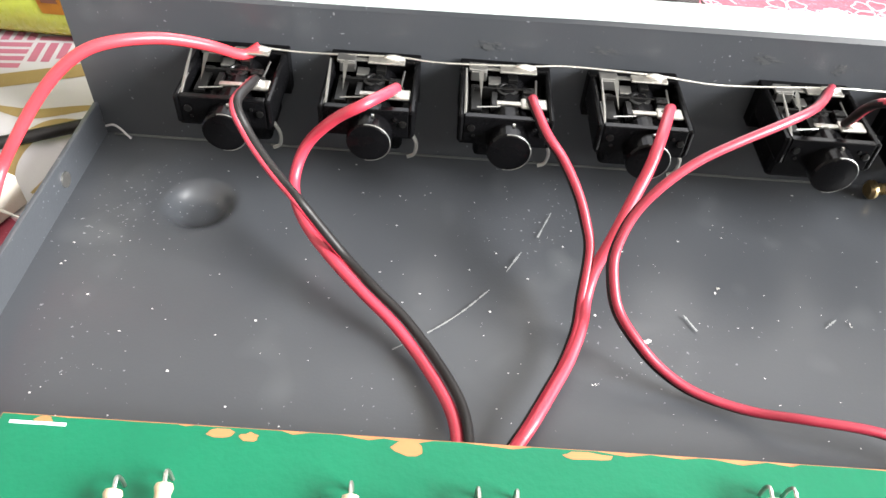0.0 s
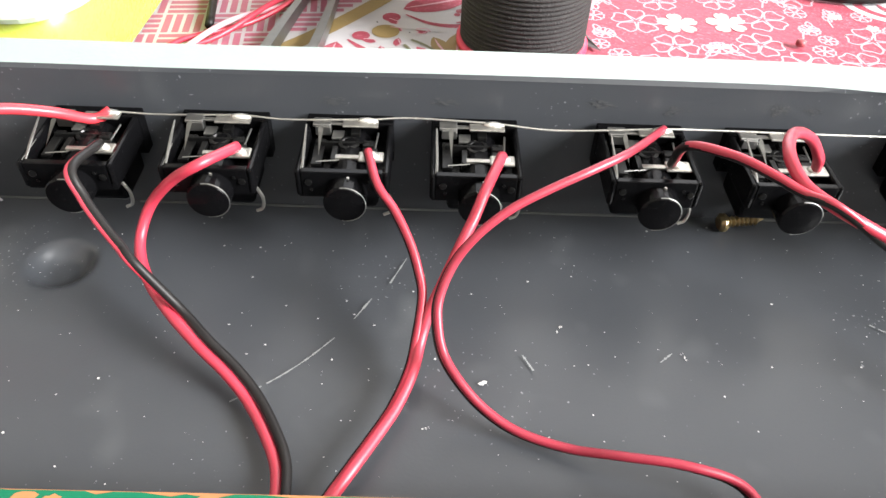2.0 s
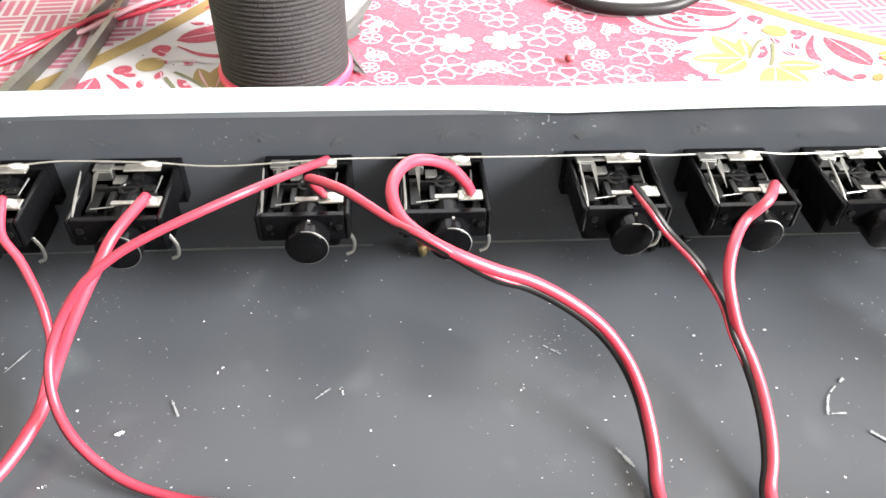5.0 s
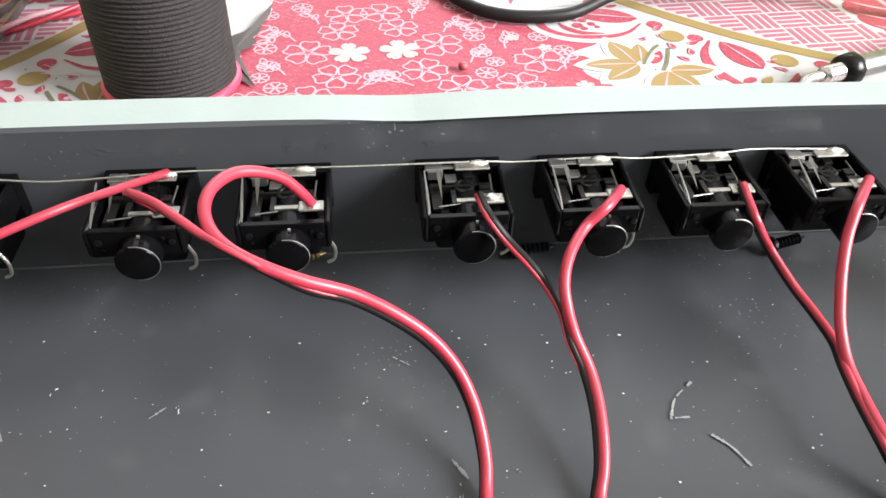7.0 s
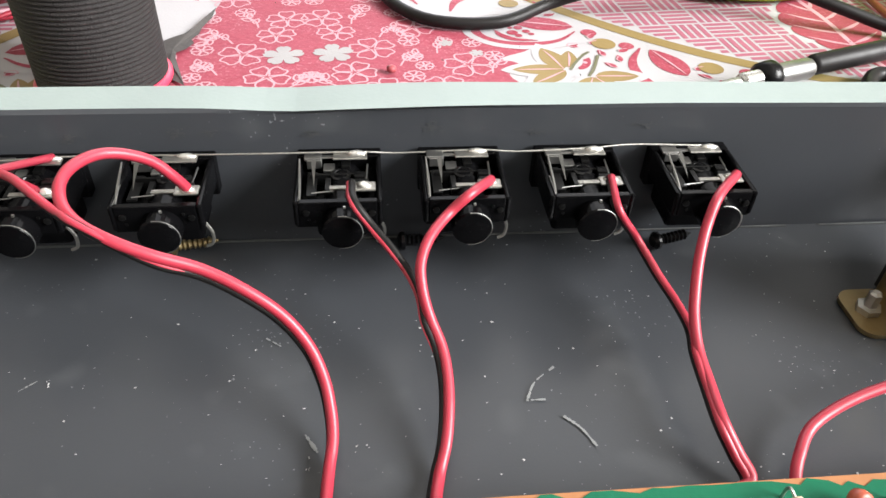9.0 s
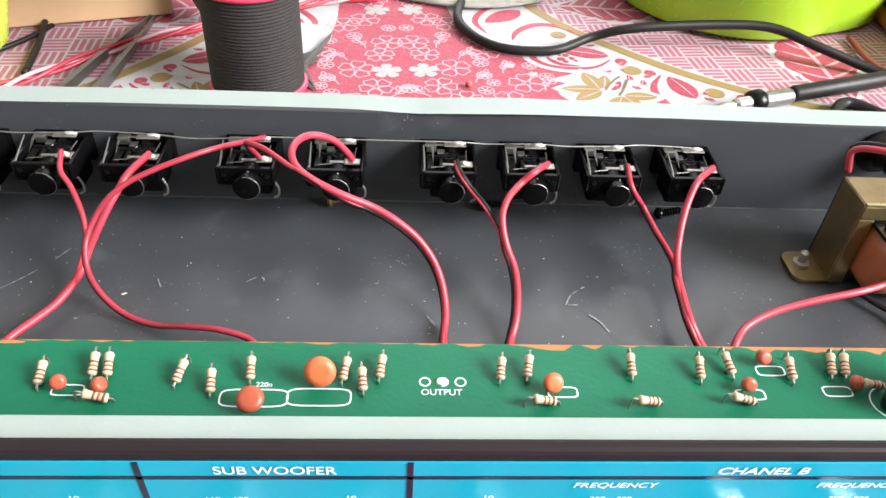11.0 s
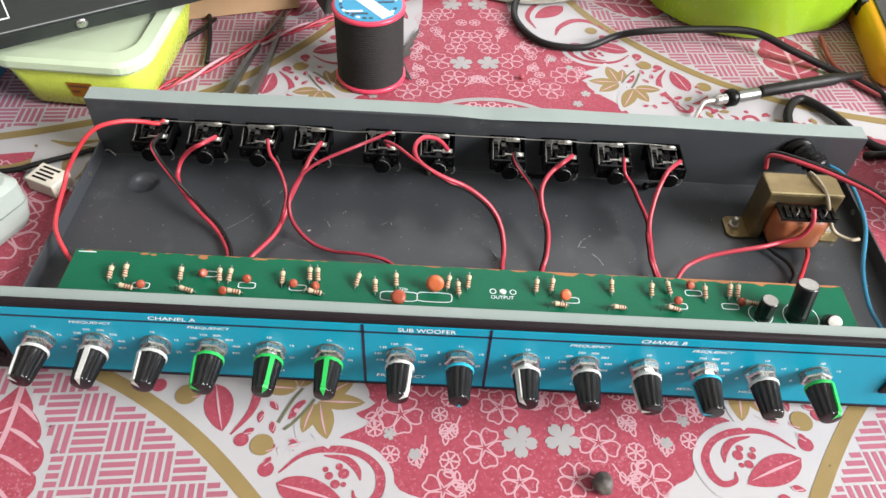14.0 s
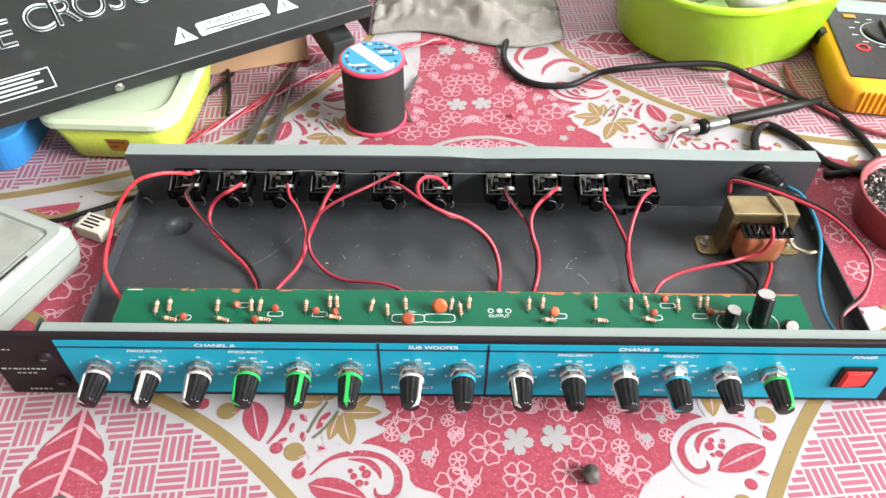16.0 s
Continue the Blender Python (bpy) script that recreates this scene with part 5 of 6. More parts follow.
# ---- circuit board ----
board = thing("circuit_board", "long green printed circuit board with chipped edge", "board")
X0, X1, Y0, Y1, ZB = -0.1488, 0.2268, 0.0135, 0.0610, 0.0135
part("substrate", box(X0, X1, Y0, Y1, ZB - 0.0016, ZB - 0.0002), "pcb_edge", board, "tan phenolic board edge")
bm = bmesh.new()
outline = [(X0 + 0.0002, Y0 + 0.0002), (X1 - 0.0002, Y0 + 0.0002), (X1 - 0.0002, Y1 - 0.0003)]
x = X1 - 0.0003
while x > X0 + 0.003:
    x -= rng.uniform(0.0012, 0.0050)
    chip = rng.random()
    amt = 0.0022 if x > 0.06 else 0.0009
    outline.append((x, Y1 - 0.0002 - (amt * rng.random() ** 2 if chip < 0.6 else 0.0) - (0.0010 if x > 0.15 else 0)))
outline.append((X0 + 0.0002, Y1 - 0.0002))
edge = sorted(outline[2:])
rows = [(bm.verts.new((a, Y0 + 0.0002, ZB)), bm.verts.new((a, b, ZB))) for a, b in edge]
for p, q in zip(rows, rows[1:]):
    bm.faces.new((p[0], q[0], q[1], p[1]))
part("solder_mask", bm, "pcb", board, "glossy green solder mask chipped along one edge")
for x in (-0.145, -0.10, -0.03, 0.05, 0.13, 0.20):
    part("standoff", lathe([(0.0025, 0.0), (0.0025, ZB - 0.0016)], 12, None, Matrix.Translation((x, 0.030, 0))), "tin", board)
ZS = ZB + 0.00008


def silk_ring(cx, cy, a, b, w=0.0004, n=24, sq=0.0):
    bm = bmesh.new()
    ring = []
    for i in range(n):
        t = 2 * math.pi * i / n
        c, s = math.cos(t), math.sin(t)
        ex = 0.45 if sq else 1.0
        px, py = abs(c) ** ex * (1 if c > 0 else -1), abs(s) ** ex * (1 if s > 0 else -1)
        ring.append((bm.verts.new((cx + (a - w) * px, cy + (b - w) * py, ZS)), bm.verts.new((cx + a * px, cy + b * py, ZS))))
    for i in range(n):
        p, q = ring[i], ring[(i + 1) % n]
        bm.faces.new((p[0], p[1], q[1], q[0]))
    part("silk_outline", bm, "print_white", board)


silk_ring(0.0095, 0.0410, 0.0090, 0.0030, sq=1)
silk_ring(0.0263, 0.0414, 0.0085, 0.0030, sq=1)
for x in [0.0541, 0.0589, 0.0637]:
    silk_ring(x, 0.0468, 0.0016, 0.0016)
for x, y in ((-0.0816, 0.0490), (-0.0624, 0.0432), (-0.0384, 0.0432), (0.0911, 0.0436), (0.1428, 0.0432), (0.1515, 0.0517), (-0.1113, 0.0401), (0.1678, 0.0445)):
    silk_ring(x, y, 0.0042, 0.0019, sq=1)
silk_ring(0.2004, 0.0401, 0.0085, 0.0085)
silk_ring(0.1812, 0.0405, 0.0058, 0.0058)
lettering("OUTPUT", 0.0028, Matrix.Translation((0.0585, 0.0432, ZS)), "print_white", board)
lettering("220n", 0.0022, Matrix.Translation((0.0115, 0.0454, ZS)), "print_white", board)
part("test_pad", lathe([(0.0015, 0), (0.0012, 0.0005)], 14, None, Matrix.Translation((0.0585, 0.0468, ZB))), "solder", board)
part("silk_bar", box(-0.1470, -0.1385, 0.0592, 0.0597, ZB, ZS), "print_white", board)

for x, y, a, b in ((-0.0868, 0.0592, 0.0023, 0.0012), (-0.1151, 0.0597, 0.0022, 0.0008), (-0.1108, 0.0594, 0.0014, 0.0007), (-0.0590, 0.0598, 0.0045, 0.0006), (-0.1420, 0.0600, 0.0014, 0.0006)):
    bm = bmesh.new()
    bm.faces.new([bm.verts.new((x + a * math.cos(k * 0.5236) * (0.75 + 0.5 * rng.random()), min(Y1 - 0.0001, y + b * math.sin(k * 0.5236) * (0.7 + 0.6 * rng.random())), ZB + 0.00006)) for k in range(12)])
    part("bare_patch", bm, "pcb_edge", board, "bare tan patch where the mask is chipped")

# components: built once, then copied
res = thing("resistor", "small beige carbon resistor standing on the board", "resistor", Matrix.Translation((-0.1266, 0.0454, ZB)) @ Matrix.Scale(1.02, 4), "resistors on the board")


def res_mesh():
    return lathe([(0.00045, -0.0032), (0.0011, -0.0030), (0.0013, -0.0024), (0.0011, -0.0016), (0.00105, 0.0), (0.0011, 0.0016), (0.0013, 0.0024), (0.0011, 0.0030), (0.00045, 0.0032)], 16, None, Matrix.Translation((0, 0, 0.0022)) @ Matrix.Rotation(radians(-74), 4, "X"))


part("body", res_mesh(), "res", res, smooth=True)
for k, (d, m) in enumerate(((-0.0022, "band_brown"), (-0.0009, "band_red"), (0.0003, "band_brown"), (0.0020, "band_brown"))):
    r = 0.00136 if abs(d) > 0.002 else 0.00115
    part("band", lathe([(r - 0.0001, d - 0.0003), (r, d - 0.0002), (r, d + 0.0002), (r - 0.0001, d + 0.0003)], 14, None, Matrix.Translation((0, 0, 0.0022)) @ Matrix.Rotation(radians(-74), 4, "X")), m, res)
part("lead", tube([(0, 0.0028, 0.0032), (0, 0.0044, 0.0036), (0, 0.0050, 0.0020), (0, 0.0050, 0.0)], 0.0003, 6, 3), "tin", res)
part("lead", tube([(0, -0.0028, 0.0014), (0, -0.0040, 0.0010), (0, -0.0043, 0.0)], 0.0003, 6, 3), "tin", res)
UP = [(-0.1199, 0.0468), (-0.0940, 0.0468), (-0.0758, 0.0472), (-0.0710, 0.0472), (-0.0461, 0.0472), (-0.0336, 0.0503), (-0.0298, 0.0503), (-0.0106, 0.0481), (-0.0020, 0.0450), (0.0076, 0.0494), (0.0326, 0.0494), (0.0374, 0.0459),
      (0.0422, 0.0503), (0.0748, 0.0499), (0.0824, 0.0508), (0.1112, 0.0517), (0.1304, 0.0508), (0.1390, 0.0525), (0.1563, 0.0508), (0.1687, 0.0525), (0.1726, 0.0525)]
for i, (x, y) in enumerate(UP):
    copy_thing(res, Matrix.Translation((x, y, ZB)) @ Matrix.Rotation(radians(rng.uniform(-14, 10)), 4, "Z"))
for x, y in ((-0.1170, 0.0374), (-0.0892, 0.0374), (-0.0672, 0.0376), (-0.0298, 0.0396), (0.0853, 0.0392), (0.1131, 0.0392), (0.1390, 0.0401), (0.1774, 0.0454)):
    copy_thing(res, Matrix.Translation((x, y, ZB)) @ Matrix.Rotation(radians(90 + rng.uniform(-8, 8)), 4, "Z"))


def disc_cap(x, y, r, m, lean, turn, label):
    t = thing("ceramic_capacitor", label, "capacitor", Matrix.Translation((x, y, ZB)) @ Matrix.Rotation(radians(turn), 4, "Z"), "ceramic capacitors on the board")
    mm = Matrix.Translation((0, 0, r * 0.75 + 0.0012)) @ Matrix.Rotation(radians(90 - lean), 4, "X")
    part("disc", lathe([(r * 0.5, -0.0013), (r * 0.88, -0.0011), (r, 0.0), (r * 0.88, 0.0011), (r * 0.5, 0.0013)], 24, None, mm), m, t, smooth=True)
    for s in (-1, 1):
        part("lead", tube([(s * r * 0.45, 0, r * 0.35 + 0.001), (s * r * 0.5, 0, 0.0012), (s * r * 0.5, 0, 0.0)], 0.0003, 6, 3), "tin", t)


disc_cap(0.0263, 0.0463, 0.0043, "disc", 30, 0, "large orange ceramic disc capacitor leaning on the board")
disc_cap(0.0095, 0.0376, 0.0036, "disc_dark", 66, 0, "orange ceramic disc capacitor bent low over the board")
disc_cap(0.0882, 0.0441, 0.0028, "disc", 40, 10, "small orange ceramic disc capacitor on the board")
for x, y, tn in ((-0.0835, 0.0472, 60), (-0.0624, 0.0450, 0), (-0.0403, 0.0436, 20), (-0.1103, 0.0387, 30), (0.1496, 0.0543, 10), (0.1419, 0.0445, 0), (0.1726, 0.0454, 40), (-0.0720, 0.0372, 0), (-0.0298, 0.0428, 90)):
    disc_cap(x, y, 0.0021, "disc_dark", 35, tn, "small brown ceramic disc capacitor on the board")


def can(x, y, r, h, lean, turn, label):
    t = thing("electrolytic_capacitor", label, "capacitor", Matrix.Translation((x, y, ZB)) @ Matrix.Rotation(radians(turn), 4, "Z") @ Matrix.Rotation(radians(lean), 4, "X"), "electrolytic capacitors on the board")
    part("sleeve", lathe([(r * 0.94, 0.0002), (r, 0.0008), (r, 0.0022), (r * 0.95, 0.0027), (r, 0.0032), (r, h - 0.0008), (r * 0.93, h)], 28, None), "cap_black", t, smooth=True)
    part("top", lathe([(r * 0.86, h - 0.0004), (r * 0.86, h + 0.00025), (r * 0.8, h + 0.0003)], 28), "tin", t, "bare aluminium top")
    part("stripe", box(-r * 0.16, r * 0.16, -r - 0.0001, -r + 0.0003, 0.0035, h - 0.001), "steel", t, "grey polarity stripe")


can(0.1817, 0.0392, 0.0040, 0.0115, -4, 0, "black electrolytic capacitor with an aluminium top")
can(0.1980, 0.0401, 0.0050, 0.0200, -11, 10, "tall black electrolytic capacitor with an aluminium top")
can(0.2129, 0.0383, 0.0036, 0.0075, 40, -10, "short tilted electrolytic capacitor at the board end")


def round_rect(hx, hy, r, n=7):
    out = []
    for cx, cy, a0 in ((hx - r, hy - r, 0), (-hx + r, hy - r, 90), (-hx + r, -hy + r, 180), (hx - r, -hy + r, 270)):
        out += [(cx + r * math.cos(radians(a0 + 90 * i / n)), cy + r * math.sin(radians(a0 + 90 * i / n))) for i in range(n + 1)]
    return out


def loft(sections, cap=True):
    bm = bmesh.new()
    rings = [[bm.verts.new((x, y, z)) for x, y in ring] for ring, z in sections]
    for a, b in zip(rings, rings[1:]):
        for i in range(len(a)):
            bm.faces.new((a[i], a[(i + 1) % len(a)], b[(i + 1) % len(a)], b[i]))
    if cap:
        bm.faces.new(list(reversed(rings[0])))
        bm.faces.new(rings[-1])
    bmesh.ops.recalc_face_normals(bm, faces=bm.faces[:])
    return bm



# ---- transformer ----
tr = thing("transformer", "small frame transformer with amber taped winding bolted to the chassis floor", "transformer")
TX0, TX1, TY0, TY1, TZ = 0.1960, 0.2340, 0.1040, 0.1192, 0.0345
bm = bmesh.new()
box(TX0, TX1, TY0, TY1, TZ - 0.0012, TZ, 0.0003, bm)
box(TX0 - 0.0002, TX0 + 0.0010, TY0, TY1, 0.0005, TZ - 0.0004, 0.0003, bm)
box(TX1 - 0.0010, TX1 + 0.0002, TY0, TY1, 0.0005, TZ - 0.0004, 0.0003, bm)
part("clamp_frame", bm, "brass", tr, "yellow passivated steel clamp")
for s, x in ((-1, TX0), (1, TX1)):
    ft = part("mounting_foot", loft([([(x + s * 0.0050 + a, (TY0 + TY1) / 2 - 0.0005 + b) for a, b in round_rect(0.0068, 0.0078, 0.0040)], z) for z in (0.0004, 0.0016)]), "brass", tr)
    part("bolt", lathe([(0.0030, 0.0), (0.0030, 0.0016), (0.0016, 0.0018), (0.0016, 0.0055), (0.0010, 0.0060)], 6, None, Matrix.Translation((x + s * 0.0068, (TY0 + TY1) / 2, 0.0016))), "tin", ft, "steel nut and bolt")
bm = bmesh.new()
for k in range(13):
    y = TY0 + 0.0014 + k * 0.00125
    d = 0.0002 * (k % 2)
    box(TX0 + 0.0011 + d, TX1 - 0.0011 - d, y, y + 0.00105, 0.0006, 0.0098, 0, bm)
    box(TX0 + 0.0011 + d, TX1 - 0.0011 - d, y, y + 0.00105, 0.0262, TZ - 0.0013 - d, 0, bm)
    box(TX0 + 0.0011 + d, TX0 + 0.0080, y, y + 0.00105, 0.0098, 0.0262, 0, bm)
    box(TX1 - 0.0080, TX1 - 0.0011 - d, y, y + 0.00105, 0.0098, 0.0262, 0, bm)
part("laminations", bm, "lam", tr, "dark stacked iron laminations")
bm = box(TX0 + 0.0055, TX1 - 0.0055, TY0 - 0.0125, TY1 + 0.0075, 0.0030, 0.0262, 0.0062, seg=5)
part("winding", bm, "coil", tr, "amber varnished tape over the winding", True)
bm = bmesh.new()
box(TX0 + 0.0050, TX1 - 0.0050, TY0 - 0.0120, TY0 - 0.0004, 0.0262, 0.0274, 0.0003, bm)
part("bobbin_flange", bm, "plastic_black", tr, "dark bobbin flange with terminal slots")
for k in range(8):
    bm = bmesh.new()
    box(TX0 + 0.0075 + k * 0.0034, TX0 + 0.0098 + k * 0.0034, TY0 - 0.0114, TY0 - 0.0030, 0.0274, 0.0286, 0.0003, bm)
    part("slot_wall", bm, "plastic_black", tr)
part("terminal", tube([(0.2159, 0.0945, 0.0284), (0.2159, 0.0945, 0.0320)], 0.0005, 6, 2), "tin", tr)
# this strip's brighter colour draws the highlight on the clamp's front edge
part("front_rim", box(TX0, TX1, TY0 - 0.0008, TY0 + 0.0004, TZ - 0.0009, TZ + 0.0002, 0.0003), "rim_highlight", tr, "folded rim of the clamp with its highlight put into the colour")
part("front_lip", box(TX0, TX1, TY0 - 0.0008, TY0 + 0.0004, TZ - 0.0062, TZ - 0.0010, 0.0003), "brass", tr, "yellow passivated front lip")
for x0, x1 in ((TX0, TX0 + 0.0052), (TX1 - 0.0052, TX1)):
    part("side_lip", box(x0, x1, TY0 - 0.0007, TY0 + 0.0004, 0.0006, TZ - 0.0063, 0.0003), "brass", tr, "yellow passivated side lip")
for k in range(7):
    xx = TX0 + 0.009 + k * 0.0036
    part("winding_tag", tube([(xx, TY0 - 0.010, 0.0284), (xx + 0.0012, TY0 - 0.008, 0.0300), (xx + 0.0020, TY0 - 0.005, 0.0288)], 0.00028, 6, 3), "tin" if k % 2 else "dark_contact", tr)

# ---- thread spool ----
sp = thing("thread_spool", "spool of dark thread with pink ends and blue paper label", "spool", Matrix.Translation((-0.0228, 0.2440, T)))
part("lower_flange", lathe([(0.0225, 0.0), (0.0232, 0.0008), (0.0232, 0.0022), (0.0222, 0.0030)], 48), "spool_pink", sp, "pink plastic flange", True)
bm = bmesh.new()
prof, n = [], 30
for k in range(n):
    z = 0.0030 + k * 0.0465 / n
    prof += [(0.0215 - 0.0004, z), (0.0219, z + 0.0004), (0.0219, z + 0.0011), (0.0215 - 0.0004, z + 0.00150)]
part("thread", lathe(prof, 56), "thread", sp, "closely wound dark thread", True)
part("upper_flange", lathe([(0.0222, 0.0490), (0.0232, 0.0498), (0.0232, 0.0512), (0.0224, 0.0520), (0.0212, 0.0520)], 48), "spool_pink", sp, "pink plastic flange", True)
lb = part("paper_label", lathe([(0.0210, 0.0515), (0.0209, 0.0524)], 48), "label_blue", sp, "blue printed round label")
part("label_stripe", box(-0.0195, 0.0195, -0.0042, 0.0045, 0.0524, 0.0526), "print_white", lb, "white label stripe").matrix_local = Matrix.Rotation(radians(-48), 4, "Z")
for k, (x, y, w) in enumerate(((0.008, 0.010, 0.012), (0.010, 0.006, 0.009), (0.011, 0.001, 0.010), (-0.009, -0.009, 0.010), (-0.006, -0.012, 0.010))):
    part("label_bar", box(x - w / 2, x + w / 2, y - 0.0009, y + 0.0009, 0.0524, 0.0526), "print_white" if k % 2 else "panel_line", lb).matrix_local = Matrix.Rotation(radians(8), 4, "Z")

for k in range(26):
    a = radians(20 + k * 13.0)
    if abs(math.sin(a + radians(48))) > 0.34:
        part("label_bar", box(-0.0009, 0.0009, -0.0012, 0.0012, 0.0524, 0.0526), "panel_line" if k % 3 else "print_white", lb).matrix_local = Matrix.Translation((0.0175 * math.cos(a), 0.0175 * math.sin(a), 0)) @ Matrix.Rotation(a, 4, "Z")

# ---- lunch box ----
lunch = thing("lunch_box", "lime plastic food box with a frosted pale lid", "box", Matrix.Translation((-0.1925, 0.2420, T)) @ Matrix.Rotation(radians(-2), 4, "Z") @ Matrix.Diagonal((0.77, 1, 1.15, 1)))


part("tray", loft([(round_rect(0.046, 0.046, 0.018), 0.0), (round_rect(0.050, 0.050, 0.018), 0.003), (round_rect(0.058, 0.058, 0.020), 0.030)]), "lime", lunch, "lime yellow tray", True)
part("lid", loft([(round_rect(0.061, 0.061, 0.021), 0.0295), (round_rect(0.062, 0.062, 0.022), 0.0310), (round_rect(0.062, 0.062, 0.022), 0.0345), (round_rect(0.060, 0.060, 0.021), 0.0365), (round_rect(0.050, 0.050, 0.016), 0.0370), (round_rect(0.047, 0.047, 0.015), 0.0350)]), "lid", lunch, "frosted pale lid with a raised rim")
bm = bmesh.new()
bm.faces.new([bm.verts.new((x, -(0.050 + 0.008 * (z - 0.003) / 0.027) - 0.0003, z)) for x, z in ((-0.006, 0.009), (0.014, 0.009), (0.014, 0.020), (-0.006, 0.020))])
bmesh.ops.solidify(bm, geom=bm.faces[:], thickness=0.0002)
st = part("sticker", bm, "orange_label", lunch, "small orange printed sticker")
for k in range(2):
    bm = bmesh.new()
    z0 = 0.0165 - 0.004 * k
    bm.faces.new([bm.verts.new((x, -(0.050 + 0.008 * (z - 0.003) / 0.027) - 0.0006, z)) for x, z in ((-0.004, z0), (0.010 - 0.008 * k, z0), (0.010 - 0.008 * k, z0 + 0.0016), (-0.004, z0 + 0.0016))])
    part("text_bar", bm, "band_brown", st)

# ---- black cover plate leaning on the box ----
cov = thing("cover_plate", "black steel case cover with white printed lettering", "cover",
            Matrix.Translation((-0.0262, 0.3030, 0.0560)) @ Matrix.Rotation(radians(33.5), 4, "Z") @ Matrix.Rotation(radians(17.0), 4, "X"))
part("plate", box(-0.440, 0.0, 0.0, 0.160, -0.0012, 0.0, 0.0004), "cover_black", cov)
part("front_fold", box(-0.440, 0.0, -0.0005, 0.0007, -0.0100, -0.0012, 0.0002), "cover_black", cov)
part("end_fold", box(-0.0008, 0.0004, 0.0, 0.160, -0.0300, -0.0012, 0.0002), "cover_black", cov)
# the edge's glint is a thin pale strip
part("edge_glint", box(-0.440, 0.0, 0.0002, 0.0010, 0.0001, 0.0003), "scratch", cov, "pale line painted as a glint on the edge")
CS = lambda x, y, a=0: Matrix.Translation((x, y, 0.0004)) @ Matrix.Rotation(radians(a), 4, "Z")
lettering("E", 0.036, CS(-0.238, 0.075), "print_white", cov, "printed_letter", 0.78, outline=0.0009)
for k, ch in enumerate("CROSSO"):
    lettering(ch, 0.036, CS(-0.2145 + 0.0168 * k, 0.081 + 0.0006 * k), "print_white", cov, "printed_letter", 0.78, outline=0.0009)


def sign(poly, name="printed_sign"):
    bm = bmesh.new()
    bm.faces.new([bm.verts.new((x, y, 0.0003)) for x, y in poly])
    return part(name, bm, "print_white", cov)


sign([(-0.144, 0.028), (-0.127, 0.028), (-0.1355, 0.043)])
sign([(-0.068, 0.030), (-0.051, 0.030), (-0.0595, 0.045)])
sign([(-0.1235, 0.0290), (-0.0735, 0.0305), (-0.0725, 0.0320), (-0.0725, 0.0415), (-0.0740, 0.0430), (-0.1230, 0.0415), (-0.1245, 0.0400), (-0.1245, 0.0305)])
part("sign_mark", box(-0.1360, -0.1350, 0.0310, 0.0370, 0.0003, 0.0005), "cover_black", cov)
part("sign_mark", box(-0.0600, -0.0590, 0.0330, 0.0390, 0.0003, 0.0005), "cover_black", cov)
lettering("CAUTION", 0.0058, Matrix.Translation((-0.0985, 0.0382, 0.0006)), "cover_black", cov, wide=1.3)
for y, x0, x1 in ((0.0338, -0.120, -0.076), (0.0314, -0.110, -0.086)):
    part("text_bar", box(x0, x1, y - 0.0005, y + 0.0005, 0.0003, 0.0006), "cover_black", cov)
for x0, x1, y0, y1 in ((-0.300, -0.222, 0.0395, 0.0402), (-0.300, -0.222, 0.0225, 0.0232), (-0.2227, -0.222, 0.0225, 0.0402)):
    part("printed_frame", box(x0, x1, y0, y1, 0.0001, 0.0004), "print_white", cov)
for k in range(4):
    part("text_bar", box(-0.296, -0.228 - 0.005 * (k % 2), 0.0365 - k * 0.0036, 0.0379 - k * 0.0036, 0.0001, 0.0004), "print_white", cov)
part("cover_screw", lathe([(0.0034, 0), (0.0034, 0.0008), (0.0022, 0.0018)], 18, None, along_y(-0.188, -0.0005, -0.0045)), "chrome", cov, "bright screw head", True)
part("prop", box(-0.030, -0.010, 0.002, 0.150, -0.0550, -0.0320, 0.002), "cover_black", cov)

for ob in cov.children:
    if ob.name.split(".")[0] in ("printed_letter", "printed_sign", "sign_mark", "printed_text", "text_bar", "printed_frame"):
        ob.location.y -= 0.0125

# blue tub under the cover
bt = thing("blue_tub", "blue plastic tub under the black cover", "tub", Matrix.Translation((-0.300, 0.215, T)))
part("body", loft([(round_rect(0.040, 0.035, 0.015), 0.0), (round_rect(0.046, 0.041, 0.016), 0.0285)]), "blue_plastic", bt)
part("rim", loft([(round_rect(0.049, 0.044, 0.017), 0.0295), (round_rect(0.049, 0.044, 0.017), 0.0320)]), "blue_plastic", bt)

# wood offcut
solid("wood_offcut", box(-0.045, 0.040, -0.020, 0.020, 0.0, 0.022, 0.001), "wood", "pale raw wood offcut lying on the cloth", "wood",
      at=Matrix.Translation((-0.1270, 0.3310, T)) @ Matrix.Rotation(radians(18), 4, "Z"))

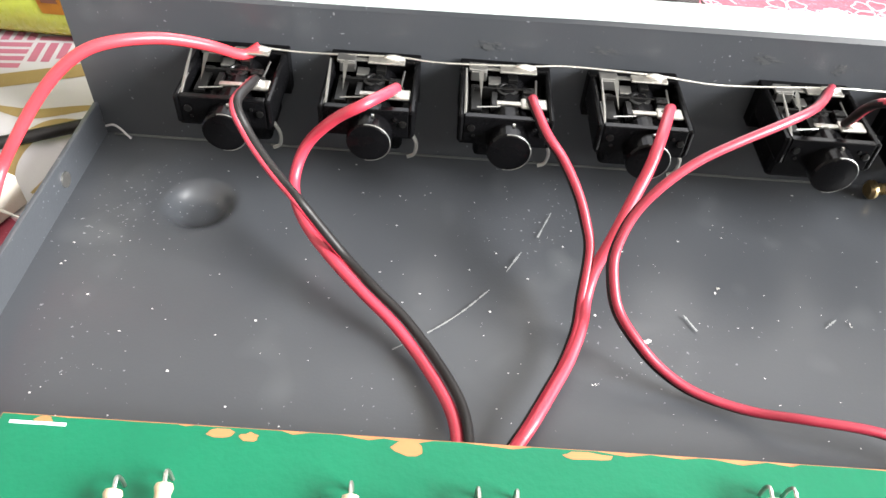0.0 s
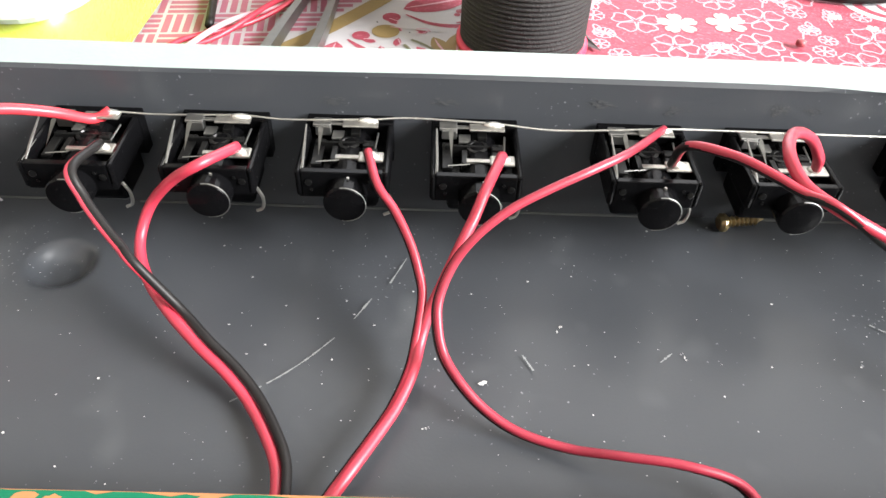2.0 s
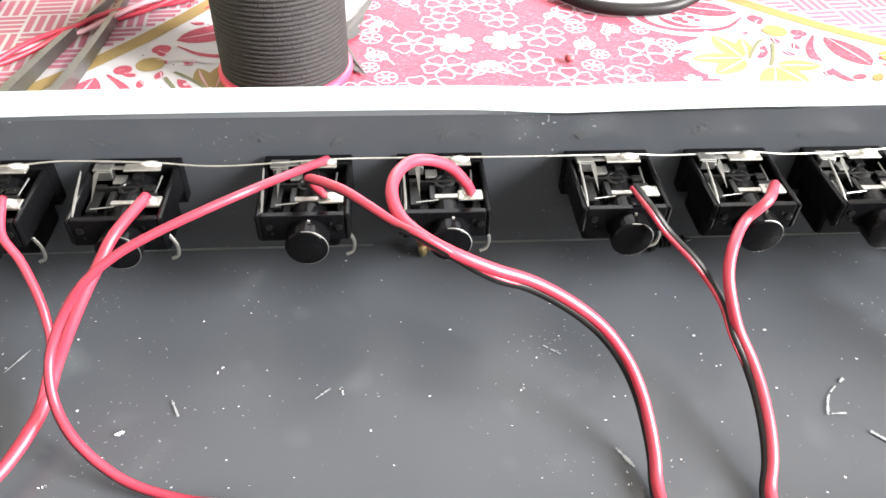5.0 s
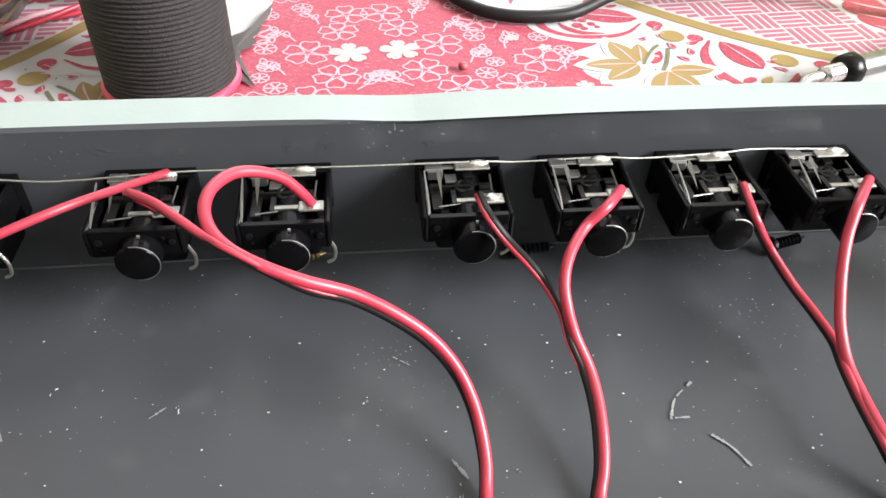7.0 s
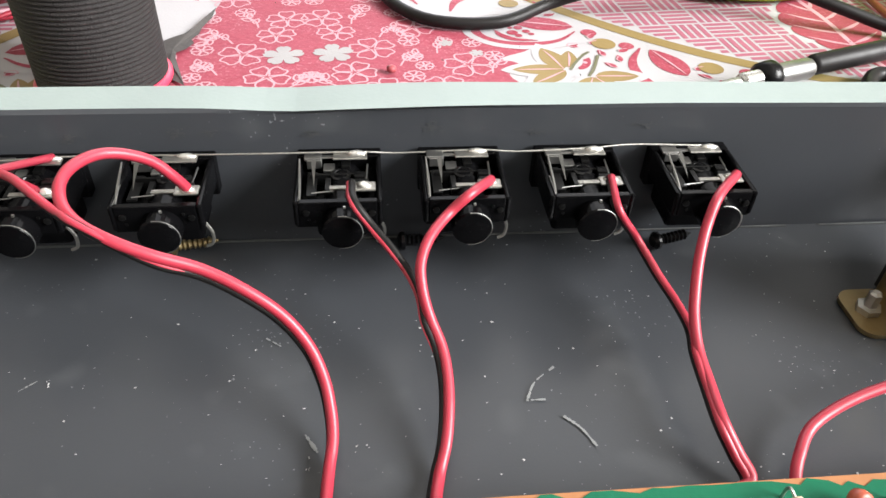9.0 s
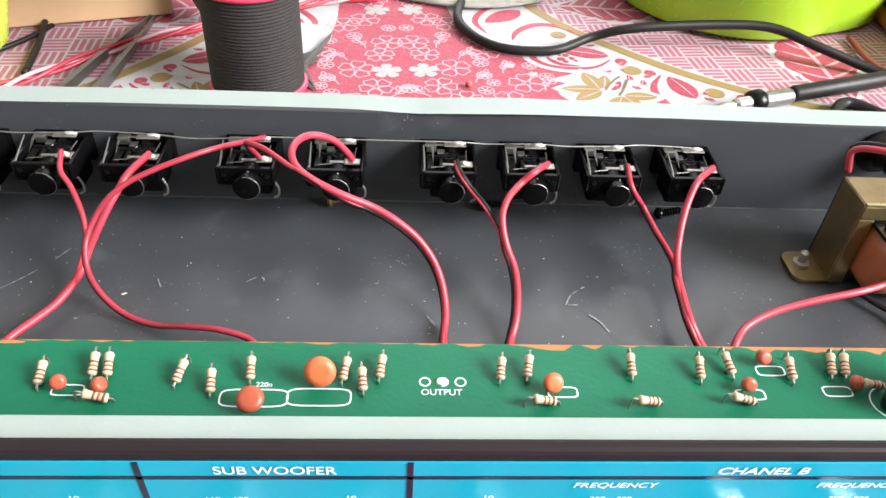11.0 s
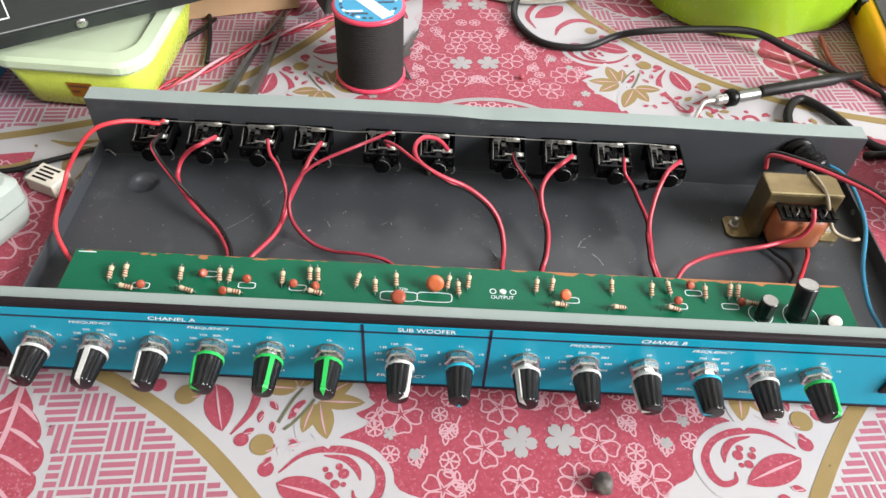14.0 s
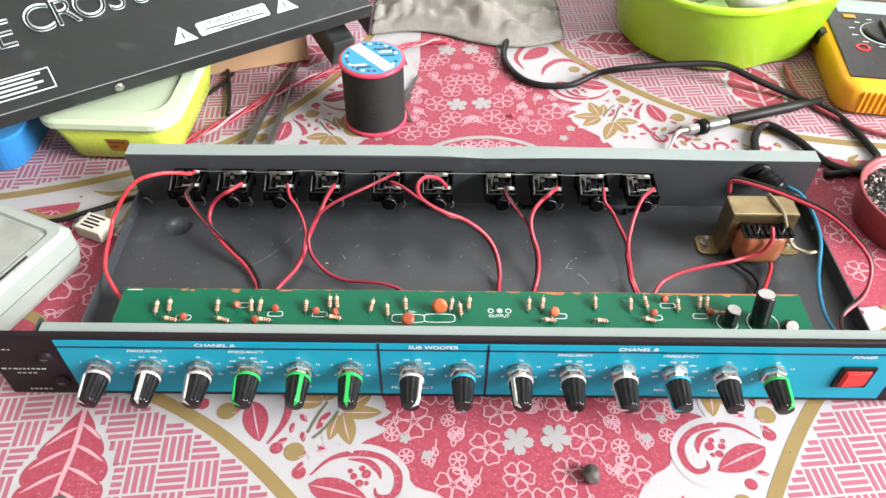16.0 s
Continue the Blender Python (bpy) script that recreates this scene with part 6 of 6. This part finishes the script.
# tweezers
tw = thing("tweezers", "grey steel tweezers lying on the cloth", "tweezers", Matrix.Translation((-0.0985, 0.255, T)) @ Matrix.Rotation(radians(-6), 4, "Z"))
for s in (-1, 1):
    bm = bmesh.new()
    rows = []
    for i in range(11):
        k = i / 10
        y = -0.062 + 0.124 * k
        gap = s * (0.0008 + 0.0052 * math.sin(math.pi * min(1, (1 - k) * 0.62)))
        w = 0.0035 * (1 - k) ** 0.7 + 0.0006
        rows.append([bm.verts.new((gap + s * w * q, y, 0.0005 + z)) for q, z in ((0, 0), (1, 0), (1, 0.006 * (1 - 0.6 * k)), (0, 0.006 * (1 - 0.6 * k)))])
    for a, b in zip(rows, rows[1:]):
        for i in range(4):
            bm.faces.new((a[i], a[(i + 1) % 4], b[(i + 1) % 4], b[i]))
    bm.faces.new(rows[0])
    bm.faces.new(rows[-1])
    bmesh.ops.recalc_face_normals(bm, faces=bm.faces[:])
    part("arm", bm, "steel", tw)

# twisted red and white wires, and dark leads behind the box
for k, m in ((0, "wire_red"), (1, "cloth_line"), (2, "wire_red")):
    pts = []
    base = spline([(-0.160, 0.208, 0), (-0.132, 0.236, 0), (-0.093, 0.281, 0), (-0.047, 0.314, 0), (0.000, 0.345, 0), (0.030, 0.352, 0)], 6)
    for i, p in enumerate(base):
        ph = i * 0.9 + k * 2.09
        pts.append((p.x + 0.0016 * math.cos(ph), p.y - 0.0016 * math.cos(ph), T + 0.0026 + 0.0014 * math.sin(ph)))
    solid("twisted_wire", tube(pts, 0.0010, 8, 2), m, "%s wire of a twisted bundle on the cloth" % ("pale" if k == 1 else "red"), "wire", "twisted wires", smooth=True)
solid("dark_lead", tube([(-0.150, 0.320, T + 0.002), (-0.143, 0.296, T + 0.002), (-0.137, 0.270, T + 0.002), (-0.133, 0.245, T + 0.002)], 0.0016, 8, 5), "wire_black", "thin dark lead lying on the cloth", "wire", smooth=True)
solid("dark_lead", tube([(-0.140, 0.300, T + 0.002), (-0.147, 0.282, T + 0.002), (-0.158, 0.266, T + 0.002), (-0.170, 0.262, T + 0.002)], 0.0014, 8, 5), "wire_black", "thin dark lead lying on the cloth", "wire", smooth=True)

# clear plastic bag, crumpled
bm = bmesh.new()
g = {}
for i in range(61):
    for j in range(49):
        u, v = i / 60, j / 48
        x, y = -0.035 + 0.165 * u, 0.352 + 0.130 * v + 0.012 * math.sin(u * 6)
        y += 0.020 * abs(u - 0.5) * (1 - v)
        z = T + 0.0015 + 0.030 * math.sin(math.pi * min(1, u * 1.0)) * min(1, v * 1.6) + (0.012 * abs(noise.noise(Vector((u * 6, v * 6, 2)))) + 0.006 * abs(noise.noise(Vector((u * 15, v * 13, 5))))) * min(1, 4 * v)
        g[i, j] = bm.verts.new((x, y, z))
for i in range(60):
    for j in range(48):
        bm.faces.new((g[i, j], g[i + 1, j], g[i + 1, j + 1], g[i, j + 1]))
bmesh.ops.solidify(bm, geom=bm.faces[:], thickness=0.0003)
solid("plastic_bag", bm, "bag", "crumpled milky plastic bag lying on the cloth", "bag", smooth=True)

# lime green basin
bs = thing("plastic_basin", "lime green lobed plastic basin with bits inside", "basin", Matrix.Translation((0.2620, 0.3960, T)) @ Matrix.Diagonal((0.90, 0.90, 1.22, 1)))


def lobed(r, lobes=0.0, n=80):
    out = []
    for i in range(n):
        a = 2 * math.pi * i / n
        k = 1 + lobes * abs(math.cos(1.5 * (a + 0.15))) - lobes * 0.5
        out.append((r * k * math.cos(a), r * k * math.sin(a)))
    return out


part("rim", loft([(lobed(0.1072, 0.14), 0.0470), (lobed(0.1080, 0.14), 0.0500), (lobed(0.1062, 0.14), 0.0512), (lobed(0.1050, 0.14), 0.0502)], cap=False), "lime_green", bs, "rolled basin rim", True)
part("bowl", loft([(lobed(0.088, 0.10), 0.0), (lobed(0.094, 0.12), 0.003), (lobed(0.103, 0.14), 0.046), (lobed(0.106, 0.14), 0.050), (lobed(0.101, 0.14), 0.050), (lobed(0.092, 0.12), 0.008), (lobed(0.010, 0.12), 0.0065)], cap=True), "lime_green", bs, smooth=True)
bm = bmesh.new()
for k in range(14):
    own = bmesh.new()
    bmesh.ops.create_icosphere(own, subdivisions=2, radius=1.0)
    c = Vector((rng.uniform(-0.055, 0.05), rng.uniform(-0.06, 0.05), rng.uniform(0.018, 0.046)))
    for v in own.verts:
        v.co = c + Vector((v.co.x * 0.022, v.co.y * 0.020, v.co.z * 0.012)) * (1 + 0.45 * noise.noise(v.co * 1.7 + c * 50))
    merge(bm, own)
solid("plastic_scraps", bm, "bag", "milky plastic wrappers heaped in the green basin", "scraps", kind="stuff", smooth=True, at=Matrix.Translation((0.2620, 0.3960, T + 0.012)))

# multimeter
dm = thing("multimeter", "yellow digital multimeter with black dial face", "multimeter", Matrix.Translation((0.3830, 0.3285, T)) @ Matrix.Rotation(radians(-8), 4, "Z") @ Matrix.Diagonal((1, 1, 0.76, 1)))
part("case", loft([(round_rect(0.046, 0.075, 0.014), 0.0), (round_rect(0.049, 0.078, 0.015), 0.004), (round_rect(0.049, 0.078, 0.015), 0.026), (round_rect(0.0465, 0.0755, 0.013), 0.031)]), "yellow", dm, "yellow rubber case", True)
part("face", box(-0.0415, 0.0415, -0.064, 0.064, 0.0310, 0.0325, 0.001), "dark_face", dm, "black printed face")
part("display", box(-0.030, 0.030, 0.036, 0.058, 0.0325, 0.0330, 0.0004), "lcd", dm, "grey liquid crystal display")
dl = part("dial", lathe([(0.0165, 0.0325), (0.0165, 0.0345), (0.0150, 0.0360)], 36, None, Matrix.Translation((0, 0.004, 0))), "dark_face", dm, "round range dial")
part("dial_grip", box(-0.0030, 0.0030, -0.0105, 0.0185, 0.0360, 0.0410, 0.001), "dark_face", dl)
part("dial_ring", lathe([(0.0190, 0.0325), (0.0190, 0.0328), (0.0182, 0.0329)], 36, None, Matrix.Translation((0, 0.004, 0)), cap=False), "print_white", dm)
part("button", box(-0.028, -0.018, 0.026, 0.031, 0.0325, 0.0340, 0.0008), "orange_label", dm, "orange button")
part("jack_ring", lathe([(0.0055, 0.0325), (0.0055, 0.0332), (0.0035, 0.0334)], 20, None, Matrix.Translation((-0.023, -0.021, 0)), cap=False), "switch_red", dm, "red socket ring")
for k in range(12):
    a = radians(20 + k * 29)
    part("dial_mark", box(-0.0022, 0.0022, -0.0004, 0.0004, 0.0326, 0.0328), "print_white", dm).matrix_local = Matrix.Translation((0.0255 * math.cos(a), 0.004 + 0.0225 * math.sin(a), 0))
for k in range(17):
    part("grip_rib", box(-0.034 + k * 0.0042, -0.032 + k * 0.0042, -0.0795, -0.0740, 0.004, 0.0270, 0.0007), "yellow", dm)
part("side_clip", box(-0.0505, -0.0445, 0.000, 0.010, 0.016, 0.0315, 0.001), "dark_face", dm)

# cords and leads on the cloth
solid("iron_cord", tube([(0.092, 0.400, T + 0.0025), (0.085, 0.370, T + 0.0025), (0.077, 0.325, T + 0.0025), (0.094, 0.292, T + 0.0025), (0.125, 0.287, T + 0.0028), (0.149, 0.299, T + 0.006), (0.170, 0.2960, T + 0.0130), (0.216, 0.3000, T + 0.0150), (0.247, 0.2985, T + 0.0150), (0.2705, 0.2870, T + 0.0100), (0.300, 0.2740, T + 0.0030), (0.324, 0.252, T + 0.0025), (0.334, 0.211, T + 0.0025), (0.331, 0.198, T + 0.0025), (0.310, 0.186, T + 0.0025), (0.290, 0.182, T + 0.0025)], 0.0026, 10, 6), "wire_black", "black rubber cord snaking over the cloth", "cord", smooth=True)
solid("black_power_cord", tube([(0.2245, 0.152, 0.0280), (0.230, 0.170, 0.018), (0.247, 0.195, T + 0.004), (0.2530, 0.222, T + 0.003), (0.2665, 0.238, T + 0.003), (0.282, 0.222, T + 0.003), (0.290, 0.205, T + 0.003), (0.300, 0.190, T + 0.003), (0.318, 0.185, T + 0.003), (0.345, 0.188, T + 0.003), (0.40, 0.19, T + 0.003)], 0.0029, 10, 6), "wire_black", "black mains cord coming out behind the chassis", "cord", smooth=True)
solid("test_lead", tube([(0.3060, 0.320, T + 0.002), (0.3040, 0.285, T + 0.002), (0.315, 0.258, T + 0.002), (0.345, 0.232, T + 0.002), (0.40, 0.215, T + 0.002)], 0.0016, 8, 6), "bowl_red", "thin brownish red test lead on the cloth", "lead", smooth=True)
solid("dark_lead", tube([(-0.30, 0.122, T + 0.002), (-0.252, 0.125, T + 0.002), (-0.217, 0.130, T + 0.002), (-0.202, 0.1375, T + 0.002), (-0.179, 0.150, T + 0.002), (-0.165, 0.158, T + 0.002)], 0.0016, 8, 6), "wire_black", "thin dark lead lying on the cloth", "wire", smooth=True)

# soldering iron
iron = thing("soldering_iron", "soldering iron with steel barrel and black collar", "iron", Matrix.Translation((0.2085, 0.2278, T + 0.0062)) @ Matrix.Rotation(radians(19), 4, "Z"))
part("bit", tube([(-0.002, 0, 0), (-0.0100, 0.0004, 0), (-0.0140, -0.0010, -0.0008), (-0.0185, -0.0050, -0.0025), (-0.0270, -0.0125, -0.0045)], lambda k: 0.0019 - 0.0009 * k ** 2, 10, 5), "tin", iron, "bent tinned bit", True)
part("collar", lathe([(0.0035, -0.004), (0.0056, -0.003), (0.0060, 0.002), (0.0048, 0.004)], 20, None, along_x(0.008, 0, 0)), "plastic_black", iron, "black collar", True)
part("sleeve", lathe([(0.0030, -0.004), (0.0034, -0.003), (0.0034, 0.006), (0.0038, 0.007)], 18, None, along_x(0, 0, 0)), "chrome", iron, "bright sleeve", True)
part("barrel", lathe([(0.0037, 0.011), (0.0040, 0.012), (0.0040, 0.028), (0.0036, 0.029), (0.0030, 0.030)], 20, None, along_x(0, 0, 0)), "steel", iron, "steel barrel", True)
part("handle", lathe([(0.0030, 0.029), (0.0040, 0.031), (0.0042, 0.088), (0.0034, 0.094), (0.0026, 0.096), (0.0026, 0.112)], 20, None, along_x(0, 0, 0.001)), "wire_black", iron, "glossy black handle", True)

# red tin of metal crumbs
bw = thing("crumb_bowl", "dull red round tin heaped with black and white crumbs", "bowl", Matrix.Translation((0.3335, 0.1375, T)) @ Matrix.Diagonal((1.22, 1.22, 1, 1)))
part("wall", lathe([(0.0290, 0.0), (0.0320, 0.0010), (0.0340, 0.0220), (0.0348, 0.0235), (0.0335, 0.0240), (0.0325, 0.0220), (0.0310, 0.0150)], 44), "bowl_red", bw, smooth=True)
part("crumb_bed", lathe([(0.0318, 0.0155), (0.0240, 0.0180), (0.0120, 0.0205), (0.0005, 0.0215)], 32), "crumb_dark", bw, "packed dark crumbs")
for m, n in (("crumb_pale", 800), ("crumb_dark", 900)):
    bm = bmesh.new()
    for _ in range(n):
        a, r = rng.uniform(0, 6.283), 0.0315 * math.sqrt(rng.random())
        c = Vector((r * math.cos(a), r * math.sin(a), 0.0170 + 0.0060 * (1 - (r / 0.0315) ** 2) + rng.uniform(-0.001, 0.001)))
        s = rng.uniform(0.0007, 0.0018)
        vs = [bm.verts.new(c + Vector((rng.uniform(-1, 1), rng.uniform(-1, 1), rng.uniform(-1, 1))).normalized() * s) for _ in range(4)]
        for f in ((0, 1, 2), (0, 2, 3), (0, 3, 1), (1, 3, 2)):
            bm.faces.new([vs[i] for i in f])
    solid("crumbs", bm, m, "%s metal and solder crumbs in the red tin" % ("pale" if m == "crumb_pale" else "dark"), "crumbs", kind="stuff", at=Matrix.Translation((0.3335, 0.1375, T)) @ Matrix.Diagonal((1.22, 1.22, 1, 1)))

# grey bench meter beside the chassis
me_ = thing("panel_meter", "grey plastic analogue meter box with pale window", "meter", Matrix.Translation((-0.1850, 0.0975, T)) @ Matrix.Rotation(radians(-24), 4, "Z"))
part("case", loft([(round_rect(0.062, 0.052, 0.006), 0.0), (round_rect(0.0635, 0.0535, 0.006), 0.004), (round_rect(0.065, 0.055, 0.006), 0.0150)]), "grey_plastic", me_, "grey plastic lower case").matrix_local = Matrix.Translation((-0.0655, -0.0555, 0.0))
part("bezel", loft([(round_rect(0.0645, 0.0545, 0.006), 0.0156), (round_rect(0.0645, 0.0545, 0.006), 0.0260), (round_rect(0.061, 0.051, 0.006), 0.0290), (round_rect(0.056, 0.046, 0.005), 0.0292), (round_rect(0.055, 0.045, 0.005), 0.0275)]), "grey_plastic", me_, "grey plastic bezel").matrix_local = Matrix.Translation((-0.0655, -0.0555, 0.0))
part("window", loft([(round_rect(0.055, 0.044, 0.004), 0.0276), (round_rect(0.053, 0.042, 0.004), 0.0284)]), "meter_face", me_, "scuffed clear window").matrix_local = Matrix.Translation((-0.0655, -0.0555, 0.0))
part("slot", box(-0.0075, -0.0060, -0.055, -0.030, 0.0291, 0.0294), "dark_face", me_)

# cement block resistor
cb = thing("cement_resistor", "white ceramic block resistor with printed marks", "resistor", Matrix.Translation((-0.1895, 0.1215, T)) @ Matrix.Rotation(radians(-22), 4, "Z"))
part("body", box(-0.0095, 0.0095, -0.0070, 0.0070, 0.0, 0.0085, 0.0006), "ceramic", cb)
for k in range(4):
    part("printed_bar", box(-0.0065, 0.0050 - 0.002 * (k % 2), 0.0038 - k * 0.0028, 0.0052 - k * 0.0028, 0.0085, 0.0087), "panel_black", cb)
for s in (-1, 1):
    part("lead", tube([(s * 0.0095, 0, 0.004), (s * 0.0150, 0, 0.004), (s * 0.022, 0.002, 0.001)], 0.0004, 6, 4), "tin", cb)
solid("thread_end", tube([(-0.1672, 0.1470, 0.0020), (-0.1640, 0.1462, 0.0030), (-0.1600, 0.1440, 0.0012)], 0.0003, 6, 5), "cloth_white", "short pale thread at the chassis corner", "thread")

# lump and small bits lying on the cloth
bm = bmesh.new()
bmesh.ops.create_icosphere(bm, subdivisions=3, radius=1.0)
for v in bm.verts:
    v.co = Vector((v.co.x * 0.0044, v.co.y * 0.0047, max(-0.75, v.co.z) * 0.0040)) * (1 + 0.22 * noise.noise(v.co * 1.6))
solid("rosin_lump", bm, "lump", "small grey-brown lump of rosin on the cloth", "lump", smooth=True, at=Matrix.Translation((0.0998, -0.0405, T + 0.0024)))
bm = bmesh.new()
for _ in range(60):
    x, y = rng.uniform(-0.15, 0.28), rng.choice((rng.uniform(-0.08, -0.01), rng.uniform(0.20, 0.33)))
    s = rng.uniform(0.0003, 0.0009)
    vs = [bm.verts.new((x + rng.uniform(-1, 1) * s, y + rng.uniform(-1, 1) * s, T + 0.0003 + rng.random() * s)) for _ in range(4)]
    for f in ((0, 1, 2), (0, 2, 3), (0, 3, 1), (1, 3, 2)):
        bm.faces.new([vs[i] for i in f])
solid("cloth_crumbs", bm, "lump", "tiny dark crumbs scattered on the cloth", "crumbs", kind="stuff")
solid("bead", lathe([(0.0008, 0.0), (0.0018, 0.0004), (0.0018, 0.0020), (0.0008, 0.0026)], 12, None, Matrix.Translation((0.0790, 0.2490, T))), "bowl_red", "tiny dark red bead on the cloth", "bead", smooth=True)
